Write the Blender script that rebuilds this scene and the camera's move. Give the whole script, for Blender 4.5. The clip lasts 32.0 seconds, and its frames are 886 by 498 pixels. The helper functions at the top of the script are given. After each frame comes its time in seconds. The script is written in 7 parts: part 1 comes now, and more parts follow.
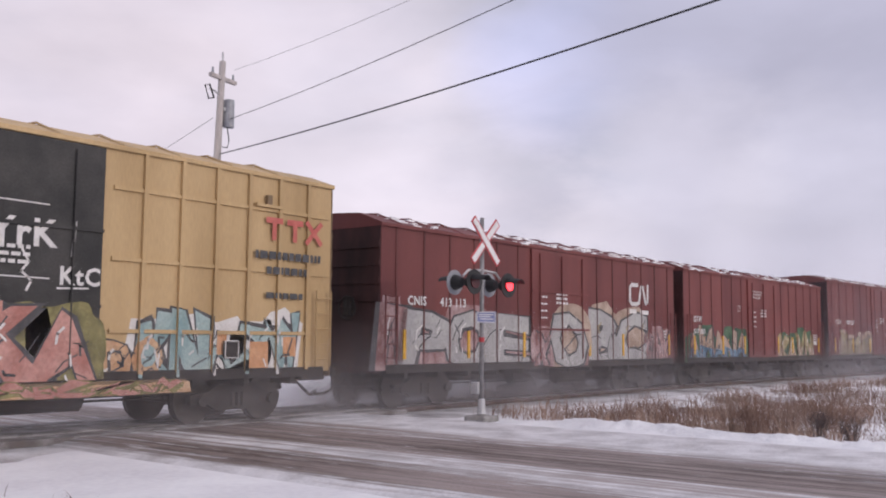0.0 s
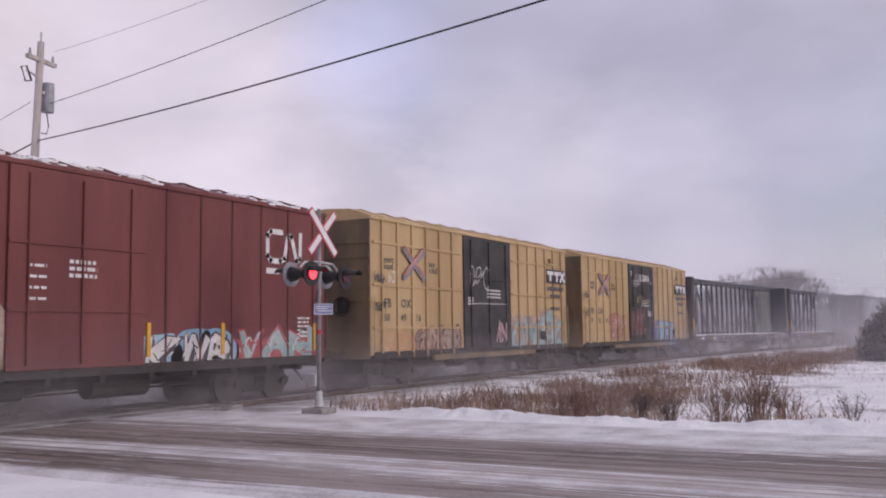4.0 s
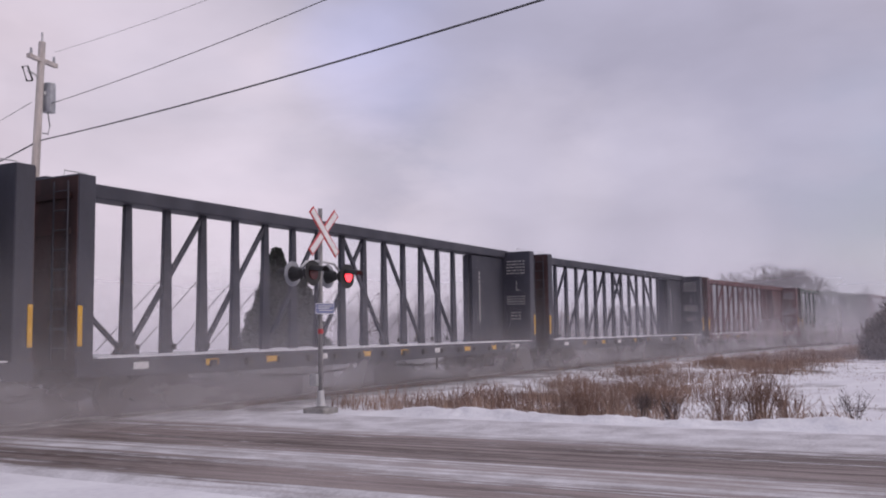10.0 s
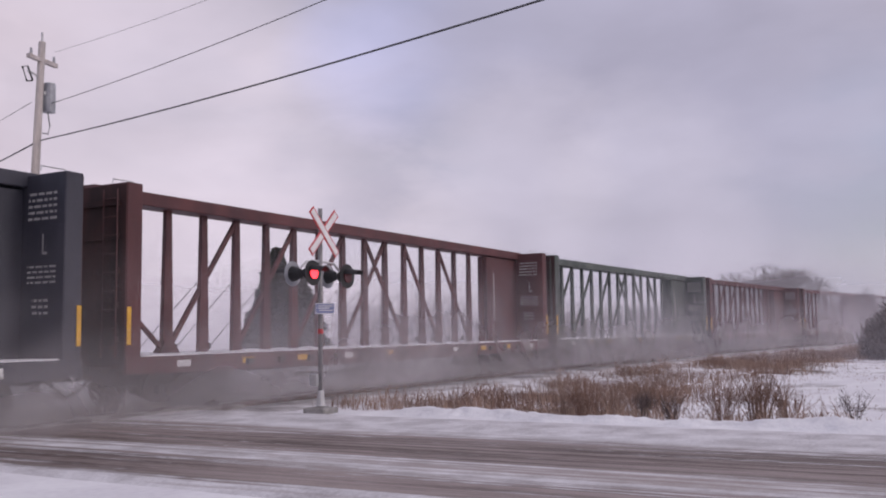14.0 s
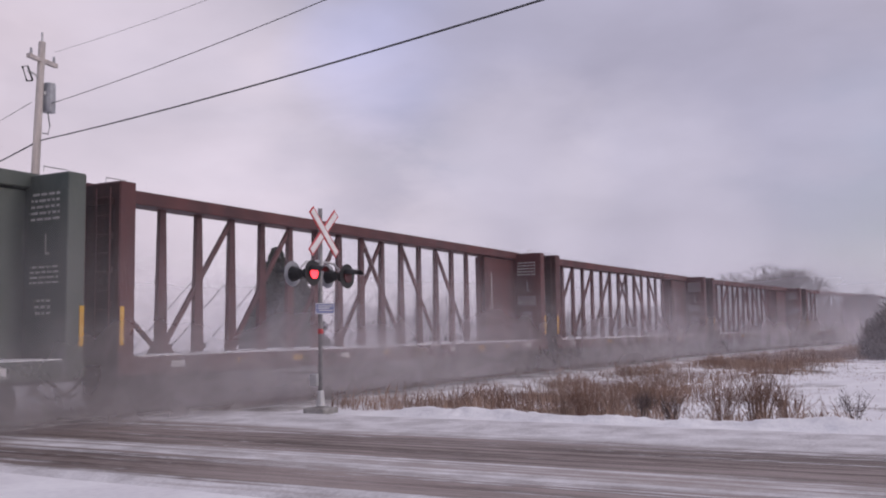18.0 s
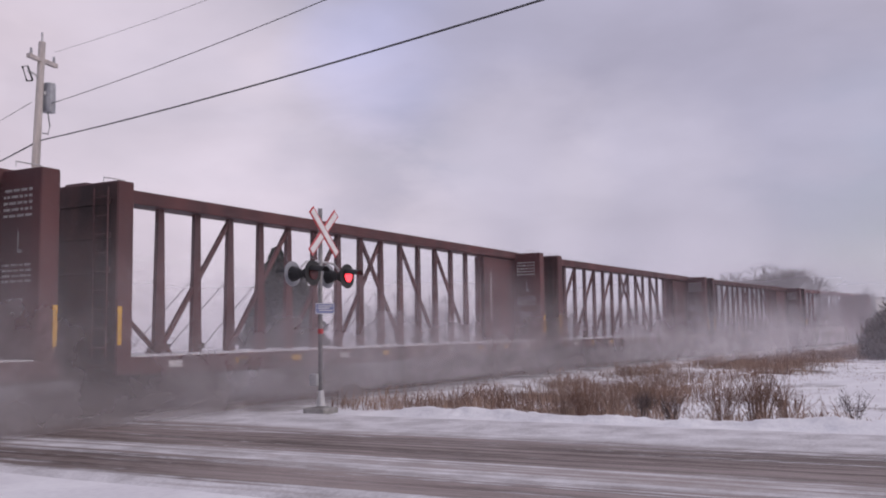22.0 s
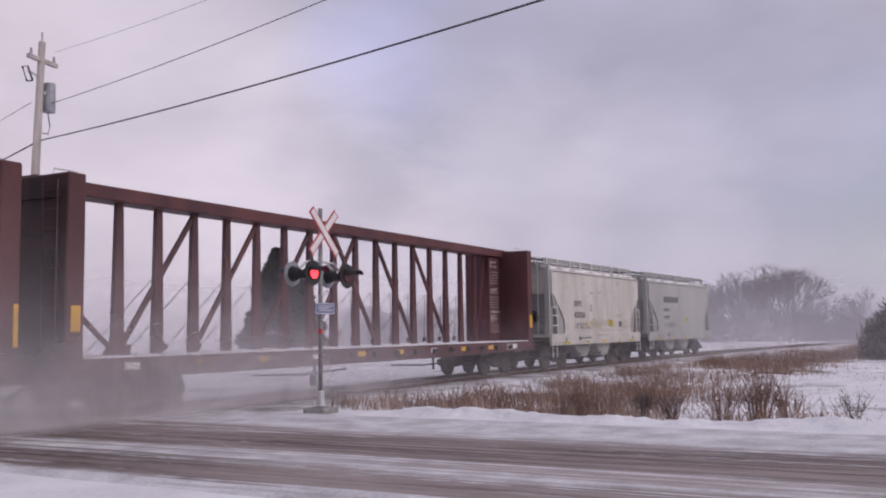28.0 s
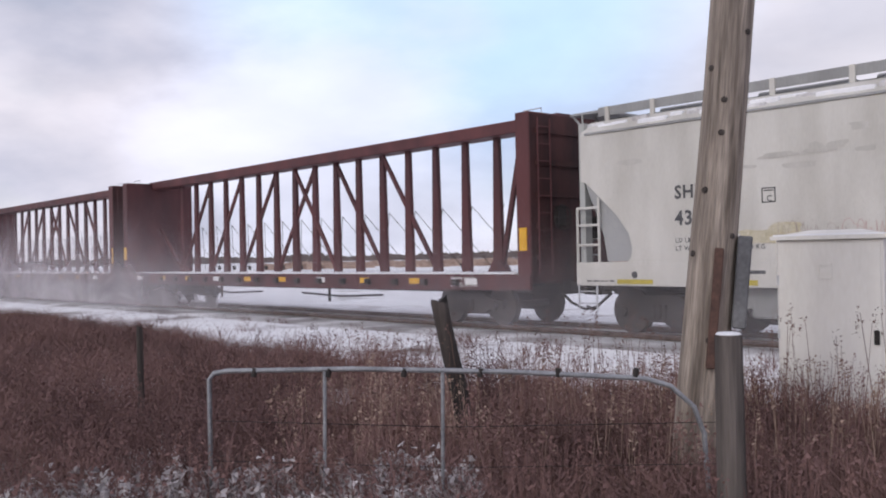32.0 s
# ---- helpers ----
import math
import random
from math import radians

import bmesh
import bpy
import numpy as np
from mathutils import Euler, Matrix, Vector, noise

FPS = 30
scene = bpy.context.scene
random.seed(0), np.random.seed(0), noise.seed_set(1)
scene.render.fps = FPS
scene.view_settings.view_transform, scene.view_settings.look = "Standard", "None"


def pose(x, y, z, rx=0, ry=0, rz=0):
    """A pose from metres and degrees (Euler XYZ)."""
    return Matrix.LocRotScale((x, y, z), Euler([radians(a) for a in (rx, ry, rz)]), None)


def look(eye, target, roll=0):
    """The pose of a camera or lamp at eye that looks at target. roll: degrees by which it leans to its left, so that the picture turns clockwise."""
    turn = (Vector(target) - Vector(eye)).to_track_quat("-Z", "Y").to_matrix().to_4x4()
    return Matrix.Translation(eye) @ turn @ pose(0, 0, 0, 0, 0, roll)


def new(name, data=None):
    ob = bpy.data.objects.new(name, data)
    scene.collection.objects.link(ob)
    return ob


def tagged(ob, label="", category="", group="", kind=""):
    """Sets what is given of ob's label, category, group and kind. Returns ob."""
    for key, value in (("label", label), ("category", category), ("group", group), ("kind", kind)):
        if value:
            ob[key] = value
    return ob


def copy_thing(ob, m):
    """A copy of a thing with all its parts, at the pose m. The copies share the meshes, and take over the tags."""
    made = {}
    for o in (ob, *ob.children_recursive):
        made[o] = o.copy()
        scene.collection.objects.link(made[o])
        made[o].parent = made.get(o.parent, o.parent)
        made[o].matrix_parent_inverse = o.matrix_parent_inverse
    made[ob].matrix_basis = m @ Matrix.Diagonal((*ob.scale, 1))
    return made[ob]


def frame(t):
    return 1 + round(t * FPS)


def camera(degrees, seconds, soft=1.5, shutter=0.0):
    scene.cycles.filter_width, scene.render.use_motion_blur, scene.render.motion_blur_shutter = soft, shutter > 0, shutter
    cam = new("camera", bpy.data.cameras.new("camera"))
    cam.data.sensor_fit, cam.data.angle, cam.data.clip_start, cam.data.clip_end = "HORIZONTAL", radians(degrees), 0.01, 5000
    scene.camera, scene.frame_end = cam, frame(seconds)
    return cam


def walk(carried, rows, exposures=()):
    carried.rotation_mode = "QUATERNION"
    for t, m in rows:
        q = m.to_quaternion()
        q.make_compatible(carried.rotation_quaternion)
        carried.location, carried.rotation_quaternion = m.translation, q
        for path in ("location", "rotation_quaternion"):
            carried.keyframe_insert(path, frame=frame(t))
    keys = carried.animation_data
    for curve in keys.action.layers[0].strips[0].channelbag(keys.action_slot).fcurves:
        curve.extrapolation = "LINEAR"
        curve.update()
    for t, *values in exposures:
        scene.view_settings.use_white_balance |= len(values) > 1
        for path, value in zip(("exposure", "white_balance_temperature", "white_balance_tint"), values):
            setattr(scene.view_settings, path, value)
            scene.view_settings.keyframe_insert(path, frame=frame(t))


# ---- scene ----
cam = camera(50.55, 32.0, 2.0)
EYE = (0.0, 0.0, 1.64)


def view(heading, tilt, roll):
    """The camera's pose: heading in degrees from the track's direction, counter-clockwise."""
    a, b = radians(heading), radians(tilt)
    way = Vector((math.cos(a) * math.cos(b), math.sin(a) * math.cos(b), math.sin(b)))
    back = 0.35 * max(0.0, min(1.0, (heading - 100) / 39))
    eye = Vector(EYE) + Vector((0.57, -0.82, 0)) * back
    return look(eye, eye + 10 * way, roll)


#          t    heading  tilt  roll
WALK = [(0.0, 37.87, 5.59, 0.39), (0.5, 35.97, 5.49, 0.50), (1.0, 34.78, 5.05, 0.58), (1.5, 32.86, 4.66, 0.42),
        (2.0, 27.97, 4.82, -0.14), (2.5, 27.62, 4.98, -0.35), (4.5, 27.98, 5.03, -0.80), (6.0, 28.0, 5.02, -0.82),
        (9.0, 28.0, 4.99, -0.82), (28.6, 28.0, 4.99, -0.82), (29.0, 28.02, 4.90, -0.84), (29.4, 28.0, 4.76, -0.86),
        (29.6, 28.38, 3.59, -1.03), (30.0, 34.00, 3.33, -0.58), (30.3, 43.78, 3.24, -0.45), (30.6, 60.24, 2.75, -0.11),
        (30.8, 70.16, 2.57, 0.10), (30.9, 75.24, 2.41, 0.05), (31.0, 79.97, 2.29, -0.03), (31.1, 86.45, 2.05, -0.10),
        (31.3, 99.42, 1.56, -0.07), (31.4, 105.30, 1.46, 0.10), (31.6, 115.17, 1.07, -0.25), (31.8, 126.49, 0.72, -0.75),
        (32.0, 139.18, 0.42, -1.15)]
walk(cam, [(t, view(h, p, r)) for t, h, p, r in WALK], [(t, stops, 6480 if t < 32 else 6300, tint) for t, stops, tint in ((0.0, 0.29, 9), (1.0, 0.23, 10), (2.5, 0.16, 12), (6.0, 0.09, 14), (12.0, 0.01, 14), (30.4, 0.0, 14), (31.0, 0.03, 13), (32.0, 0.31, 5))])

# ---- sky and sun ----
SUN_HEADING, SUN_HEIGHT = 282.0, 24.0


def make_world():
    w = bpy.data.worlds.new("winter_sky")
    scene.world = w
    w.use_nodes = True
    nt = w.node_tree
    nt.nodes.clear()
    nn, ln = nt.nodes.new, nt.links.new
    out, bg = nn("ShaderNodeOutputWorld"), nn("ShaderNodeBackground")
    sky = nn("ShaderNodeTexSky")
    sky.sky_type, sky.sun_disc = "NISHITA", False
    sky.sun_elevation, sky.sun_rotation = radians(SUN_HEIGHT), radians(90 - SUN_HEADING)
    dim = nn("ShaderNodeMix")
    dim.data_type, dim.blend_type = "RGBA", "MULTIPLY"
    dim.inputs["Factor"].default_value = 1.0
    dim.inputs["B"].default_value = (0.12, 0.115, 0.115, 1)
    ln(sky.outputs["Color"], dim.inputs["A"])
    co = nn("ShaderNodeTexCoord")
    mp = nn("ShaderNodeMapping")
    mp.inputs["Scale"].default_value = (1.0, 1.0, 2.2)
    mp.inputs["Location"].default_value = (3.1, 1.7, 0.4)
    ln(co.outputs["Generated"], mp.inputs["Vector"])
    n1, n2 = nn("ShaderNodeTexNoise"), nn("ShaderNodeTexNoise")
    for n, s, d in ((n1, 1.5, 5), (n2, 3.2, 6)):
        n.inputs["Scale"].default_value, n.inputs["Detail"].default_value = s, d
        n.inputs["Roughness"].default_value = 0.52
        ln(mp.outputs["Vector"], n.inputs["Vector"])
    cover, tone = nn("ShaderNodeValToRGB"), nn("ShaderNodeValToRGB")
    cover.color_ramp.elements[0].position, cover.color_ramp.elements[0].color = 0.32, (0.45, 0.45, 0.45, 1)
    cover.color_ramp.elements[1].position, cover.color_ramp.elements[1].color = 0.50, (1, 1, 1, 1)
    tone.color_ramp.elements[0].position, tone.color_ramp.elements[0].color = 0.36, (0.43, 0.42, 0.52, 1)
    tone.color_ramp.elements[1].position, tone.color_ramp.elements[1].color = 0.62, (0.72, 0.655, 0.73, 1)
    ln(n1.outputs["Fac"], cover.inputs["Fac"])
    ln(n2.outputs["Fac"], tone.inputs["Fac"])
    mix = nn("ShaderNodeMix")
    mix.data_type = "RGBA"
    ln(cover.outputs["Color"], mix.inputs["Factor"])
    ln(dim.outputs["Result"], mix.inputs["A"])
    ln(tone.outputs["Color"], mix.inputs["B"])
    # thicker and thinner parts of the cloud cover: heading, height, reach (degrees), colour, strength
    last = mix.outputs["Result"]
    for heading, height, inner, outer, colour, most in ((12, 15, 3, 19, (0.40, 0.39, 0.50), 0.85), (52, 14, 4, 26, (0.66, 0.585, 0.66), 0.75), (31.5, 16, 1, 7, (0.50, 0.52, 0.80), 0.55), (27, 20, 1, 7, (0.50, 0.52, 0.78), 0.5),
                                                        (138, 20, 7, 20, (0.50, 0.66, 0.95), 0.9), (146, 5, 4, 13, (0.74, 0.72, 0.86), 0.8), (100, 12, 5, 30, (0.74, 0.68, 0.74), 0.6),
                                                        (19, 16, 4, 15, (0.40, 0.39, 0.50), 0.9), (25, 9, 1, 8, (0.69, 0.645, 0.74), 0.40), (15, 7, 1, 8, (0.65, 0.615, 0.71), 0.35), (36, 8, 2, 10, (0.69, 0.635, 0.725), 0.4)):
        a, b = radians(heading), radians(height)
        dot, mr, mu, mx = nn("ShaderNodeVectorMath"), nn("ShaderNodeMapRange"), nn("ShaderNodeMath"), nn("ShaderNodeMix")
        dot.operation = "DOT_PRODUCT"
        dot.inputs[1].default_value = (math.cos(a) * math.cos(b), math.sin(a) * math.cos(b), math.sin(b))
        ln(co.outputs["Generated"], dot.inputs[0])
        mr.interpolation_type = "SMOOTHSTEP"
        mr.inputs["From Min"].default_value, mr.inputs["From Max"].default_value = math.cos(radians(outer)), math.cos(radians(inner))
        mr.inputs["To Max"].default_value = most
        ragged = nn("ShaderNodeMath")
        ragged.operation = "MULTIPLY_ADD"
        wild = min(0.055, 2.2 * (1 - math.cos(radians(outer))))
        ragged.inputs[1].default_value, ragged.inputs[2].default_value = wild, -0.5 * wild
        ln(n2.outputs["Fac"], ragged.inputs[0])
        mu.operation = "ADD"
        ln(dot.outputs["Value"], mu.inputs[0])
        ln(ragged.outputs[0], mu.inputs[1])
        ln(mu.outputs[0], mr.inputs["Value"])
        mx.data_type = "RGBA"
        ln(mr.outputs["Result"], mx.inputs["Factor"])
        ln(last, mx.inputs["A"])
        mx.inputs["B"].default_value = (*colour, 1)
        last = mx.outputs["Result"]
    n3, fleece, puffs = nn("ShaderNodeTexNoise"), nn("ShaderNodeMapRange"), nn("ShaderNodeMix")
    n3.inputs["Scale"].default_value, n3.inputs["Detail"].default_value, n3.inputs["Roughness"].default_value = 4.2, 7, 0.5
    n3.inputs["Distortion"].default_value = 0.2
    ln(mp.outputs["Vector"], n3.inputs["Vector"])
    fleece.inputs["From Min"].default_value, fleece.inputs["From Max"].default_value = 0.3, 0.7
    fleece.inputs["To Min"].default_value, fleece.inputs["To Max"].default_value = 0.88, 1.09
    ln(n3.outputs["Fac"], fleece.inputs["Value"])
    puffs.data_type, puffs.blend_type = "RGBA", "MULTIPLY"
    puffs.inputs["Factor"].default_value = 1.0
    ln(last, puffs.inputs["A"])
    ln(fleece.outputs["Result"], puffs.inputs["B"])
    ln(puffs.outputs["Result"], bg.inputs["Color"])
    bg.inputs["Strength"].default_value = 1.06
    ln(bg.outputs["Background"], out.inputs["Surface"])


make_world()
sun = new("sun", bpy.data.lights.new("sun", "SUN"))
sun.data.energy, sun.data.angle, sun.data.color = 0.75, radians(14), (1.0, 0.93, 0.88)
sun.matrix_world = look((0, 0, 60), (-20 * math.cos(radians(SUN_HEADING)), -20 * math.sin(radians(SUN_HEADING)),
                                     60 - 20 * math.tan(radians(SUN_HEIGHT))))


# ---- materials ----
def mat(name, c1, c2, rough=0.8, scale=2.0, fine=30.0, bump=0.15, metal=0.0, streak=1.0, c3=None, vary=0.0, spec=0.4, grain=0.45):
    """A surface with broad stains (c1 to c2), fine grain and relief; streak below 1 draws the stains out downwards."""
    m = bpy.data.materials.new(name)
    m.use_nodes = True
    nt = m.node_tree
    nn, ln = nt.nodes.new, nt.links.new
    b = nt.nodes["Principled BSDF"]
    co, mp = nn("ShaderNodeTexCoord"), nn("ShaderNodeMapping")
    mp.inputs["Scale"].default_value = (1, 1, streak)
    ln(co.outputs["Object"], mp.inputs["Vector"])
    n1, n2 = nn("ShaderNodeTexNoise"), nn("ShaderNodeTexNoise")
    n1.inputs["Scale"].default_value, n1.inputs["Detail"].default_value = scale, 6
    n2.inputs["Scale"].default_value, n2.inputs["Detail"].default_value = fine, 4
    ln(mp.outputs["Vector"], n1.inputs["Vector"])
    ln(mp.outputs["Vector"], n2.inputs["Vector"])
    r = nn("ShaderNodeValToRGB")
    r.color_ramp.elements[0].position, r.color_ramp.elements[1].position = 0.35, 0.65
    r.color_ramp.elements[0].color, r.color_ramp.elements[1].color = (*c1, 1), (*c2, 1)
    if c3:
        e = r.color_ramp.elements.new(0.78)
        e.color = (*c3, 1)
    ln(n1.outputs["Fac"], r.inputs["Fac"])
    mul = nn("ShaderNodeMix")
    mul.data_type, mul.blend_type = "RGBA", "OVERLAY"
    mul.inputs["Factor"].default_value = grain
    ln(r.outputs["Color"], mul.inputs["A"])
    ln(n2.outputs["Fac"], mul.inputs["B"])
    last = mul.outputs["Result"]
    if vary:
        info, hs = nn("ShaderNodeObjectInfo"), nn("ShaderNodeHueSaturation")
        mr = nn("ShaderNodeMapRange")
        mr.inputs["To Min"].default_value, mr.inputs["To Max"].default_value = 1 - vary, 1 + vary
        ln(info.outputs["Random"], mr.inputs["Value"])
        ln(mr.outputs["Result"], hs.inputs["Value"])
        ln(last, hs.inputs["Color"])
        last = hs.outputs["Color"]
    ln(last, b.inputs["Base Color"])
    b.inputs["Roughness"].default_value, b.inputs["Metallic"].default_value = rough, metal
    b.inputs["Specular IOR Level"].default_value = spec
    if bump:
        bp = nn("ShaderNodeBump")
        bp.inputs["Strength"].default_value, bp.inputs["Distance"].default_value = bump, 0.02
        ln(n2.outputs["Fac"], bp.inputs["Height"])
        ln(bp.outputs["Normal"], b.inputs["Normal"])
    return m


def glow(name, colour, strength):
    m = bpy.data.materials.new(name)
    m.use_nodes = True
    b = m.node_tree.nodes["Principled BSDF"]
    b.inputs["Base Color"].default_value = (*colour, 1)
    b.inputs["Emission Color"].default_value, b.inputs["Emission Strength"].default_value = (*colour, 1), strength
    return m


SNOW = mat("snow", (0.72, 0.72, 0.75), (0.87, 0.87, 0.89), 0.75, 0.9, 14, 0.8)
SNOW_DIRTY = mat("dirty_snow", (0.42, 0.40, 0.40), (0.74, 0.73, 0.75), 0.8, 0.9, 12, 0.4)
BALLAST = mat("ballast", (0.10, 0.09, 0.09), (0.20, 0.18, 0.18), 0.95, 2.5, 26, 1.0, c3=(0.62, 0.61, 0.63))
TIE = mat("tie_wood", (0.05, 0.04, 0.035), (0.12, 0.10, 0.09), 0.9, 3, 30)
PLANK = mat("snowy_plank", (0.13, 0.112, 0.105), (0.46, 0.44, 0.45), 0.9, 1.6, 20, 0.3)
STEEL_DARK = mat("grimy_steel", (0.016, 0.013, 0.013), (0.042, 0.035, 0.033), 0.75, 2, 25, 0.2)
RAIL = mat("rail_steel", (0.09, 0.06, 0.05), (0.18, 0.13, 0.11), 0.5, 4, 40, 0.1, 0.6)
WOOD_POLE = mat("weathered_pole", (0.15, 0.122, 0.103), (0.36, 0.305, 0.262), 0.9, 11, 70, 1.0, streak=0.06, grain=0.85)
# far pole wood, lightened to carry the haze in front of it
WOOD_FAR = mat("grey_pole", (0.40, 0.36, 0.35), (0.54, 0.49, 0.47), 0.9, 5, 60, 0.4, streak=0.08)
WOOD_DARK = mat("old_fence_wood", (0.03, 0.026, 0.025), (0.09, 0.074, 0.068), 0.95, 6, 60, 0.7, streak=0.08)
GALV = mat("galvanised_tube", (0.22, 0.225, 0.245), (0.34, 0.345, 0.37), 0.6, 6, 60, 0.1, 0.4)
ALU = mat("aluminium", (0.46, 0.46, 0.47), (0.60, 0.60, 0.61), 0.5, 3, 40, 0.08, 0.5)
CABINET = mat("cabinet_paint", (0.66, 0.635, 0.60), (0.78, 0.755, 0.72), 0.6, 1.5, 30, 0.02, streak=0.3, grain=0.16)
BLACK = mat("black_paint", (0.014, 0.014, 0.016), (0.035, 0.034, 0.036), 0.6, 3, 40, 0.05)
DISC = mat("grey_disc", (0.25, 0.26, 0.29), (0.36, 0.37, 0.40), 0.5, 4, 40, 0.05)
WHITE = mat("white_paint", (0.66, 0.65, 0.65), (0.78, 0.77, 0.77), 0.6, 3, 40, 0.05)
RED_REFLECT = mat("red_reflective", (0.42, 0.05, 0.06), (0.55, 0.08, 0.09), 0.4, 4, 40, 0.03)
MAST_GREY = mat("dull_mast", (0.20, 0.195, 0.20), (0.34, 0.33, 0.335), 0.6, 5, 40, 0.1, 0.2)
BLUE_SIGN = mat("blue_sign", (0.16, 0.18, 0.33), (0.22, 0.24, 0.42), 0.5, 4, 40, 0.03)
CONCRETE = mat("concrete", (0.22, 0.21, 0.20), (0.36, 0.35, 0.34), 0.9, 3, 30, 0.4)
CABLE = mat("black_cable", (0.03, 0.03, 0.035), (0.05, 0.05, 0.055), 0.6, 3, 40, 0)
STRAW = mat("dead_grass", (0.15, 0.088, 0.072), (0.34, 0.225, 0.17), 0.9, 0.8, 8, 0)
STRAW_DARK = mat("dead_stalks", (0.095, 0.055, 0.048), (0.20, 0.118, 0.098), 0.9, 0.8, 8, 0)
TWIG = mat("bare_twigs", (0.085, 0.066, 0.064), (0.16, 0.128, 0.12), 0.9, 1, 10, 0)
EVERGREEN = mat("evergreen_needles", (0.018, 0.026, 0.02), (0.05, 0.06, 0.045), 0.9, 1, 12, 0.2)
LENS_DARK = mat("unlit_red_lens", (0.06, 0.012, 0.015), (0.09, 0.02, 0.022), 0.25, 4, 40, 0)
LENS_LIT = glow("lit_red_lens", (1.0, 0.045, 0.06), 2.6)
CAR_RED = mat("boxcar_red", (0.122, 0.031, 0.031), (0.18, 0.050, 0.046), 0.6, 0.9, 30, 0.02, streak=0.2, vary=0.1, grain=0.16)
BEAM_RED = mat("flatcar_brown", (0.060, 0.0205, 0.024), (0.106, 0.034, 0.0355), 0.6, 1.2, 30, 0.02, streak=0.3, vary=0.12, grain=0.16)
BEAM_NAVY = mat("flatcar_navy", (0.028, 0.029, 0.043), (0.052, 0.052, 0.069), 0.6, 1.2, 30, 0.02, streak=0.3, vary=0.1, grain=0.16)
BEAM_GREEN = mat("flatcar_green", (0.05, 0.065, 0.058), (0.095, 0.11, 0.10), 0.6, 1.2, 30, 0.02, streak=0.3, grain=0.16)
PANEL_GREEN = mat("panel_grey_green", (0.105, 0.112, 0.104), (0.175, 0.18, 0.168), 0.6, 1.2, 30, 0.02, streak=0.3, grain=0.16)
YELLOW = mat("boxcar_yellow", (0.385, 0.262, 0.128), (0.51, 0.36, 0.19), 0.6, 0.8, 30, 0.02, streak=0.2, vary=0.08, grain=0.16)
DOOR_BLACK = mat("door_black", (0.02, 0.02, 0.021), (0.05, 0.047, 0.046), 0.6, 1.5, 30, 0.08)
HOPPER = mat("hopper_cream", (0.45, 0.43, 0.395), (0.575, 0.555, 0.52), 0.55, 1.3, 30, 0.0, streak=0.30, grain=0.10)
HOPPER_SMEAR = mat("hopper_smear", (0.415, 0.395, 0.365), (0.50, 0.48, 0.45), 0.6, 3.0, 30, 0.0, streak=0.5, grain=0.1)
HOPPER_PALE = mat("hopper_pale_grey", (0.33, 0.335, 0.32), (0.42, 0.425, 0.41), 0.55, 0.7, 30, 0.0, streak=0.25, grain=0.05)
HOPPER_GREY = mat("hopper_grey", (0.24, 0.24, 0.24), (0.33, 0.33, 0.33), 0.6, 0.9, 30, 0.02, streak=0.25, grain=0.16)
AMBER = mat("amber_reflector", (0.62, 0.33, 0.02), (0.75, 0.42, 0.03), 0.4, 4, 40, 0)
DULL_YELLOW = mat("faded_yellow_label", (0.36, 0.29, 0.03), (0.46, 0.37, 0.05), 0.5, 4, 40, 0)
INK = mat("dark_lettering", (0.05, 0.05, 0.055), (0.09, 0.09, 0.095), 0.6, 6, 40, 0)
INK_WHITE = mat("white_lettering", (0.58, 0.56, 0.55), (0.72, 0.70, 0.69), 0.6, 6, 40, 0)
FADED_BLUE = mat("faded_blue_mark", (0.20, 0.18, 0.22), (0.31, 0.27, 0.29), 0.6, 4, 40, 0)
MAROON = mat("spray_maroon", (0.10, 0.035, 0.035), (0.24, 0.10, 0.095), 0.65, 2.2, 16, 0)
PINK_FADED = mat("faded_red_mark", (0.44, 0.10, 0.085), (0.52, 0.15, 0.12), 0.6, 4, 40, 0)
G_GREY = mat("spray_grey", (0.30, 0.29, 0.29), (0.42, 0.41, 0.40), 0.6, 1.5, 20, 0, streak=0.5)
G_DARK = mat("spray_dark", (0.045, 0.045, 0.05), (0.10, 0.095, 0.10), 0.6, 2, 20, 0)
G_PINK = mat("spray_pink", (0.40, 0.23, 0.24), (0.55, 0.36, 0.37), 0.6, 1.5, 20, 0)
G_BLUE = mat("spray_blue", (0.20, 0.36, 0.50), (0.36, 0.52, 0.62), 0.6, 1.5, 20, 0)
G_TEAL = mat("spray_teal", (0.22, 0.33, 0.34), (0.38, 0.47, 0.46), 0.6, 1.5, 20, 0)
G_PALE = mat("spray_pale", (0.58, 0.56, 0.55), (0.70, 0.68, 0.66), 0.6, 2, 20, 0)
G_VIOLET = mat("spray_violet", (0.13, 0.13, 0.30), (0.22, 0.20, 0.40), 0.6, 2, 20, 0)
G_ORANGE = mat("spray_orange", (0.50, 0.24, 0.11), (0.60, 0.33, 0.18), 0.6, 2, 20, 0)
# lap seams: grime and the thin shadow line put into one dark colour
SEAM = mat("grimy_seam", (0.078, 0.025, 0.025), (0.13, 0.04, 0.038), 0.7, 1.5, 30, 0.02, streak=0.3, grain=0.2)
# darker red and yellow for the car ends; the yellow also for sills
DARK_RED = mat("grimy_end_red", (0.028, 0.014, 0.015), (0.075, 0.028, 0.027), 0.75, 1.5, 30, 0.05, streak=0.3, grain=0.2)
DARK_YELLOW = mat("grimy_end_yellow", (0.13, 0.095, 0.068), (0.24, 0.165, 0.095), 0.75, 1.2, 30, 0.05, streak=0.3, grain=0.25)
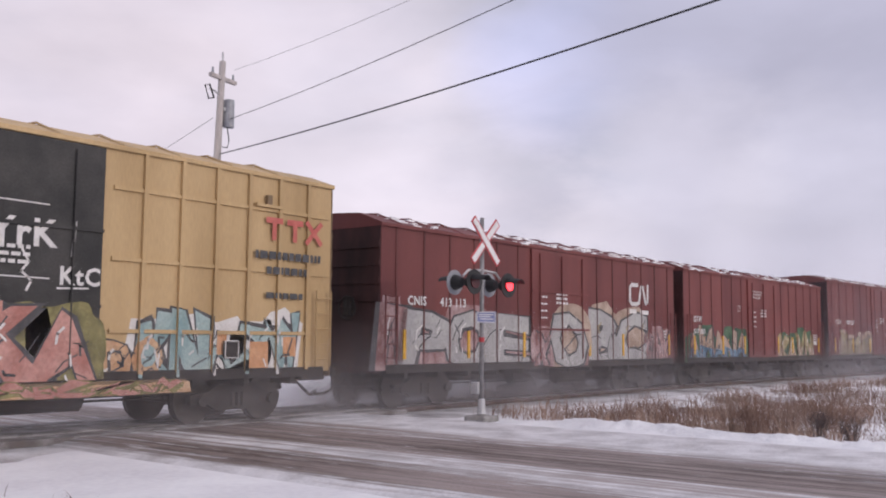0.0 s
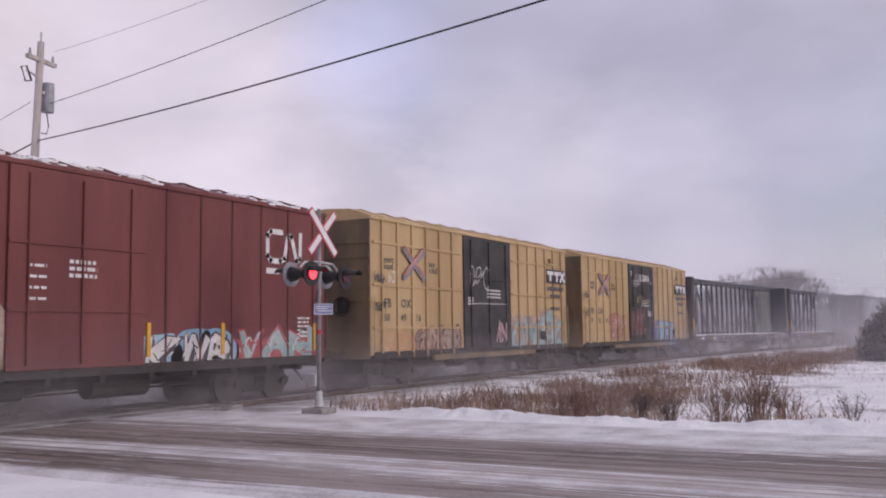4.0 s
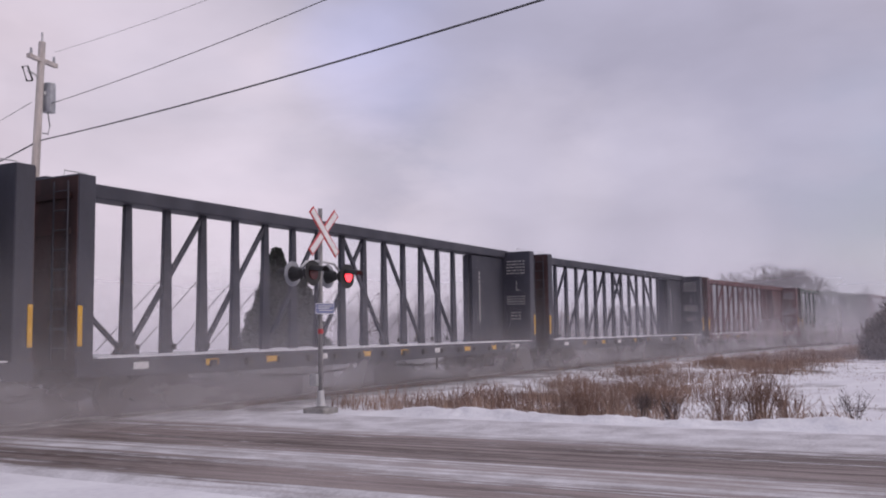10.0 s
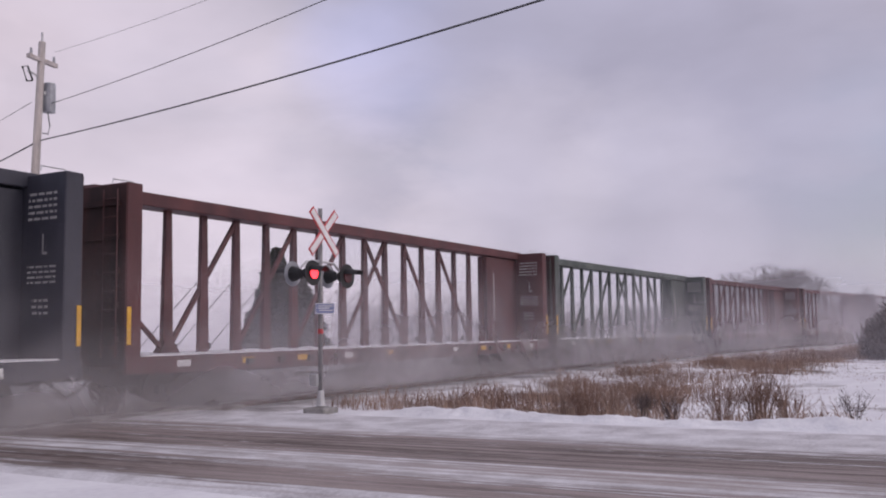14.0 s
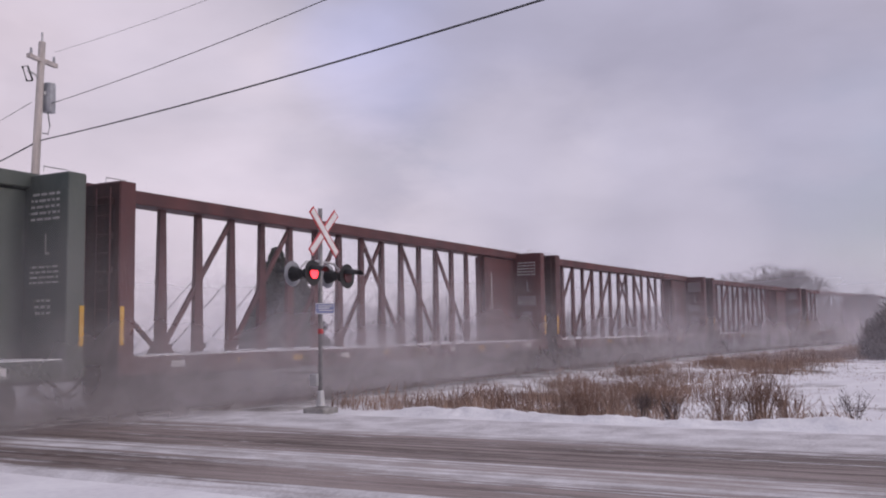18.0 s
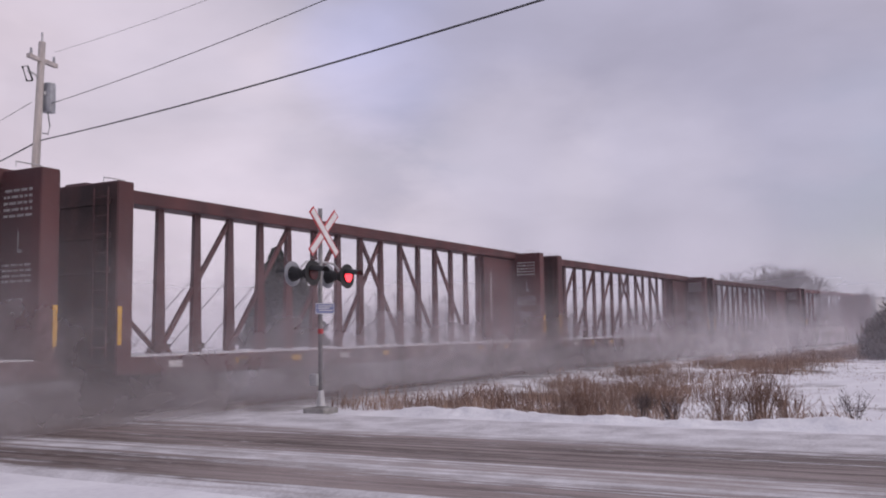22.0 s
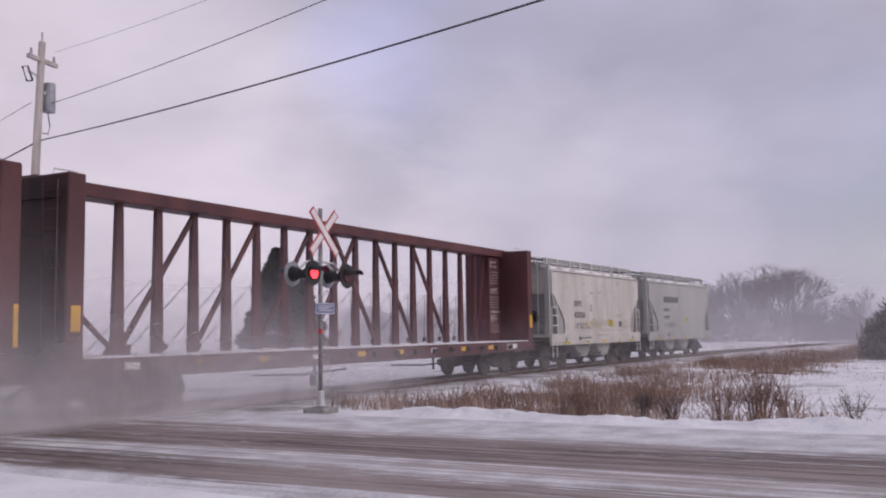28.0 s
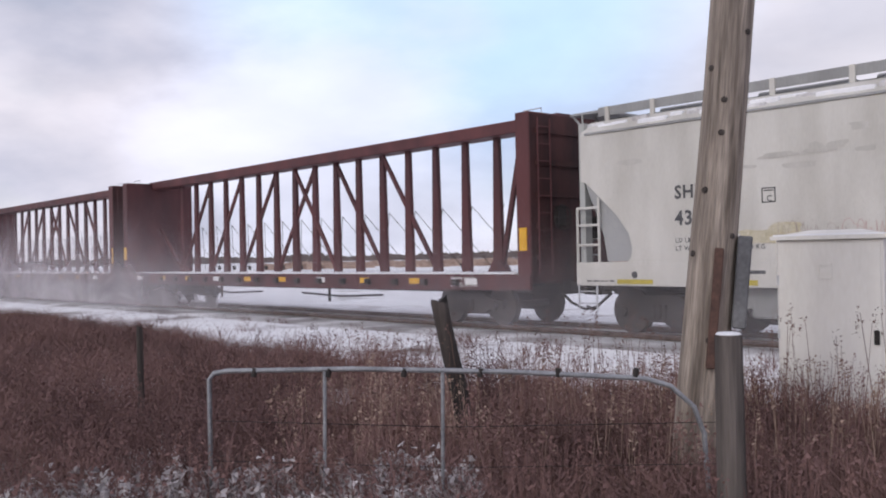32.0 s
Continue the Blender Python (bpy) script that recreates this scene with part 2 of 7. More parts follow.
G_WASH = mat("spray_wash", (0.20, 0.085, 0.082), (0.42, 0.30, 0.30), 0.65, 2.6, 14, 0, streak=0.7)
G_YELLOWISH = mat("spray_ochre", (0.26, 0.19, 0.10), (0.42, 0.36, 0.22), 0.65, 2.2, 16, 0)
G_PEACH = mat("spray_peach", (0.46, 0.25, 0.13), (0.56, 0.38, 0.24), 0.65, 2.2, 16, 0)
G_OLIVE = mat("spray_olive", (0.10, 0.09, 0.045), (0.27, 0.24, 0.10), 0.65, 2.4, 16, 0)
G_PINKRED = mat("spray_rose", (0.36, 0.15, 0.125), (0.50, 0.27, 0.23), 0.65, 2.2, 16, 0)
STRAW_TAN = mat("pale_grass", (0.20, 0.135, 0.108), (0.42, 0.31, 0.25), 0.9, 0.8, 8, 0)
STRAW_RED = mat("russet_grass", (0.098, 0.054, 0.054), (0.24, 0.142, 0.132), 0.9, 0.8, 8, 0)
WOOD_GREY = mat("grey_stump", (0.055, 0.047, 0.044), (0.15, 0.128, 0.118), 0.9, 9, 60, 0.9, streak=0.05, grain=0.6)
FROST = mat("frosted_heads", (0.22, 0.185, 0.185), (0.52, 0.49, 0.50), 0.9, 2.0, 20, 0)
G_TAN = mat("spray_tan", (0.30, 0.215, 0.165), (0.46, 0.36, 0.29), 0.65, 2.2, 16, 0)
G_STEELBLUE = mat("spray_steel_blue", (0.075, 0.14, 0.22), (0.19, 0.29, 0.38), 0.65, 2.2, 16, 0)
G_GREEN = mat("spray_green", (0.022, 0.055, 0.035), (0.075, 0.145, 0.08), 0.65, 2.2, 16, 0)
FADED_OCHRE = mat("faded_ochre_scrawl", (0.44, 0.39, 0.27), (0.52, 0.48, 0.38), 0.65, 4, 30, 0)
FADED_BROWN = mat("faded_brown_scrawl", (0.26, 0.21, 0.19), (0.40, 0.34, 0.31), 0.65, 4, 30, 0)
FADED_PINK = mat("faded_pink_scrawl", (0.42, 0.27, 0.25), (0.50, 0.36, 0.33), 0.65, 4, 30, 0)
G_RED = mat("spray_red", (0.34, 0.06, 0.07), (0.44, 0.11, 0.11), 0.6, 2, 20, 0)


# ---- building helpers ----
def box(bm, x0, x1, y0, y1, z0, z1):
    vs = [bm.verts.new(p) for p in ((x0, y0, z0), (x1, y0, z0), (x1, y1, z0), (x0, y1, z0),
                                    (x0, y0, z1), (x1, y0, z1), (x1, y1, z1), (x0, y1, z1))]
    for f in ((3, 2, 1, 0), (4, 5, 6, 7), (0, 1, 5, 4), (1, 2, 6, 5), (2, 3, 7, 6), (3, 0, 4, 7)):
        bm.faces.new([vs[i] for i in f])
    return bm


def prism(bm, pts, y0, y1):
    """A plate: the outline pts in x and z, from y0 to y1."""
    a = [bm.verts.new((x, y0, z)) for x, z in pts]
    b = [bm.verts.new((x, y1, z)) for x, z in pts]
    bm.faces.new(a)
    bm.faces.new(b[::-1])
    for i in range(len(pts)):
        j = (i + 1) % len(pts)
        bm.faces.new((a[j], a[i], b[i], b[j]))
    return bm


def rod(bm, pts, r, seg=6, r1=None, caps=True):
    """A round bar along the points pts."""
    pts = [Vector(p) for p in pts]
    rings = []
    for i, p in enumerate(pts):
        d = (pts[min(i + 1, len(pts) - 1)] - pts[max(i - 1, 0)]).normalized()
        s = d.cross(Vector((0, 0, 1)))
        s = s.normalized() if s.length > 1e-4 else Vector((1, 0, 0))
        q = s.cross(d)
        k = i / max(len(pts) - 1, 1)
        rr = r if r1 is None else r + (r1 - r) * k
        rings.append([bm.verts.new(p + rr * (math.cos(a) * s + math.sin(a) * q))
                      for a in (2 * math.pi * j / seg for j in range(seg))])
    for a, b in zip(rings, rings[1:]):
        for j in range(seg):
            bm.faces.new((a[j], a[(j + 1) % seg], b[(j + 1) % seg], b[j]))
    if caps:
        bm.faces.new(rings[0][::-1])
        bm.faces.new(rings[-1])
    return bm


def mesh_of(name, bm, material, smooth=False, bevel=0.0):
    if bevel:
        bmesh.ops.bevel(bm, geom=bm.edges[:], offset=bevel, segments=1, affect="EDGES", clamp_overlap=True)
    bmesh.ops.recalc_face_normals(bm, faces=bm.faces[:])
    me = bpy.data.meshes.new(name)
    bm.to_mesh(me)
    bm.free()
    me.materials.append(material)
    if smooth:
        me.shade_smooth()
    return me


def part(name, bm, material, parent, label="", smooth=False, bevel=0.0):
    ob = new(name, mesh_of(name, bm, material, smooth, bevel))
    ob.parent = parent
    if label:
        tagged(ob, label)
    return ob


def again(ob, m):
    """One more of a part, on the same mesh, under the same parent."""
    c = new(ob.name.split(".")[0], ob.data)
    c.parent = ob.parent
    c.matrix_basis = m
    if "label" in ob:
        c["label"] = ob["label"]
    return c


def thing(name, label, category, group="", kind="", at=None):
    ob = new(name)
    ob.empty_display_size = 0.3
    tagged(ob, label, category, group, kind)
    if at is not None:
        ob.matrix_basis = at
    return ob


def new_bm():
    return bmesh.new()


def spot(heading, dist):
    """The place at a heading and a distance from the camera's stand."""
    return dist * math.cos(radians(heading)), dist * math.sin(radians(heading))


TRACK_Y, BEND, RADIUS, BEND_END = 15.9, 22.0, 450.0, 108.0


def track(s):
    """Place and heading (radians) of the track's centre line, s metres along it."""
    if s <= BEND:
        return s, TRACK_Y, 0.0
    k = min(s, BEND_END) - BEND
    a = -k / RADIUS
    x, y = BEND + RADIUS * math.sin(-a), TRACK_Y - RADIUS * (1 - math.cos(a))
    rest = max(s - BEND_END, 0)
    return x + rest * math.cos(a), y + rest * math.sin(a), a


# ---- ground, road, track ----
def smooth(a, b, v):
    k = min(max((v - a) / (b - a), 0.0), 1.0)
    return k * k * (3 - 2 * k)


def road_mid(y):
    """The road's centre line crosses the track almost square."""
    return 12.0 + 0.045 * (y - 8.0)


ROAD_HALF = 4.7


def bank_edge(y):
    return road_mid(y) + ROAD_HALF + 0.55 + 0.15 * math.sin(0.9 * y) + 0.08 * math.sin(2.7 * y)


def ground_height(x, y):
    n = noise.noise((x * 0.35, y * 0.35, 0.0)) * 0.09 + noise.noise((x * 1.4, y * 1.4, 3.0)) * 0.035
    far = smooth(25, 70, abs(x - 8) + abs(y - 8))
    z = -0.10 + n * (1 - 0.6 * far) - 0.25 * far
    off = x - road_mid(y)
    # the road bed and the ploughed bank at its far side
    on_road = 1 - smooth(ROAD_HALF - 0.1, ROAD_HALF + 0.5, abs(off))
    if off > 0 and y < 13.5:
        e = x - bank_edge(y)
        z += 0.06 * math.exp(-(e / 0.6) ** 2) * (1 + 0.6 * noise.noise((y * 1.1, 5.0, 0.0)))
        z -= 0.30 * smooth(0.9, 3.0, e) * (1 - smooth(10, 22, e))
    # the track bed
    k = abs(y - track(x)[1])
    bed = 1 - smooth(1.9, 3.4, k)
    z = z * (1 - bed) - 0.36 * bed
    # snow blown up level against the ballast
    z += (1 - smooth(3.2, 6.0, k)) * smooth(1.9, 2.9, k) * (-0.10 - z)
    z = z * (1 - on_road) - 0.10 * on_road
    return z


def steps(lo, hi, n0, n1, step, top):
    vals = [n0 + step * i for i in range(int((n1 - n0) / step) + 1)]
    a, d = vals[0], step
    while a > lo:
        d *= top
        a -= d
        vals.insert(0, a)
    a, d = vals[-1], step
    while a < hi:
        d *= top
        a += d
        vals.append(a)
    return vals


def sheet(name, xs, ys, fz, material):
    v = [(x, y, fz(x, y)) for y in ys for x in xs]
    w = len(xs)
    f = [(j * w + i, j * w + i + 1, (j + 1) * w + i + 1, (j + 1) * w + i) for j in range(len(ys) - 1) for i in range(w - 1)]
    me = bpy.data.meshes.new(name)
    me.from_pydata(v, [], f)
    me.materials.append(material)
    me.shade_smooth()
    return new(name, me)


def ground_material():
    """Snow with bare patches of frozen earth and flattened grass where the wind has thinned it."""
    m = mat("snow_ground", (0.74, 0.73, 0.76), (0.85, 0.85, 0.87), 0.8, 0.6, 9, 0.5)
    nt = m.node_tree
    nn, ln = nt.nodes.new, nt.links.new
    b = nt.nodes["Principled BSDF"]
    src = b.inputs["Base Color"].links[0].from_socket
    co = nn("ShaderNodeTexCoord")
    n1, n2 = nn("ShaderNodeTexNoise"), nn("ShaderNodeTexNoise")
    n1.inputs["Scale"].default_value, n1.inputs["Detail"].default_value = 0.32, 8
    n1.inputs["Roughness"].default_value = 0.68
    n2.inputs["Scale"].default_value, n2.inputs["Detail"].default_value = 3.0, 4
    ln(co.outputs["Object"], n1.inputs["Vector"])
    ln(co.outputs["Object"], n2.inputs["Vector"])
    r = nn("ShaderNodeValToRGB")
    r.color_ramp.elements[0].position, r.color_ramp.elements[1].position = 0.56, 0.70
    at, add = nn("ShaderNodeAttribute"), nn("ShaderNodeMath")
    at.attribute_name = "bare"
    add.operation = "MULTIPLY_ADD"
    add.inputs[1].default_value = 0.34
    ln(at.outputs["Fac"], add.inputs[0])
    ln(n1.outputs["Fac"], add.inputs[2])
    ln(add.outputs[0], r.inputs["Fac"])
    earth = nn("ShaderNodeValToRGB")
    earth.color_ramp.elements[0].color, earth.color_ramp.elements[1].color = (0.07, 0.048, 0.04, 1), (0.20, 0.15, 0.125, 1)
    ln(n2.outputs["Fac"], earth.inputs["Fac"])
    mix = nn("ShaderNodeMix")
    mix.data_type = "RGBA"
    ln(r.outputs["Color"], mix.inputs["Factor"])
    ln(src, mix.inputs["A"])
    ln(earth.outputs["Color"], mix.inputs["B"])
    ln(mix.outputs["Result"], b.inputs["Base Color"])
    return m


ground = sheet("ground", steps(-2500, 2500, -24, 46, 0.5, 1.28), steps(-2500, 2500, -8, 26, 0.5, 1.28), ground_height, ground_material())
tagged(ground, "flat snow-covered winter fields with bare patches", "ground", kind="structure")


def road_material():
    """Packed snow worn through to brown slush and asphalt along the wheel tracks."""
    m = mat("snowy_road", (0.47, 0.455, 0.465), (0.72, 0.71, 0.73), 0.7, 1.4, 18, 0.6)
    nt = m.node_tree
    nn, ln = nt.nodes.new, nt.links.new
    b = nt.nodes["Principled BSDF"]
    src = b.inputs["Base Color"].links[0].from_socket
    co, sep = nn("ShaderNodeTexCoord"), nn("ShaderNodeSeparateXYZ")
    ln(co.outputs["Object"], sep.inputs["Vector"])

    def streaks(sx, sy, scale, detail=5):
        mp, n = nn("ShaderNodeMapping"), nn("ShaderNodeTexNoise")
        mp.inputs["Scale"].default_value = (sx, sy, 1)
        n.inputs["Scale"].default_value, n.inputs["Detail"].default_value = scale, detail
        n.inputs["Roughness"].default_value = 0.6
        ln(co.outputs["Object"], mp.inputs["Vector"])
        ln(mp.outputs["Vector"], n.inputs["Vector"])
        return n.outputs["Fac"]

    def maths(op, a, c):
        n = nn("ShaderNodeMath")
        n.operation = op
        for i, s in enumerate((a, c)):
            if isinstance(s, float):
                n.inputs[i].default_value = s
            else:
                ln(s, n.inputs[i])
        return n.outputs[0]

    wob = maths("MULTIPLY_ADD", streaks(0.2, 0.2, 0.8, 2), 0.5)
    wob.node.inputs[2].default_value = 0.7
    x = maths("ADD", sep.outputs["X"], wob)
    half = maths("MULTIPLY_ADD", x, 0.1)
    half.node.inputs[2].default_value = 0.455
    ramp = nn("ShaderNodeValToRGB")
    el = ramp.color_ramp.elements
    stops = ((0.0, 0.02), (0.15, 0.03), (0.20, 0.60), (0.25, 0.80), (0.29, 0.58), (0.33, 0.44), (0.39, 0.42), (0.43, 0.85), (0.50, 1.0), (0.57, 0.92),
             (0.63, 0.58), (0.70, 0.34), (0.80, 0.16), (1.0, 0.02))
    el[0].position, el[0].color = 0.0, (0.05,) * 3 + (1,)
    el[1].position, el[1].color = 1.0, (0.02,) * 3 + (1,)
    for p, v in stops[1:-1]:
        el.new(p).color = (v, v, v, 1)
    ln(half, ramp.inputs["Fac"])
    fine = streaks(3.4, 0.05, 2.4, 9)
    crisp = nn("ShaderNodeMapRange")
    crisp.inputs["From Min"].default_value, crisp.inputs["From Max"].default_value = 0.43, 0.57
    ln(fine, crisp.inputs["Value"])
    grit = nn("ShaderNodeMapRange")
    grit.inputs["From Min"].default_value, grit.inputs["From Max"].default_value = 0.36, 0.66
    ln(streaks(1.0, 0.35, 7.0, 7), grit.inputs["Value"])
    lines = nn("ShaderNodeMapRange")
    lines.inputs["From Min"].default_value, lines.inputs["From Max"].default_value = 0.46, 0.54
    ln(streaks(2.1, 0.035, 2.2, 9), lines.inputs["Value"])
    fine = maths("ADD", maths("MULTIPLY", crisp.outputs["Result"], 0.45), maths("ADD", maths("MULTIPLY", grit.outputs["Result"], 0.22), maths("MULTIPLY", lines.outputs["Result"], 0.33)))
    patch = streaks(0.9, 0.20, 0.9, 4)
    wear = maths("MULTIPLY", ramp.outputs["Color"], maths("ADD", maths("MULTIPLY", fine, 1.5), maths("MULTIPLY", patch, 1.3)))
    cut = nn("ShaderNodeValToRGB")
    cut.color_ramp.elements[0].position, cut.color_ramp.elements[1].position = 0.52, 0.86
    ln(wear, cut.inputs["Fac"])
    slush = nn("ShaderNodeValToRGB")
    slush.color_ramp.elements[0].position, slush.color_ramp.elements[0].color = 0.38, (0.075, 0.052, 0.044, 1)
    slush.color_ramp.elements[1].position, slush.color_ramp.elements[1].color = 0.62, (0.33, 0.275, 0.262, 1)
    ln(maths("ADD", maths("MULTIPLY", fine, 0.30), maths("MULTIPLY", streaks(0.5, 0.16, 0.8, 5), 0.70)), slush.inputs["Fac"])
    mix = nn("ShaderNodeMix")
    mix.data_type = "RGBA"
    ln(cut.outputs["Color"], mix.inputs["Factor"])
    ln(src, mix.inputs["A"])
    ln(slush.outputs["Color"], mix.inputs["B"])
    ln(mix.outputs["Result"], b.inputs["Base Color"])
    return m


def road():
    ys = steps(-600, 600, -14, 30, 0.5, 1.25)
    xs = [-3.95 + 0.4325 * i for i in range(21)]
    v, w = [], len(xs)
    for y in ys:
        for x in xs:
            edge = smooth(3.7, 4.7, x) if x > 0 else smooth(3.2, 3.95, -x)
            dip = -0.012 if 14.2 < y < 17.6 else 0.0
            v.append((x, y, 0.012 + dip - 0.17 * edge + 0.012 * noise.noise((x * 2.2, y * 0.5, 9.0))))
    f = [(j * w + i, j * w + i + 1, (j + 1) * w + i + 1, (j + 1) * w + i) for j in range(len(ys) - 1) for i in range(w - 1)]
    me = bpy.data.meshes.new("road")
    me.from_pydata(v, [], f)
    me.materials.append(road_material())
    me.shade_smooth()
    ob = new("road", me)
    ob.matrix_basis = Matrix.Translation((road_mid(0), 0, 0)) @ Matrix(((1, 0.045, 0, 0), (0, 1, 0, 0), (0, 0, 1, 0), (0, 0, 0, 1)))
    me.transform(ob.matrix_basis)
    ob.matrix_basis = Matrix.Identity(4)
    me.transform(Matrix.Translation((-road_mid(8), 0, 0)))
    ob.location.x = road_mid(8)
    tagged(ob, "snow-packed country road with slushy brown wheel tracks", "road", kind="structure")


road()


def strip(name, s0, s1, step, section, material, kind_label):
    """A strip along the track with the cross-section (offset, z)."""
    rows = []
    s = s0
    while s <= s1:
        x, y, a = track(s)
        rows.append([(x - o * math.sin(a), y + o * math.cos(a), z) for o, z in section])
        s += step
    w = len(section)
    v = [p for r in rows for p in r]
    f = [(j * w + i, j * w + i + 1, (j + 1) * w + i + 1, (j + 1) * w + i) for j in range(len(rows) - 1) for i in range(w - 1)]
    me = bpy.data.meshes.new(name)
    me.from_pydata(v, [], f)
    me.materials.append(material)
    ob = new(name, me)
    return ob


bed = strip("ballast_bed", -420, 420, 4, [(-3.2, -0.22), (-2.3, -0.10), (-1.5, -0.09), (-0.8, -0.12), (0, -0.13), (0.8, -0.12), (1.5, -0.09), (2.3, -0.10), (3.2, -0.22)],
            mat("snowy_ballast", (0.30, 0.28, 0.28), (0.76, 0.75, 0.77), 0.9, 0.7, 22, 0.9), "")
tagged(bed, "crushed stone ballast half covered with blown snow", "ballast", kind="structure")
for o in (-0.7535, 0.7535):
    r = strip("rail", -420, 420, 4, [(o - 0.07, -0.16), (o - 0.07, -0.14), (o - 0.012, -0.12), (o - 0.012, -0.05), (o - 0.036, -0.04), (o - 0.036, 0.0),
                                     (o + 0.036, 0.0), (o + 0.036, -0.04), (o + 0.012, -0.05), (o + 0.012, -0.12), (o + 0.07, -0.14), (o + 0.07, -0.16)], RAIL, "")
    tagged(r, "worn steel railway rail", "rail", "rails of the track", "structure")


def snow_bank():
    """The ploughed ridge along the far edge of the road, lumpy and undercut in places."""
    v, rows, cols = [], 420, 26
    for j in range(rows):
        y = -13.5 + 25.4 * j / (rows - 1)
        fade = smooth(11.9, 10.4, y)
        for i in range(cols):
            u = i / (cols - 1)
            x = bank_edge(y) - 1.0 + 1.9 * u
            hump = math.sin(math.pi * min(1.0, u * 1.05)) ** 1.3 if u < 0.95 else 0.0
            lump = 0.16 * noise.noise((x * 0.9, y * 0.9, 1.0)) + 0.12 * noise.noise((x * 2.6, y * 2.6, 4.0)) + 0.10 * noise.noise((x * 6.5, y * 6.5, 8.0)) + 0.05 * noise.noise((x * 15.0, y * 15.0, 2.0))
            z = ground_height(x, y) + (-0.05 if i in (0, cols - 1) else 0.01 + hump * fade * (0.03 + 0.40 * max(lump, -0.07)))
            v.append((x + 0.10 * noise.noise((x, y * 1.7, 6.0)), y, z))
    f = [(j * cols + i, j * cols + i + 1, (j + 1) * cols + i + 1, (j + 1) * cols + i) for j in range(rows - 1) for i in range(cols - 1)]
    me = bpy.data.meshes.new("snow_bank")
    me.from_pydata(v, [], f)
    me.materials.append(SNOW)
    me.shade_smooth()
    tagged(new("snow_bank", me), "lumpy ploughed snowbank along the road", "snowbank", kind="structure")


snow_bank()


def crossing_planks():
    for k, o in enumerate((-1.25, -1.0, -0.48, -0.24, 0.0, 0.24, 0.48, 1.0, 1.25)):
        bm = box(new_bm(), road_mid(TRACK_Y) - 5.0, road_mid(TRACK_Y) + 5.0, TRACK_Y + o - 0.11, TRACK_Y + o + 0.11, -0.14, 0.016)
        ob = new("crossing_plank", mesh_of("crossing_plank", bm, PLANK, bevel=0.008))
        tagged(ob, "snow-dusted timber plank of the level crossing", "plank", "planks of the crossing", "structure")


crossing_planks()


# ---- plants ----
def blades(name, spots, material, height, lean, width, seed, label, category, parent=None):
    """Thin bent stalks, three faces each, at the spots."""
    rng = random.Random(seed)
    v, f = [], []
    for x, y, z, k in spots:
        h = height * k * rng.uniform(0.5, 1.15)
        a, b = rng.uniform(0, 2 * math.pi), rng.uniform(0, 2 * math.pi)
        l = lean * h * rng.uniform(0.2, 1.3)
        dx, dy = l * math.cos(a) - 0.12 * h, l * math.sin(a)
        w = width * rng.uniform(0.6, 1.4)
        wx, wy = w * math.cos(b), w * math.sin(b)
        n = len(v)
        for q, ww in ((0, 1.0), (0.4, 0.9), (0.75, 0.7), (1.0, 0.15)):
            cx, cy, cz = x + dx * q * q, y + dy * q * q, z + h * q * (1 - 0.18 * q * lean)
            v += [(cx - wx * ww, cy - wy * ww, cz), (cx + wx * ww, cy + wy * ww, cz)]
        f += [(n + 2 * i, n + 2 * i + 1, n + 2 * i + 3, n + 2 * i + 2) for i in range(3)]
    me = bpy.data.meshes.new(name)
    me.from_pydata(v, [], f)
    me.materials.append(material)
    ob = new(name, me)
    if parent is not None:
        ob.parent = parent
    elif label:
        tagged(ob, label, category, kind="stuff")
    return ob


def scatter(n, x0, x1, y0, y1, seed, keep):
    rng = random.Random(seed)
    out = []
    while len(out) < n:
        x, y = rng.uniform(x0, x1), rng.uniform(y0, y1)
        k = keep(x, y)
        if k > 0 and rng.random() < k:
            out.append((x, y, ground_height(x, y) - 0.02, 0.55 + 0.6 * k))
    return out


def near_grass(x, y):
    """The rough strip before the track: dense round the gate, thinning towards the road."""
    if y > 13.9 or x > 6.2 or math.hypot(x, y) < 3.2:
        return 0
    c = 0.5 + 0.8 * noise.noise((x * 0.5, y * 0.5, 7.0)) + 0.5 * noise.noise((x * 1.6, y * 1.6, 2.0))
    left = smooth(0.9, -1.6, x) * smooth(1.0, 0.0, y - 7.9 - 0.07 * max(0.0, -15 - x) - 0.7 * smooth(-4, -1, x))
    patch = 0.12 * smooth(0.9, 1.9, x) * smooth(5.3, 4.2, x + 0.25 * max(0.0, 11 - y)) * smooth(6.4, 7.6, y) * smooth(13.9, 12.9, y)
    tufts = 0.30 * smooth(6.5, 5.0, x) * smooth(6.0, 8.0, y)
    return max(0.0, min(1.0, (0.30 + c) * max(left, 0) + c * max(patch, 0) + (c - 0.45) * max(tufts, 0)))


def tufted(n, x0, x1, y0, y1, seed, keep, each, radius):
    """Blades gathered in tufts."""
    rng = random.Random(seed + 1)
    out = []
    for x, y, z, k in scatter(n, x0, x1, y0, y1, seed, keep):
        big = rng.uniform(0.6, 1.25)
        for _ in range(int(each * big)):
            a, r = rng.uniform(0, 2 * math.pi), radius * big * math.sqrt(rng.random())
            out.append((x + r * math.cos(a), y + r * math.sin(a), z, k * big))
    return out


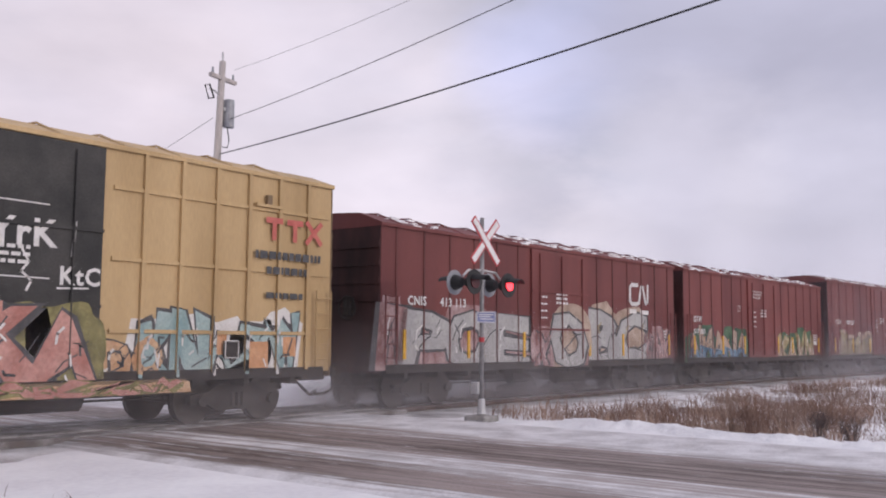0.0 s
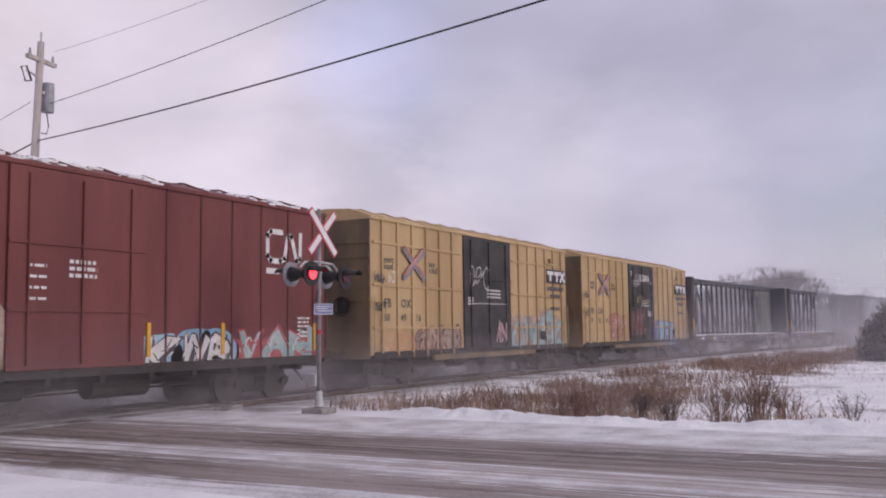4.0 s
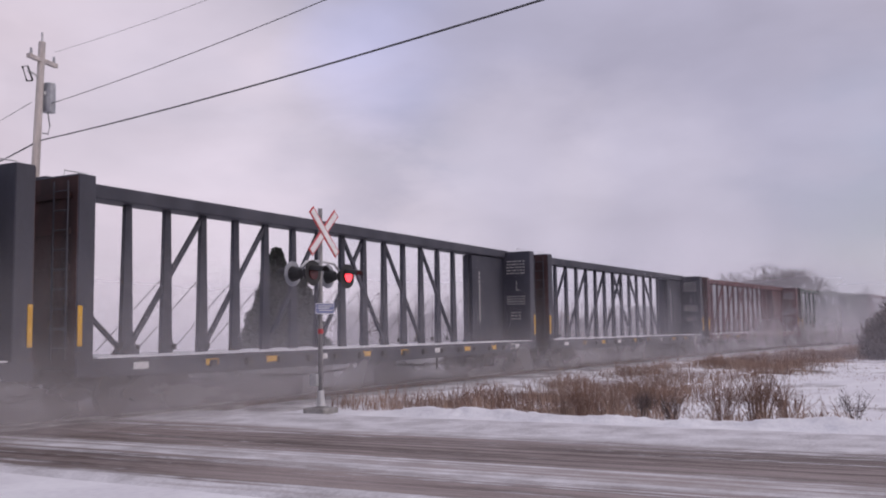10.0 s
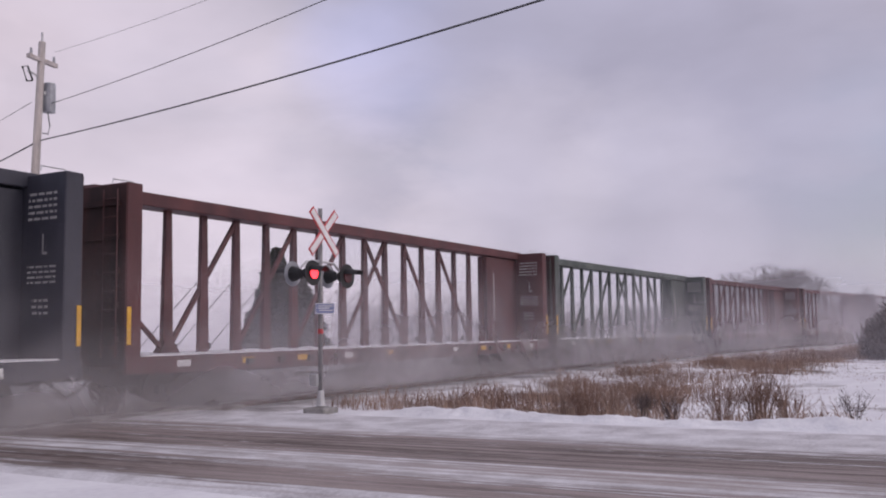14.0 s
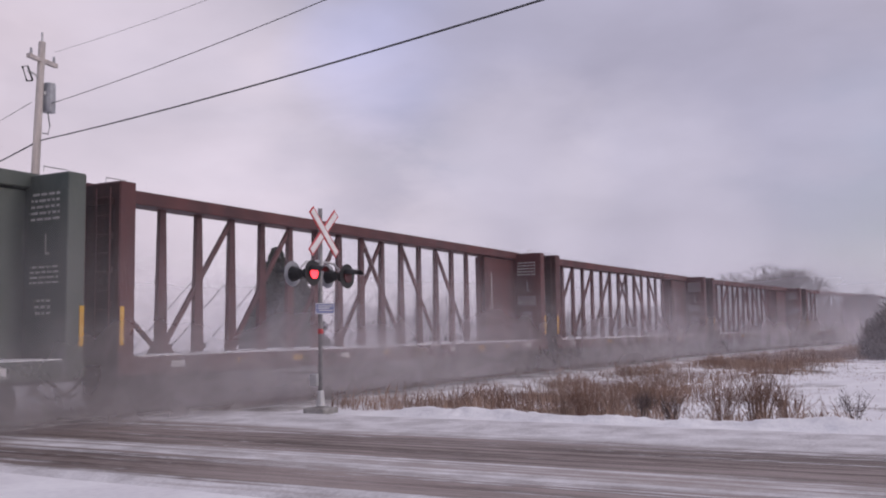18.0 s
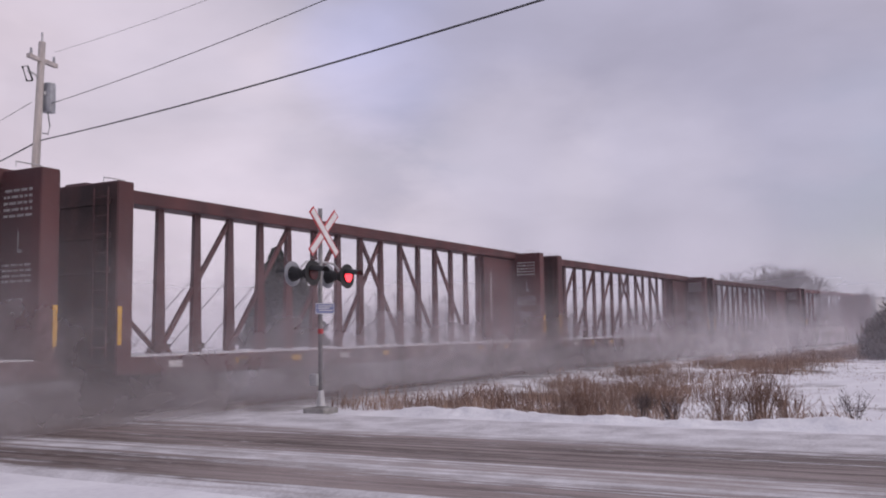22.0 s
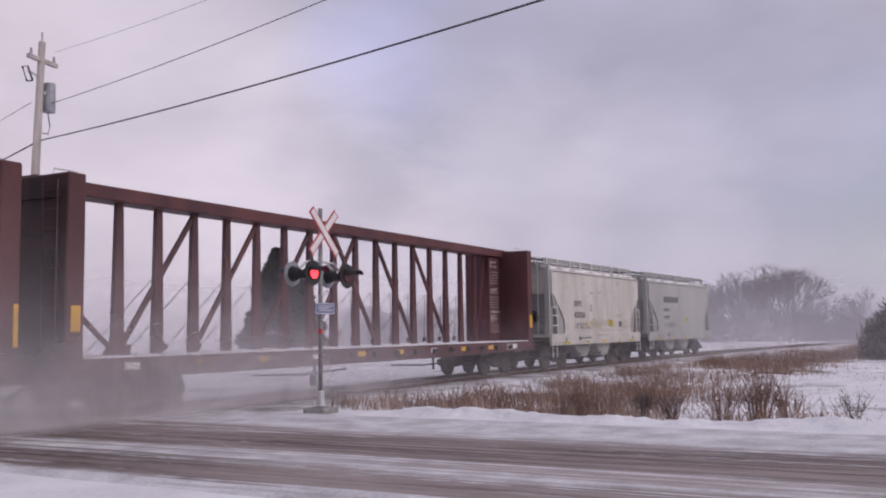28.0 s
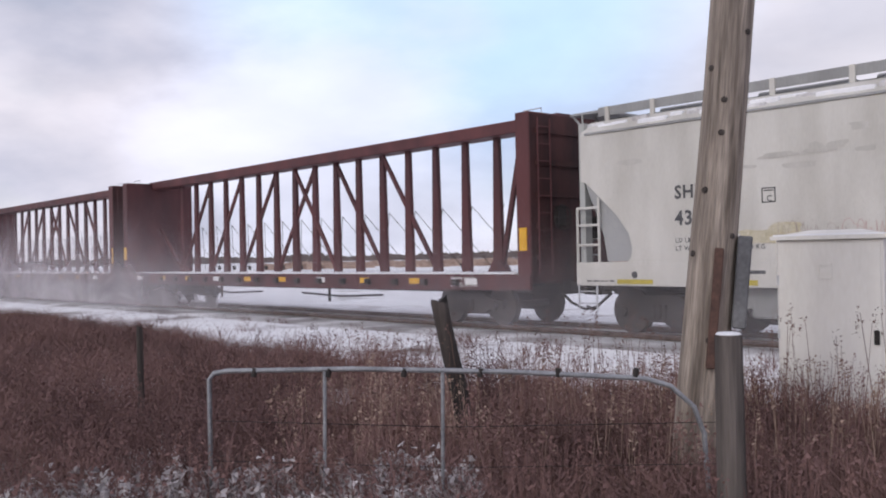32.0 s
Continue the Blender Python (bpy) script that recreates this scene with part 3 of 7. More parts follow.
blades("tufted_grass", tufted(1500, -26, 6.0, 1.5, 13.2, 91, near_grass, 26, 0.17), STRAW_RED, 0.50, 0.85, 0.0045, 92,
       "tufts of pale brown dead grass in the snow", "grass")
blades("dead_grass", scatter(36000, -34, 6.2, 1.5, 13.4, 11, near_grass), STRAW_RED, 0.40, 1.25, 0.0042, 12,
       "matted brown dead grass standing out of the snow", "grass")
blades("low_brush", tufted(900, -7, 0.4, 4.5, 9.8, 95, near_grass, 22, 0.22), STRAW_DARK, 0.42, 1.1, 0.004, 96,
       "dense dark tangle of dead weeds", "weeds")
blades("weed_stalks", scatter(24000, -34, 3.0, 1.5, 12.4, 13, lambda x, y: max(0, near_grass(x, y) - 0.2)), STRAW_DARK, 0.50, 0.75, 0.0045, 14,
       "dark brittle weed stalks among the dead grass", "weeds")


def matted(x, y):
    """Flattened grass and moss half drowned in snow, between the gate and the crossing."""
    if y > 14.2 or y < 5.5:
        return 0
    c = 0.55 + 0.7 * noise.noise((x * 0.9, y * 0.9, 31.0)) + 0.5 * noise.noise((x * 2.6, y * 2.6, 33.0))
    return max(0.0, min(1.0, c * smooth(0.6, 1.7, x + 0.2 * (y - 9)) * smooth(4.8, 3.6, x + 0.18 * max(0.0, 11 - y)) * smooth(5.6, 7.4, y)))


blades("matted_grass", scatter(9000, 0.2, 5.6, 5.5, 14.2, 61, matted), STRAW_TAN, 0.11, 3.0, 0.006, 62,
       "flattened brown grass half buried in snow", "grass")
blades("frosted_grass", scatter(12000, 0.2, 5.6, 5.5, 14.2, 63, matted), FROST, 0.12, 3.0, 0.009, 64,
       "snow-crusted flattened grass", "grass")
blades("dark_stems", scatter(60, -0.6, 4.6, 6.0, 11.5, 65, lambda x, y: 0.4), STRAW_DARK, 0.55, 0.35, 0.004, 66,
       "single dark weed stems standing in the snow", "weeds")


def frost_heads():
    """Snow caught on the bent seed heads nearest the gate."""
    rng = random.Random(77)
    v, f = [], []
    for i in range(1000):
        h, d = rng.uniform(138, 172), rng.uniform(4.3, 6.4)
        x, y = spot(h, d)
        z = ground_height(x, y) + rng.uniform(0.10, 0.34)
        for k in range(3):
            n = len(v)
            c = Vector((x, y, z)) + Vector((rng.gauss(0, 0.02), rng.gauss(0, 0.02), rng.gauss(0, 0.012)))
            for _ in range(3):
                v.append(c + Vector((rng.gauss(0, 1), rng.gauss(0, 1), rng.gauss(0, 0.7))).normalized() * rng.uniform(0.010, 0.032))
            f.append((n, n + 1, n + 2))
    me = bpy.data.meshes.new("snowy_seed_heads")
    me.from_pydata(v, [], f)
    me.materials.append(FROST)
    tagged(new("snowy_seed_heads", me), "snow clinging to bent grass heads", "grass", kind="stuff")


frost_heads()


def plumes(name, n, h0, h1, d0, d1, lo, hi, material, seed, label, size=1.0):
    """Fluffy drooping seed heads on tall weed stalks."""
    rng = random.Random(seed)
    v, f = [], []
    while n:
        x, y = spot(rng.uniform(h0, h1), math.sqrt(rng.uniform(d0 * d0, d1 * d1)))
        if near_grass(x, y) < 0.25 or y > 12.6:
            continue
        n -= 1
        z, h = ground_height(x, y), rng.uniform(lo, hi)
        a = rng.uniform(0, 6.3)
        tx, ty = x + 0.12 * h * math.cos(a), y + 0.12 * h * math.sin(a)
        k = len(v)
        v += [(x - 0.003, y, z), (x + 0.003, y, z), (tx + 0.002, ty, z + h), (tx - 0.002, ty, z + h)]
        f.append((k, k + 1, k + 2, k + 3))
        for j in range(11):
            q = j / 10
            c = Vector((tx + 0.06 * q * math.cos(a), ty + 0.06 * q * math.sin(a), z + h - 0.14 * q + 0.05)) + Vector((rng.gauss(0, 0.014), rng.gauss(0, 0.014), rng.gauss(0, 0.012)))
            k = len(v)
            for _ in range(3):
                v.append(c + Vector((rng.gauss(0, 1), rng.gauss(0, 1), rng.gauss(0, 1))).normalized() * size * rng.uniform(0.008, 0.024))
            f.append((k, k + 1, k + 2))
    me = bpy.data.meshes.new(name)
    me.from_pydata(v, [], f)
    me.materials.append(material)
    tagged(new(name, me), label, "weeds", kind="stuff")


plumes("seed_plumes", 5200, 92, 172, 4.5, 13.0, 0.28, 0.66, STRAW_RED, 301, "russet weeds with drooping fluffy seed heads")
plumes("tan_plumes", 500, 92, 150, 6.0, 10.0, 0.35, 0.72, STRAW_TAN, 304, "tan weeds with fluffy drooping heads")
plumes("frosted_plumes", 900, 138, 176, 4.0, 6.2, 0.16, 0.40, FROST, 302, "frosted fluffy weed heads near the gate", 2.0)
plumes("tall_weeds", 150, 96, 150, 6.8, 9.0, 0.7, 1.2, STRAW_DARK, 303, "tall single dark weed stems")


def verge(x, y):
    e = x - bank_edge(y)
    if e < 0.35 or abs(y - track(x)[1]) < 3.0:
        return 0
    c = 0.62 + 0.7 * noise.noise((x * 0.3, y * 0.3, 17.0)) + 0.5 * noise.noise((x * 1.3, y * 1.3, 12.0))
    band = smooth(0.2, 1.2, track(x)[1] - 3.2 - y) * smooth(11.8, 9.5, track(x)[1] - y)
    near = smooth(3.5, 1.0, e) * smooth(0.5, 3.0, y)
    low = 0.75 * smooth(0.5, 1.2, e) * smooth(6.5, 3.5, e) * smooth(6.0, 7.4, y) * smooth(11.8, 10.4, y)
    return max(0.0, min(1.0, (c - 0.18) * band + c * 0.8 * near * (1 - band) + (0.05 + 0.55 * c) * low))


def stubble(x, y):
    e = x - bank_edge(y)
    return 0.0 if e < 0.8 or y > 8.5 else max(0.0, 0.35 + 0.9 * noise.noise((x * 0.35, y * 0.35, 27.0)) + 0.5 * noise.noise((x * 1.1, y * 1.1, 22.0))) * 0.6


blades("field_stubble", scatter(9000, 17, 75, -14, 8.5, 25, stubble), STRAW_TAN, 0.16, 0.9, 0.007, 26,
       "short sparse stubble poking through field snow", "stubble")


blades("verge_grass", scatter(21000, 16.5, 100, -6, 13, 15, verge), STRAW_TAN, 0.42, 0.75, 0.008, 16,
       "tall brown grass along the railway verge", "grass")
blades("verge_weeds", scatter(6500, 16.5, 100, -6, 13, 18, lambda x, y: max(0, verge(x, y) - 0.3)), STRAW, 0.70, 0.35, 0.008, 19,
       "dark weed stalks along the railway verge", "weeds")


bare = ground.data.attributes.new("bare", "FLOAT", "POINT")
bare.data.foreach_set("value", [max(near_grass(v.co.x, v.co.y), 0.45 * verge(v.co.x, v.co.y)) if -40 < v.co.x < 110 and -6 < v.co.y < 15.5 else 0.0 for v in ground.data.vertices])


def shrub(x, y, h, w, n, seed, label, material=TWIG):
    rng = random.Random(seed)
    z = ground_height(x, y)
    root = thing("shrub", label, "shrub", "bare shrubs by the road", at=Matrix.Translation((x, y, z)))
    stems, twigs = new_bm(), new_bm()
    for i in range(n):
        a, r = rng.uniform(0, 2 * math.pi), w * math.sqrt(rng.random())
        bx, by = 0.5 * r * math.cos(a), 0.5 * r * math.sin(a)
        hh = h * rng.uniform(0.55, 1.1) * (1 - 0.3 * (r / w) ** 2)
        tx, ty = r * math.cos(a) * 1.2 + rng.gauss(0, 0.16) * h, r * math.sin(a) * 1.2 + rng.gauss(0, 0.16) * h
        pts = [(bx, by, -0.03), (bx + 0.3 * (tx - bx), by + 0.3 * (ty - by), 0.45 * hh), (tx, ty, hh)]
        rod(stems, pts, 0.006, 4, 0.0025, False)
        for j in range(7):
            q = rng.uniform(0.35, 1.0)
            p = Vector(pts[1]).lerp(Vector(pts[2]), max(0, (q - 0.45) / 0.55))
            d = Vector((rng.uniform(-1, 1), rng.uniform(-1, 1), rng.uniform(0.1, 1.4))).normalized() * rng.uniform(0.06, 0.22)
            rod(twigs, [p, p + d], 0.004, 3, 0.002, False)
    tagged(part("stem_mass", stems, material, root), kind="stuff")
    tagged(part("twig_mass", twigs, material, root), kind="stuff")


for i, (x, y, h, w, n) in enumerate(((18.2, 6.95, 0.95, 0.34, 46), (18.1, 6.45, 0.86, 0.36, 44), (18.3, 5.95, 0.72, 0.40, 36), (18.0, 5.25, 0.55, 0.20, 30),
                                     (18.4, 4.75, 0.50, 0.3, 26), (18.2, 3.75, 0.85, 0.35, 46), (18.3, 3.15, 1.15, 0.36, 80), (18.6, 2.65, 0.75, 0.35, 36),
                                     (19.2, 1.6, 0.7, 0.3, 20), (21.5, 7.6, 0.7, 0.6, 46), (24.0, 6.9, 0.75, 0.6, 44), (26.5, 7.6, 0.8, 0.7, 46), (22.6, 6.0, 0.7, 0.5, 36))):
    shrub(x, y, h, w, n, 40 + i, "dense reddish-brown dead weed clump beside the snowbank" if i < 3 else "bare thin-stemmed shrub standing in snow",
          STRAW_TAN if i in (0, 2, 9, 11) else (STRAW if i in (1, 5, 6, 7, 10, 12) else TWIG))


def bare_tree(x, y, h, spread, seed, label):
    """A short trunk that splits into limbs, each splitting again into a rounded crown of fine twigs."""
    rng = random.Random(seed)
    root = thing("bare_tree", label, "tree", "far bare trees", at=Matrix.Translation((x, y, ground_height(x, y) - 0.1)))
    trunk, limbs = new_bm(), new_bm()
    rod(trunk, [(0, 0, 0), (0.01 * h, 0, 0.12 * h), (0.0, 0.01 * h, 0.24 * h)], 0.022 * h, 7, 0.016 * h)

    def grow(p, d, l, r, level):
        q = p + d * l
        rod(limbs, [p, p.lerp(q, 0.5) + Vector((rng.gauss(0, 0.05), rng.gauss(0, 0.05), 0.03)) * l, q], r, 3, 0.6 * r, False)
        if level == 0:
            return
        for _ in range(4 if level > 1 else 5):
            turn = Vector((rng.gauss(0, 1), rng.gauss(0, 1), rng.gauss(0, 0.7)))
            nd = (d + 0.62 * turn.normalized() + Vector((0, 0, 0.10))).normalized()
            grow(p.lerp(q, rng.uniform(0.55, 1.0)), nd, l * rng.uniform(0.58, 0.80), 0.6 * r, level - 1)

    for i in range(6):
        a = 2 * math.pi * i / 6 + rng.uniform(-0.4, 0.4)
        out = rng.uniform(0.25, 0.95) * spread
        grow(Vector((0, 0, rng.uniform(0.12, 0.24) * h)), Vector((out * math.cos(a), out * math.sin(a), 1.0)).normalized(), 0.26 * h, 0.010 * h, 4)
    part("trunk", trunk, TWIG, root)
    part("crown", limbs, TWIG, root, "bare winter branches")


def evergreen(x, y, h, w, seed):
    rng = random.Random(seed)
    root = thing("evergreen_tree", "dark dense evergreen tree behind the track", "tree", at=Matrix.Translation((x, y, -0.2)))
    part("trunk", rod(new_bm(), [(0, 0, 0), (0, 0, h * 0.9)], 0.16, 7, 0.03), TWIG, root)
    v, f = [], []
    for i in range(15000):
        q = rng.random() ** 0.8
        rmax = w * (1 - q) ** 0.85 * (0.92 + 0.08 * math.sin(q * 31 + 2))
        a = rng.uniform(0, 2 * math.pi)
        r = rmax * math.sqrt(rng.uniform(0.25, 1.05)) * (0.85 + 0.25 * noise.noise((math.cos(a) * 2, math.sin(a) * 2, q * 6)))
        c = Vector((r * math.cos(a), r * math.sin(a), 0.02 * h + q * 0.98 * h))
        d1 = Vector((math.cos(a), math.sin(a), rng.uniform(-0.5, 0.6))).normalized() * rng.uniform(0.15, 0.4)
        d2 = Vector((rng.uniform(-1, 1), rng.uniform(-1, 1), rng.uniform(-1, 1))).normalized() * 0.2
        n = len(v)
        v += [c - d2, c + d2, c + d1]
        f.append((n, n + 1, n + 2))
    me = bpy.data.meshes.new("crown")
    me.from_pydata(v, [], f)
    me.materials.append(EVERGREEN)
    ob = new("crown", me)
    ob.parent = root


evergreen(*spot(38.1, 62), 7.3, 3.1, 5)
evergreen(*spot(36.7, 64), 5.6, 2.6, 6)
for i, (b, d, h, sp) in enumerate(((11.3, 152, 12.0, 1.1), (9.9, 150, 13.4, 1.0), (8.6, 154, 14.6, 0.9), (7.6, 150, 13.4, 0.8), (12.6, 158, 10.5, 1.1))):
    bare_tree(*spot(b, d), h, sp, 70 + i, "leafless tree hazy in blowing snow")


def thicket(name, spots, h, material, seed, label):
    """Far scrub: domes of short crossing twigs, uneven in height."""
    rng = random.Random(seed)
    v, f = [], []
    for x, y, k in spots:
        z = ground_height(x, y) - 0.1
        top, wide = h * k, 0.42 * h * k
        for j in range(90):
            q, a = rng.random(), rng.uniform(0, 2 * math.pi)
            r = wide * math.sqrt(rng.random()) * (1 - q * q) ** 0.5
            c = Vector((x + r * math.cos(a), y + r * math.sin(a), z + top * q))
            d = Vector((rng.gauss(0, 0.7), rng.gauss(0, 0.7), rng.uniform(0.2, 1.2))).normalized() * rng.uniform(0.3, 0.9)
            w = Vector((rng.uniform(-1, 1), rng.uniform(-1, 1), 0)).normalized() * rng.uniform(0.03, 0.07)
            n = len(v)
            v += [c - w, c + w, c + d]
            f.append((n, n + 1, n + 2))
    me = bpy.data.meshes.new(name)
    me.from_pydata(v, [], f)
    me.materials.append(material)
    tagged(new(name, me), label, "scrub", kind="stuff")


rng0 = random.Random(4)
spots = []
for i in range(420):
    b = rng0.uniform(3.6, 22.5)
    x, y = spot(b, rng0.uniform(128, 140))
    spots.append((x, y, rng0.uniform(0.45, 1.0) + 0.45 * noise.noise((b * 0.7, 1.0, 0.0)) + 0.10 - 0.30 * smooth(11, 20, b)))
for i in range(150):
    b = rng0.uniform(22.5, 34.5)
    x, y = spot(b, rng0.uniform(96, 118))
    spots.append((x, y, rng0.uniform(0.5, 0.95) + 0.4 * noise.noise((b * 0.9, 2.0, 0.0))))
thicket("scrub_wood", spots, 5.6, TWIG, 21, "hazy leafless scrub wood beside the far curve")
spots = []
for i in range(150):
    b = rng0.uniform(-1.5, 3.7)
    x, y = spot(b, rng0.uniform(56, 64))
    spots.append((x, y, rng0.uniform(0.35, 0.8) + 0.35 * smooth(3.8, 2.4, b)))
thicket("dark_scrub", spots, 2.9, TWIG, 22, "dark leafless scrub at the field's edge")

def far_growth(name, n, b0, b1, d0, d1, height, wide, material, seed, label, category):
    """A low ragged line of growth on the horizon, each clump a small irregular upright shape."""
    rng = random.Random(seed)
    v, f = [], []
    for i in range(n):
        b = rng.uniform(b0, b1)
        x, y = spot(b, rng.uniform(d0, d1))
        h = height * (0.6 + 0.5 * noise.noise((b * 0.35, 4.0, 0.0))) * rng.uniform(0.6, 1.1)
        w = wide * rng.uniform(0.4, 1.0)
        a = radians(b + 90)
        k = len(v)
        cx, cy = w * math.cos(a), w * math.sin(a)
        v += [(x - cx, y - cy, -1), (x + cx, y + cy, -1), (x + 0.6 * cx, y + 0.6 * cy, h * 0.8), (x + 0.1 * cx, y + 0.1 * cy, h), (x - 0.7 * cx, y - 0.7 * cy, h * 0.7)]
        f.append((k, k + 1, k + 2, k + 3, k + 4))
    me = bpy.data.meshes.new(name)
    me.from_pydata(v, [], f)
    me.materials.append(material)
    tagged(new(name, me), label, category, kind="stuff")


far_growth("far_woods", 2600, 58, 190, 560, 640, 6.5, 3.0, TWIG, 9, "low dark line of far bare woods", "woods")
far_growth("far_reeds", 2600, 62, 150, 170, 330, 0.9, 2.6, STRAW_TAN, 10, "band of tan dead reeds across the far field", "reeds")


# ---- the crossing signal ----
def crossing_signal():
    x, y = spot(35.48, 20.6)
    turn = -1.5
    root = thing("crossing_signal", "railway crossing signal with red-edged crossbuck and flashing red lamps", "crossing signal",
                 at=pose(x, y, 0.10, 0, 0, 0))
    part("foundation", box(new_bm(), -0.28, 0.28, -0.28, 0.28, -0.40, -0.06), CONCRETE, root, bevel=0.03)
    bm = rod(new_bm(), [(0, 0, -0.03), (0, 0, 0.10), (0, 0, 0.26), (0, 0, 0.30)], 0.10, 10, 0.065)
    part("base_casting", bm, ALU, root)
    part("mast", rod(new_bm(), [(0, 0, 0.25), (0, 0, 4.25)], 0.048, 12), MAST_GREY, root, "galvanised steel mast", True)
    part("red_band", rod(new_bm(), [(0, 0, 1.52), (0, 0, 1.62)], 0.061, 12), RED_REFLECT, root)
    r = Matrix.Rotation(radians(turn), 4, "Z")
    # the crossbuck faces down the road
    for ang, off in ((45, 0.0), (-45, 0.022)):
        w, l = 0.10, 0.66
        for nm, material, dw, dy in (("blade", RED_REFLECT, 0.0, 0.0), ("white_stripe", WHITE, 0.035, -0.012)):
            bm = box(new_bm(), -(w - dw), w - dw, -0.008 + dy, 0.008 + dy, -(l - dw), l - dw)
            o = part(nm, bm, material, root, "white blade with red border" if nm == "blade" else "")
            o.matrix_basis = Matrix.Translation((0, 0, 3.72)) @ r @ Matrix.Translation((0, -0.09 - off, 0)) @ Matrix.Rotation(radians(ang), 4, "Y")
    bm = rod(new_bm(), [(-0.68, 0, 2.92), (-0.5, 0, 3.06), (0, 0, 3.09), (0.5, 0, 3.06), (0.68, 0, 2.92)], 0.025, 8)
    arm = part("crossarm", bm, ALU, root)
    arm.matrix_basis = r
    shells = []
    for i, (ax, face, hgt) in enumerate(((-0.62, -1, 2.80), (0.62, -1, 2.78), (-0.62, 1, 2.80), (0.62, 1, 2.80))):
        # lamp heads look along -y when face is -1
        a0 = (Matrix.Translation((0, 0, 0)) @ r @ Matrix.Translation((ax, 0.26 * face, hgt))
              @ Matrix.Rotation(0 if face < 0 else math.pi, 4, "Z"))
        bm = rod(new_bm(), [(0, -0.02, 0), (0, 0.0, 0)], 0.27, 24)
        o = part("backing_disc", bm, BLACK if face < 0 else DISC, root, "round black backing disc" if face < 0 else "round grey backing disc")
        o.matrix_basis = a0
        bm = rod(new_bm(), [(0, 0.0, 0), (0, 0.12, 0), (0, 0.20, 0)], 0.17, 14, 0.10)
        part("lamp_housing", bm, BLACK, root).matrix_basis = a0
        bm = new_bm()
        n = 14
        for k in range(n):
            a1, a2 = (math.pi * (0.10 + 0.80 * j / n) for j in (k, k + 1))
            vs = []
            for aa, yy in ((a1, -0.02), (a2, -0.02), (a2, -0.36), (a1, -0.36)):
                rr = 0.165 if yy > -0.1 else 0.15
                vs.append(bm.verts.new((rr * math.cos(aa), yy, rr * math.sin(aa) - (0.02 if yy < -0.1 else 0))))
            bm.faces.new(vs)
        bmesh.ops.remove_doubles(bm, verts=bm.verts[:], dist=0.0005)
        bmesh.ops.solidify(bm, geom=bm.faces[:], thickness=0.006)
        part("hood", bm, BLACK, root, "black visor").matrix_basis = a0
        part("lens", rod(new_bm(), [(0, -0.045, 0), (0, -0.02, 0)], 0.145, 20), LENS_DARK, root).matrix_basis = a0
        if face < 0:
            lit = part("lamp_glow", rod(new_bm(), [(0, -0.01, 0), (0, 0.01, 0)], 0.125, 20), LENS_LIT, root, "glowing red lens")
            shells.append((lit, a0))
    bm = box(new_bm(), -0.21, 0.21, -0.012, 0.0, -0.12, 0.12)
    sg = part("notice_sign", bm, BLUE_SIGN, root, "small blue notice with white border and bars")
    sg.matrix_basis = Matrix.Translation((0.0, 0, 2.06)) @ Matrix.Rotation(radians(-42), 4, "Z") @ Matrix.Translation((0.08, -0.075, 0))
    bm = new_bm()
    for z0, z1, x0, x1 in ((0.10, 0.115, -0.2, 0.2), (-0.115, -0.10, -0.2, 0.2), (0.045, 0.065, -0.16, 0.16), (0.0, 0.02, -0.16, 0.1), (-0.05, -0.03, -0.13, 0.16)):
        box(bm, x0, x1, -0.016, -0.011, z0, z1)
    box(bm, -0.2, -0.19, -0.016, -0.011, -0.115, 0.115)
    box(bm, 0.19, 0.2, -0.016, -0.011, -0.115, 0.115)
    o = part("sign_bars", bm, WHITE, sg)
    box_bm = box(new_bm(), -0.11, 0.11, -0.1, 0.1, 0.50, 0.75)
    part("junction_box", box_bm, ALU, root, bevel=0.01).matrix_basis = r @ Matrix.Translation((0, 0.12, -0.1))
    return shells


LAMPS = crossing_signal()


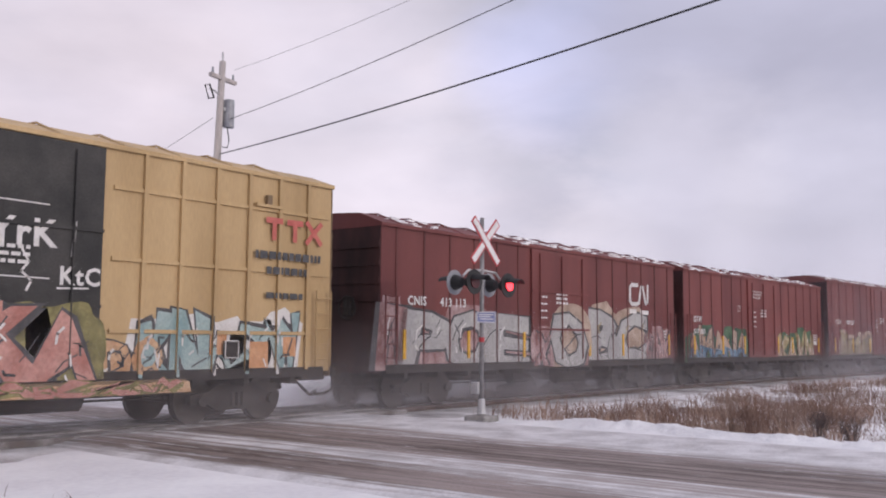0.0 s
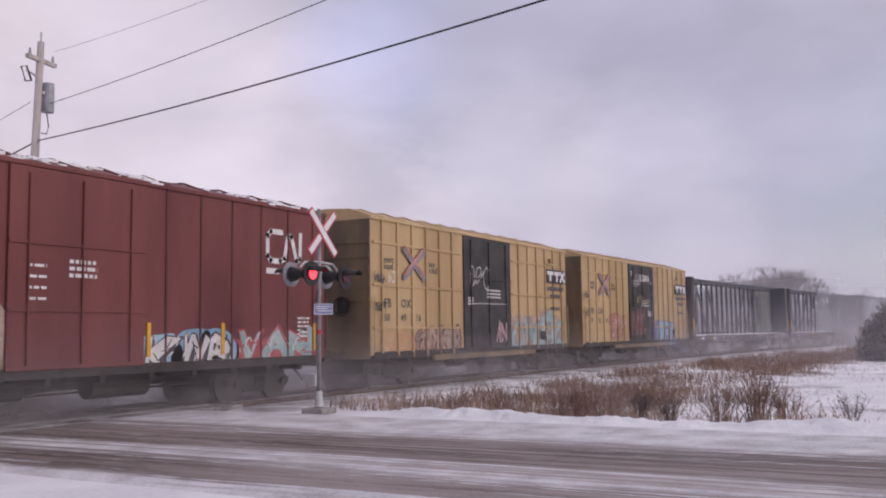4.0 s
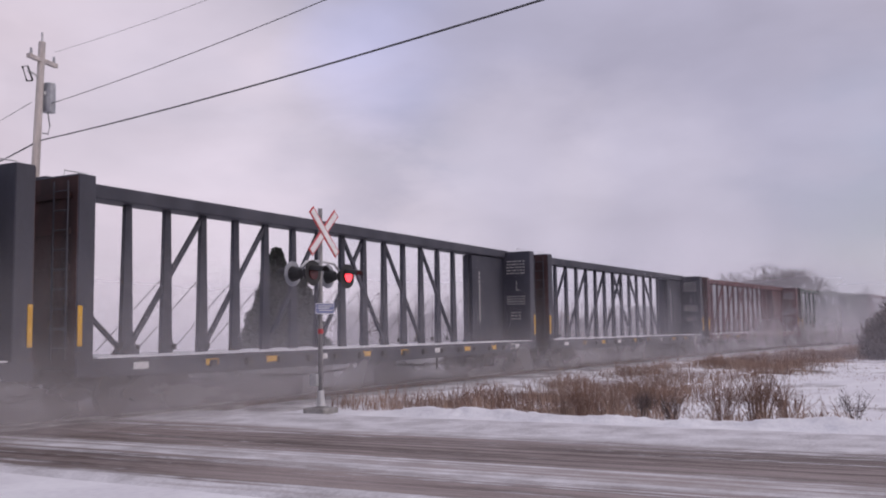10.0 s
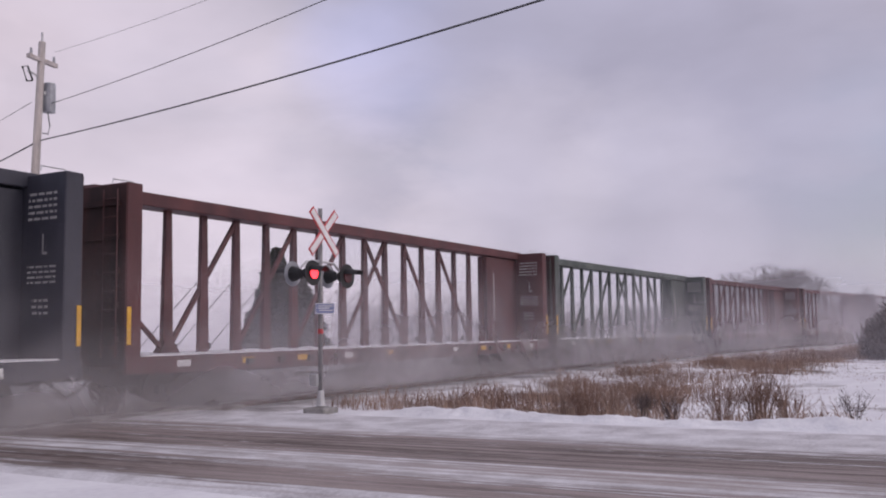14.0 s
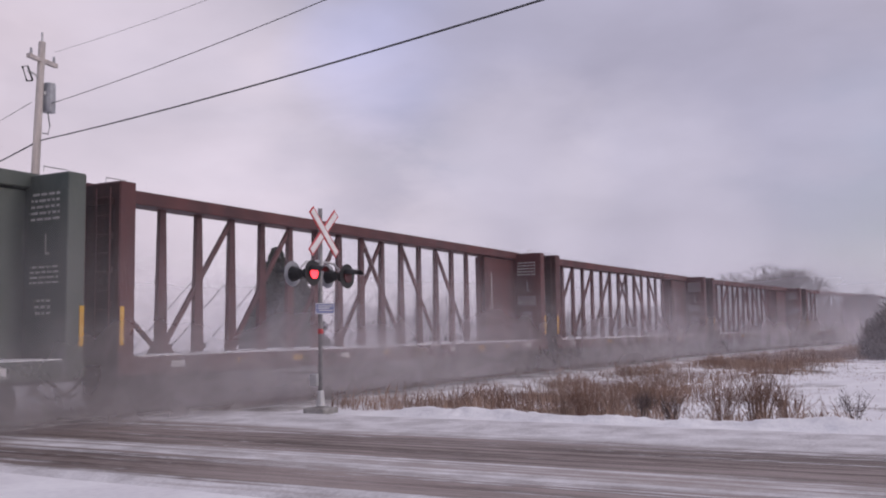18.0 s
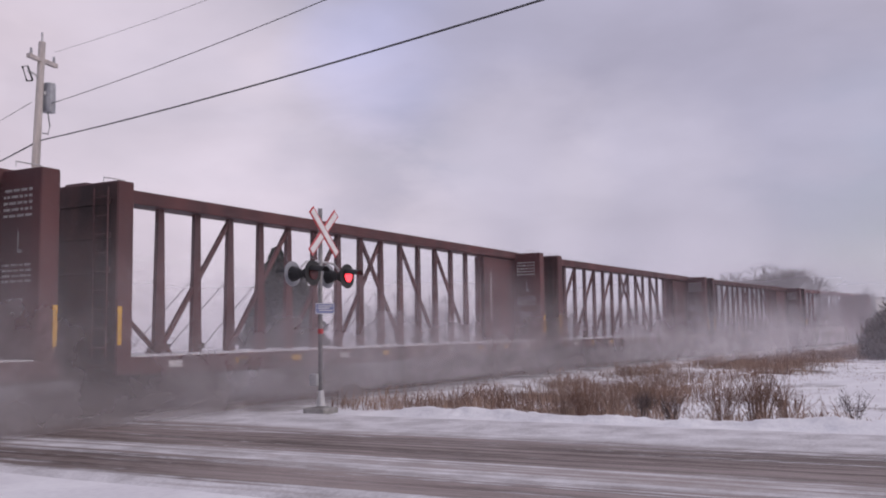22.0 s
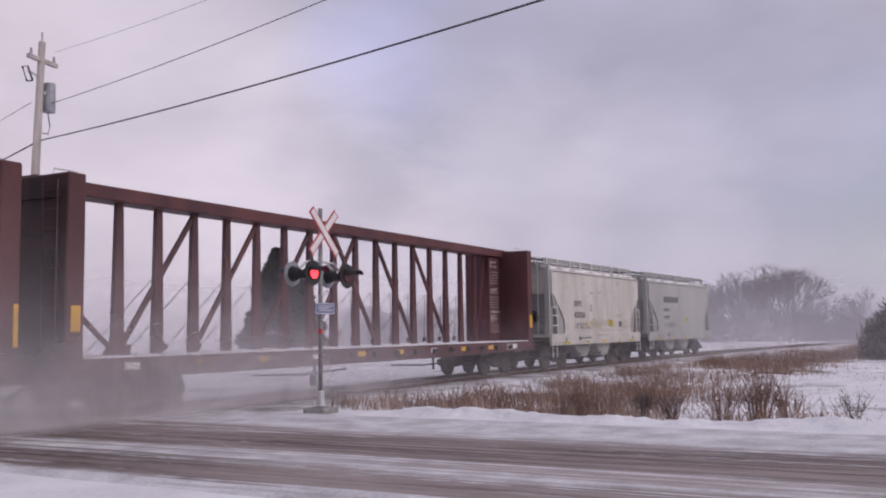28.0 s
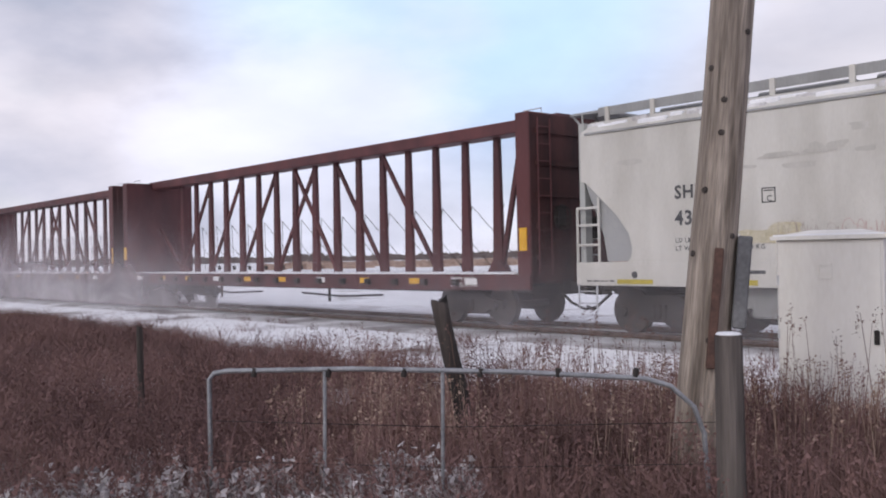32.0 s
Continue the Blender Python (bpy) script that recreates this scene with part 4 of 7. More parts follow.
# ---- utility poles and wires ----
def far_pole(x, y, h, detail=True):
    root = thing("utility_pole", "tall grey wooden utility pole with transformer and crossarm", "utility pole", "poles along the road",
                 at=pose(x, y, -0.3))
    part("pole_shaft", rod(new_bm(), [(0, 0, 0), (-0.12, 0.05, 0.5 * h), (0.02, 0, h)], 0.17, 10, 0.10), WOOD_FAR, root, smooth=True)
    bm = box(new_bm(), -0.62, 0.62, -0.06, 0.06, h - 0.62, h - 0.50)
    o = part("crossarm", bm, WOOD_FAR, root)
    o.matrix_basis = Matrix.Translation((0.05, 0, 0)) @ Matrix.Rotation(radians(12), 4, "Z")
    for k in (-0.5, 0.0, 0.5):
        bm = rod(new_bm(), [(k, 0, h - 0.5), (k, 0, h - 0.42), (k, 0, h - 0.30)], 0.05, 8, 0.03)
        part("insulator", bm, DISC, root, "grey insulator").matrix_basis = o.matrix_basis
    part("pole_pin", rod(new_bm(), [(0.02, 0, h), (0.02, 0, h + 0.3)], 0.035, 6), ALU, root)
    if detail:
        part("transformer", rod(new_bm(), [(0.28, -0.05, h - 2.1), (0.28, -0.05, h - 1.3), (0.28, -0.05, h - 1.22)], 0.18, 12, 0.17), DISC, root, "grey can transformer")
        part("transformer_bracket", box(new_bm(), 0.05, 0.3, -0.1, 0.0, h - 1.6, h - 1.5), ALU, root)
        part("lamp_bracket", rod(new_bm(), [(0, 0, h - 1.15), (-0.25, 0, h - 1.02), (-0.5, -0.05, h - 1.0)], 0.028, 6), ALU, root)
        bm = rod(new_bm(), [(-0.32, -0.05, h - 1.25), (-0.52, -0.05, h - 1.32), (-0.68, -0.05, h - 0.92), (-0.50, -0.05, h - 0.86), (-0.32, -0.05, h - 1.25)], 0.028, 6)
        part("wire_frame", bm, BLACK, root, "small dark open metal frame")
        part("drop_cable", rod(new_bm(), [(0.28, 0, h - 2.1), (0.36, 0, h - 2.5), (0.30, 0, h - 2.75), (0.1, 0, h - 2.75)], 0.018, 5), CABLE, root)
        part("meter_box", box(new_bm(), -0.28, -0.05, -0.12, 0.05, 2.3, 3.1), DISC, root)
    return root


POLE = spot(51.5, 30.0)
POLE_H = 10.75
far_pole(*POLE, POLE_H)
NEXT = (POLE[0] - 13.4, POLE[1] - 46.0)
far_pole(*NEXT, POLE_H, False)
BEYOND = (POLE[0] + 15.0, POLE[1] + 50.0)
far_pole(*BEYOND, POLE_H - 0.4, False)


def wire(name, p, q, sag, r, label):
    pts = []
    for i in range(25):
        k = i / 24
        pts.append((p[0] + (q[0] - p[0]) * k, p[1] + (q[1] - p[1]) * k, p[2] + (q[2] - p[2]) * k - 4 * sag * k * (1 - k)))
    ob = new(name, mesh_of(name, rod(new_bm(), pts, r, 6), CABLE, True))
    tagged(ob, label, "overhead wire", "wires along the road")


zt = POLE_H - 0.3
wire("telephone_cable", (*POLE, zt - 3.0), (*NEXT, zt - 3.0), 0.70, 0.018, "thick black overhead cable between poles")
wire("telephone_cable", (*POLE, zt - 3.0), (*BEYOND, zt - 3.4), 0.8, 0.022, "thick black overhead cable between poles")
wire("power_wire", (POLE[0] + 0.3, POLE[1], zt - 1.84), (NEXT[0] + 0.3, NEXT[1], zt + 0.16), 1.0, 0.010, "thin overhead power wire")
wire("power_wire", (POLE[0] - 0.3, POLE[1], zt - 1.9), (BEYOND[0], BEYOND[1], zt - 2.2), 0.7, 0.008, "thin overhead power wire")
wire("power_wire", (POLE[0] + 0.5, POLE[1], zt - 0.17), (NEXT[0], NEXT[1], zt + 0.7), 1.4, 0.005, "thin overhead power wire")


# ---- the near side: pole, stump, equipment cabinet, gate ----
def leaning_pole():
    x, y = spot(124.55, 6.85)
    root = thing("leaning_pole", "weathered leaning wooden utility pole with knots and cracks", "utility pole", at=pose(x, y, -0.25))
    bm = new_bm()
    rings, seg, h = 70, 56, 6.5
    grid = []
    for i in range(rings):
        z = h * i / (rings - 1)
        r = 0.185 - 0.0085 * z
        row = []
        for j in range(seg):
            a = 2 * math.pi * j / seg
            crack = -0.020 * max(0, 1 - abs(math.sin(a * 2.5 + 0.5 * noise.noise((z * 0.5, 0, 0)))) * 11) * (0.4 + 0.6 * smooth(-0.2, 0.3, noise.noise((z * 0.8, a, 2.0))))
            rr = r + 0.012 * noise.noise((math.cos(a) * 1.5, math.sin(a) * 1.5, z * 0.6)) + crack
            row.append(bm.verts.new((rr * math.cos(a), rr * math.sin(a), z)))
        grid.append(row)
    for a, b in zip(grid, grid[1:]):
        for j in range(seg):
            bm.faces.new((a[j], a[(j + 1) % seg], b[(j + 1) % seg], b[j]))
    bm.faces.new(grid[-1])
    tilt = Matrix.Rotation(radians(122.9 - 90), 4, "Z") @ Matrix.Rotation(radians(5.5), 4, "Y")
    part("pole_shaft", bm, WOOD_POLE, root, smooth=True).matrix_basis = tilt
    rng = random.Random(3)
    for i in range(16):
        z, a = 1.3 + i * 0.27 + rng.uniform(-.1, .1), rng.uniform(-2.7, -0.4)
        r = 0.185 - 0.0085 * z
        p = Vector((math.cos(a), math.sin(a), 0))
        bm = rod(new_bm(), [p * (r - 0.02) + Vector((0, 0, z)), p * (r + 0.009) + Vector((0, 0, z)), p * (r + 0.013) + Vector((0, 0, z))], 0.030, 9, 0.012)
        part("knot", bm, WOOD_DARK, root).matrix_basis = tilt
    bm = box(new_bm(), 0.01, 0.075, -0.215, -0.13, 1.05, 1.92)
    part("conduit_cover", bm, mat("rusty_cover", (0.06, 0.035, 0.03), (0.13, 0.07, 0.055), 0.8, 5, 40, 0.2), root, "rusty brown cable cover", bevel=0.008).matrix_basis = tilt
    bm = box(new_bm(), 0.165, 0.265, -0.14, 0.04, 1.35, 2.02)
    part("meter_case", bm, mat("dark_case", (0.09, 0.09, 0.10), (0.16, 0.16, 0.17), 0.6, 4, 40, 0.05), root, "narrow grey metal case", bevel=0.01).matrix_basis = tilt
    sx, sy = spot(122.2, 5.0)
    st = thing("cut_post", "short sawn-off post with snow on its top", "post", at=pose(sx, sy, -0.22))
    part("post_shaft", rod(new_bm(), [(0, 0, 0), (0, 0, 0.4), (0, 0, 0.9), (0, 0, 1.40)], 0.082, 18, 0.074), WOOD_GREY, st)
    part("snow_cap", rod(new_bm(), [(0, 0, 1.395), (0, 0, 1.405), (0, 0, 1.412)], 0.073, 18, 0.06), SNOW, st, "thin cap of snow", True)


leaning_pole()


def cabinet():
    x, y = spot(116.2, 10.15)
    root = thing("equipment_cabinet", "white metal railway signal cabinet with a snow-dusted lid", "equipment cabinet",
                 at=pose(x, y, -0.03, 0, 0, 15.0))
    w, d, h = 0.51, 0.32, 1.76
    part("foundation", box(new_bm(), -w - 0.05, w + 0.05, -d - 0.05, d + 0.05, -0.35, -0.02), CONCRETE, root, bevel=0.02)
    part("body", box(new_bm(), -w, w, -d, d, -0.02, h), CABINET, root, bevel=0.012)
    bm = new_bm()
    a = [bm.verts.new(p) for p in ((-w - .05, -d - .06, h), (w + .05, -d - .06, h), (w + .05, d + .06, h), (-w - .05, d + .06, h))]
    b = [bm.verts.new(p) for p in ((-w - .05, -d - .06, h + .035), (w + .05, -d - .06, h + .035), (w + .05, d + .06, h + .035), (-w - .05, d + .06, h + .035))]
    c = [bm.verts.new((-w * 0.5, 0, h + 0.10)), bm.verts.new((w * 0.5, 0, h + 0.10))]
    bm.faces.new(a[::-1])
    for i in range(4):
        bm.faces.new((a[i], a[(i + 1) % 4], b[(i + 1) % 4], b[i]))
    bm.faces.new((b[0], b[1], c[1], c[0]))
    bm.faces.new((b[1], b[2], c[1]))
    bm.faces.new((b[2], b[3], c[0], c[1]))
    bm.faces.new((b[3], b[0], c[0]))
    part("lid", bm, CABINET, root, "low hipped metal lid")
    door = part("door", box(new_bm(), -w + 0.02, w - 0.03, -d - 0.022, -d - 0.002, 0.06, h - 0.03), CABINET, root, "white front door", bevel=0.006)
    part("door_latch", box(new_bm(), w - 0.10, w - 0.05, -d - 0.05, -d - 0.022, 0.72, 0.86), STEEL_DARK, door, bevel=0.006)
    bm = new_bm()
    for z0, z1, x0, x1 in ((1.36, 1.375, -0.10, 0.03), (1.50, 1.515, -0.10, 0.03), (1.36, 1.515, -0.10, -0.085), (1.36, 1.515, 0.015, 0.03)):
        box(bm, x0, x1, -d - 0.032, -d - 0.022, z0, z1)
    part("vent_frame", bm, CABINET, door)
    for z in (0.25, 0.8, 1.35):
        part("hinge", rod(new_bm(), [(-w + 0.012, -d - 0.015, z - 0.05), (-w + 0.012, -d - 0.015, z + 0.05)], 0.014, 8), ALU, door)
    side = part("side_plate", box(new_bm(), w + 0.004, w + 0.012, -d + 0.03, d - 0.06, 0.30, 0.84), WHITE, root, "white notice with dark bars")
    bm = new_bm()
    for z, a0, a1 in ((0.78, -0.06, 0.06), (0.66, -0.2, 0.18), (0.58, -0.2, 0.15), (0.50, -0.18, 0.18), (0.40, -0.08, 0.06)):
        box(bm, w + 0.012, w + 0.016, a0, a1, z - 0.025, z + 0.025)
    part("notice_bars", bm, INK, side)
    bm = rod(new_bm(), [(w, 0.0, 1.08), (w + 0.10, 0.0, 1.08), (w + 0.13, 0.0, 1.06)], 0.11, 10, 0.08)
    part("vent_hood", bm, ALU, root, "round vent hood", True)
    part("snow_cover", box(new_bm(), -w - 0.03, w + 0.03, -d - 0.03, d + 0.03, h + 0.038, h + 0.055), SNOW, root, "dusting of snow", bevel=0.008)


cabinet()


def gate_and_posts():
    # the tubular gate hangs between a thin end stile and a bent hinge stile
    a, b = Vector((*spot(154.9, 6.0), 0)), Vector((*spot(123.6, 5.75), 0))
    d = (b - a).normalized()
    l = (b - a).length
    root = thing("farm_gate", "bent galvanised tube farm gate in dead grass", "gate",
                 at=Matrix.Translation((a.x, a.y, -0.065)) @ Matrix.Rotation(math.atan2(d.y, d.x), 4, "Z"))
    z = 0.98
    pts = [(0, 0, 0.05), (0.0, 0, z - 0.05), (0.03, 0, z - 0.01), (0.12, 0, z + 0.005), (0.3 * l, 0, z + 0.01), (0.62 * l, 0, z - 0.02), (l - 0.38, 0, z - 0.07), (l - 0.22, 0, z - 0.12), (l - 0.08, 0, z - 0.25),
           (l - 0.02, 0, z - 0.42), (l, 0, 0.2), (l, 0, 0.05)]
    part("gate_frame", rod(new_bm(), pts, 0.016, 8), GALV, root, smooth=True)
    part("bottom_rail", rod(new_bm(), [(0, 0, 0.12), (l, 0, 0.12)], 0.02, 8), GALV, root)
    for k in (0.235, 0.475):
        part("stile", rod(new_bm(), [(k * l, 0, 0.1), (k * l + 0.015, 0, z)], 0.012, 8), GALV, root)
    for i, zz in enumerate((0.40, 0.66)):
        part("barbed_wire", rod(new_bm(), [(0, 0.01, zz), (0.5 * l, 0.01, zz - 0.05), (l + 0.1, 0.01, zz - 0.03)], 0.0025, 4), STEEL_DARK, root)
    for k in range(6):
        x = (k + 0.6) * l / 6.5
        part("wire_clip", rod(new_bm(), [(x, 0, z - 0.03 * k / 6 - 0.035), (x + 0.012, 0, z - 0.03 * k / 6 + 0.02)], 0.019, 8), STEEL_DARK, root)

    def post(heading, dist, h, r, lean_x, label, material=WOOD_DARK):
        x, y = spot(heading, dist)
        t = thing("fence_post", label, "fence post", "old fence posts", at=pose(x, y, -0.3, 0, 0, heading - 90))
        bm = new_bm()
        rings, seg = 10, 12
        grid = []
        for i in range(rings):
            q = i / (rings - 1)
            row = []
            for j in range(seg):
                aa = 2 * math.pi * j / seg
                rr = r * (1 - 0.1 * q) * (1 + 0.25 * noise.noise((math.cos(aa) * 2, math.sin(aa) * 2, q * 3 + heading)))
                top = 0.10 * noise.noise((math.cos(aa) * 3, math.sin(aa) * 3, heading)) if i == rings - 1 else 0
                row.append(bm.verts.new((lean_x * q + rr * math.cos(aa), rr * math.sin(aa), (h + 0.3) * q + top)))
            grid.append(row)
        for p, q in zip(grid, grid[1:]):
            for j in range(seg):
                bm.faces.new((p[j], p[(j + 1) % seg], q[(j + 1) % seg], q[j]))
        bm.faces.new(grid[-1])
        part("post_shaft", bm, material, t, smooth=True)

    post(137.9, 7.6, 1.26, 0.08, -0.30, "rotting dark fence post leaning over")
    post(158.3, 9.5, 0.98, 0.035, 0.0, "thin rusty fence stake")


gate_and_posts()


# ---- the train ----
WHEEL_ME, LETTERS = [], {}


def lettering(txt, size, material):
    """A flat mesh of the words, standing upright and facing the road."""
    key = (txt, size, material.name)
    if key not in LETTERS:
        cu = bpy.data.curves.new("words", "FONT")
        cu.body, cu.size, cu.extrude, cu.resolution_u, cu.offset = txt, size, 0.0, 2, 0.012 * size if size < 0.2 else 0.026 * size
        ob = bpy.data.objects.new("words", cu)
        scene.collection.objects.link(ob)
        cu.space_character = 1.1
        bpy.context.view_layer.update()
        me = bpy.data.meshes.new_from_object(ob.evaluated_get(bpy.context.evaluated_depsgraph_get()))
        me.transform(Matrix.Rotation(math.pi / 2, 4, "X"))
        bpy.data.objects.remove(ob)
        me.materials.clear()
        me.materials.append(material)
        LETTERS[key] = me
    return LETTERS[key]


def words(txt, size, material, parent, x, y, z, label=""):
    ob = new("lettering", lettering(txt, size, material))
    ob.parent = parent
    ob.location = (x, y, z)
    if label:
        tagged(ob, label)
    return ob


def bars(name, parent, material, items, y, label=""):
    """Flat plain bars (x0, x1, z0, z1) just proud of the surface at y."""
    bm = new_bm()
    for x0, x1, z0, z1 in items:
        bm.faces.new([bm.verts.new(p) for p in ((x0, y, z0), (x1, y, z0), (x1, y, z1), (x0, y, z1))])
    ob = part(name, bm, material, parent, label)
    if len(items) > 3:
        tagged(ob, kind="stuff")
    return ob


def lines_of(rng, x0, x1, z, h, n, gap):
    """Rows of small bars that stand for small print."""
    out = []
    for i in range(n):
        zz = z - i * gap
        x = x0
        while x < x1:
            w = rng.uniform(0.06, 0.22)
            out.append((x, min(x + w, x1), zz, zz + h))
            x += w + 0.04
    return out


def truck(parent, x, wheel_r=0.457):
    bm = new_bm()
    for s in (-1, 1):
        y0, y1 = s * 0.93, s * 1.08
        prism(bm, [(-1.12, 0.58), (-0.72, 0.62), (-0.45, 0.78), (0.45, 0.78), (0.72, 0.62), (1.12, 0.58), (1.12, 0.40), (0.74, 0.40), (0.50, 0.26),
                   (-0.50, 0.26), (-0.74, 0.40), (-1.12, 0.40)], min(y0, y1), max(y0, y1))
        for k in (-0.13, 0, 0.13):
            rod(bm, [(k, s * 1.10, 0.34), (k, s * 1.10, 0.60)], 0.05, 6)
        for k in (-0.875, 0.875):
            rod(bm, [(k, s * 1.07, 0.457), (k, s * 1.16, 0.457)], 0.11, 8)
    box(bm, -0.22, 0.22, -1.0, 1.0, 0.50, 0.80)
    for k in (-0.875, 0.875):
        rod(bm, [(k, -0.9, 0.457), (k, 0.9, 0.457)], 0.08, 8)
    tr = part("truck", bm, STEEL_DARK, parent, "grimy cast steel truck")
    tr.location.x = x
    if not WHEEL_ME:
        w = new_bm()
        rod(w, [(0, -0.07, 0), (0, 0.03, 0)], wheel_r, 24)
        rod(w, [(0, 0.03, 0), (0, 0.065, 0)], wheel_r + 0.028, 24)
        rod(w, [(0, -0.10, 0), (0, -0.07, 0)], 0.12, 10)
        WHEEL_ME.append(mesh_of("wheel", w, mat("wheel_steel", (0.025, 0.02, 0.018), (0.07, 0.055, 0.05), 0.6, 4, 30, 0.1)))
    for k in (-0.875, 0.875):
        for s in (-1, 1):
            o = new("wheel", WHEEL_ME[0])
            o.parent = tr
            o.matrix_basis = Matrix.Translation((k, s * 0.76, wheel_r)) @ (Matrix.Identity(4) if s < 0 else Matrix.Rotation(math.pi, 4, "Z"))
    return tr


def coupler(parent, x_end, side):
    """Draft gear, knuckle and air hose at one end; side is -1 or 1 along the car."""
    s = side
    bm = box(new_bm(), min(x_end, x_end + s * 0.55), max(x_end, x_end + s * 0.55), -0.11, 0.11, 0.80, 1.0)
    box(bm, min(x_end + s * 0.45, x_end + s * 0.88), max(x_end + s * 0.45, x_end + s * 0.88), -0.19, 0.19, 0.72, 1.04)
    part("coupler", bm, STEEL_DARK, parent, bevel=0.02)
    part("air_hose", rod(new_bm(), [(x_end, -0.4, 0.78), (x_end + s * 0.3, -0.42, 0.55), (x_end + s * 0.6, -0.3, 0.40), (x_end + s * 0.85, -0.2, 0.46)], 0.032, 6), STEEL_DARK, parent)


def ladder(parent, x0, x1, y, z0, z1, n, material):
    """Grab irons between two stiles, standing off the surface."""
    bm = new_bm()
    for x in (x0, x1):
        rod(bm, [(x, y, z0), (x, y, z1)], 0.02, 5)
    lad = part("ladder", bm, material, parent)
    for i in range(n):
        z = z0 + (z1 - z0) * (i + 0.5) / n
        part("rung", rod(new_bm(), [(x0, y, z), (x1, y, z)], 0.013, 5), material, lad)
    return lad


def brake_wheel(parent, x, y, z, material):
    bm = new_bm()
    pts = [(x, y + 0.27 * math.cos(a), z + 0.27 * math.sin(a)) for a in (2 * math.pi * i / 16 for i in range(17))]
    rod(bm, pts, 0.018, 5, None, False)
    for k in range(4):
        a = k * math.pi / 2
        rod(bm, [(x, y, z), (x, y + 0.27 * math.cos(a), z + 0.27 * math.sin(a))], 0.012, 4)
    part("brake_wheel", bm, material, parent)
    part("brake_housing", box(new_bm(), x - 0.1 if x > 0 else x, x if x > 0 else x + 0.1, y - 0.15, y + 0.15, z - 0.2, z + 0.25), material, parent, bevel=0.02)


def outline(rng, cx, cz, w, h, lumps=9):
    """The jagged or bulging outline of one sprayed letter."""
    pts = []
    n = rng.choice((9, 11, 13))
    spin, sharp = rng.uniform(0, 6.3), rng.random() < 0.6
    radii = [rng.uniform(0.72, 1.22) for _ in range(n)]
    m = n if sharp else 36
    for i in range(m):
        a = 2 * math.pi * i / m + spin
        k = i * n / m
        r0, r1 = radii[int(k) % n], radii[(int(k) + 1) % n]
        q = k - int(k)
        r = r0 + (r1 - r0) * q * q * (3 - 2 * q)
        c, s = math.cos(a), math.sin(a)
        c, s = math.copysign(abs(c) ** 0.65, c), math.copysign(abs(s) ** 0.65, s)
        pts.append((cx + 0.5 * w * r * c, cz + 0.5 * h * r * s))
    return pts


def grown(pts, d):
    cx, cz = sum(p[0] for p in pts) / len(pts), sum(p[1] for p in pts) / len(pts)
    out = []
    for x, z in pts:
        l = math.hypot(x - cx, z - cz) or 1
        out.append((cx + (x - cx) * (l + d) / l, cz + (z - cz) * (l + d) / l))
    return out


def flat(bm, pts, y):
    return bm.faces.new([bm.verts.new((x, y, z)) for x, z in pts])


def ribbon(bm, pts, w, y):
    """A brush stroke along pts in the side's plane."""
    for (x0, z0), (x1, z1) in zip(pts, pts[1:]):
        l = math.hypot(x1 - x0, z1 - z0) or 1
        ex, ez = (x1 - x0) / l * w * 0.4, (z1 - z0) / l * w * 0.4
        nx, nz = -(z1 - z0) / l * w * 0.5, (x1 - x0) / l * w * 0.5
        bm.faces.new([bm.verts.new(p) for p in ((x0 - ex + nx, y, z0 - ez + nz), (x0 - ex - nx, y, z0 - ez - nz), (x1 + ex - nx, y, z1 + ez - nz), (x1 + ex + nx, y, z1 + ez + nz))])


def clipped(bm, co, no):
    bmesh.ops.bisect_plane(bm, geom=bm.verts[:] + bm.edges[:] + bm.faces[:], plane_co=co, plane_no=no, clear_outer=True)


GLYPHS = {}


def glyph(ch, bold):
    """Outline points and faces of one letter in a unit square, fattened by bold."""
    if (ch, bold) not in GLYPHS:
        out = []
        for off in (0.0, bold):
            cu = bpy.data.curves.new("glyph", "FONT")
            cu.body, cu.size, cu.resolution_u, cu.offset = ch, 1.0, 2, off
            ob = bpy.data.objects.new("glyph", cu)
            scene.collection.objects.link(ob)
            bpy.context.view_layer.update()
            me = bpy.data.meshes.new_from_object(ob.evaluated_get(bpy.context.evaluated_depsgraph_get()))
            bpy.data.objects.remove(ob)
            out.append(([v.co.copy() for v in me.vertices], [tuple(p.vertices) for p in me.polygons]))
            bpy.data.meshes.remove(me)
        xs, ys = [v.x for v in out[0][0]], [v.y for v in out[0][0]]
        kx, ky = 1 / (max(xs) - min(xs)), 1 / (max(ys) - min(ys))
        GLYPHS[ch, bold] = ([((v.x - min(xs)) * kx, (v.y - min(ys)) * ky) for v in out[1][0]], out[1][1])
    return GLYPHS[ch, bold]


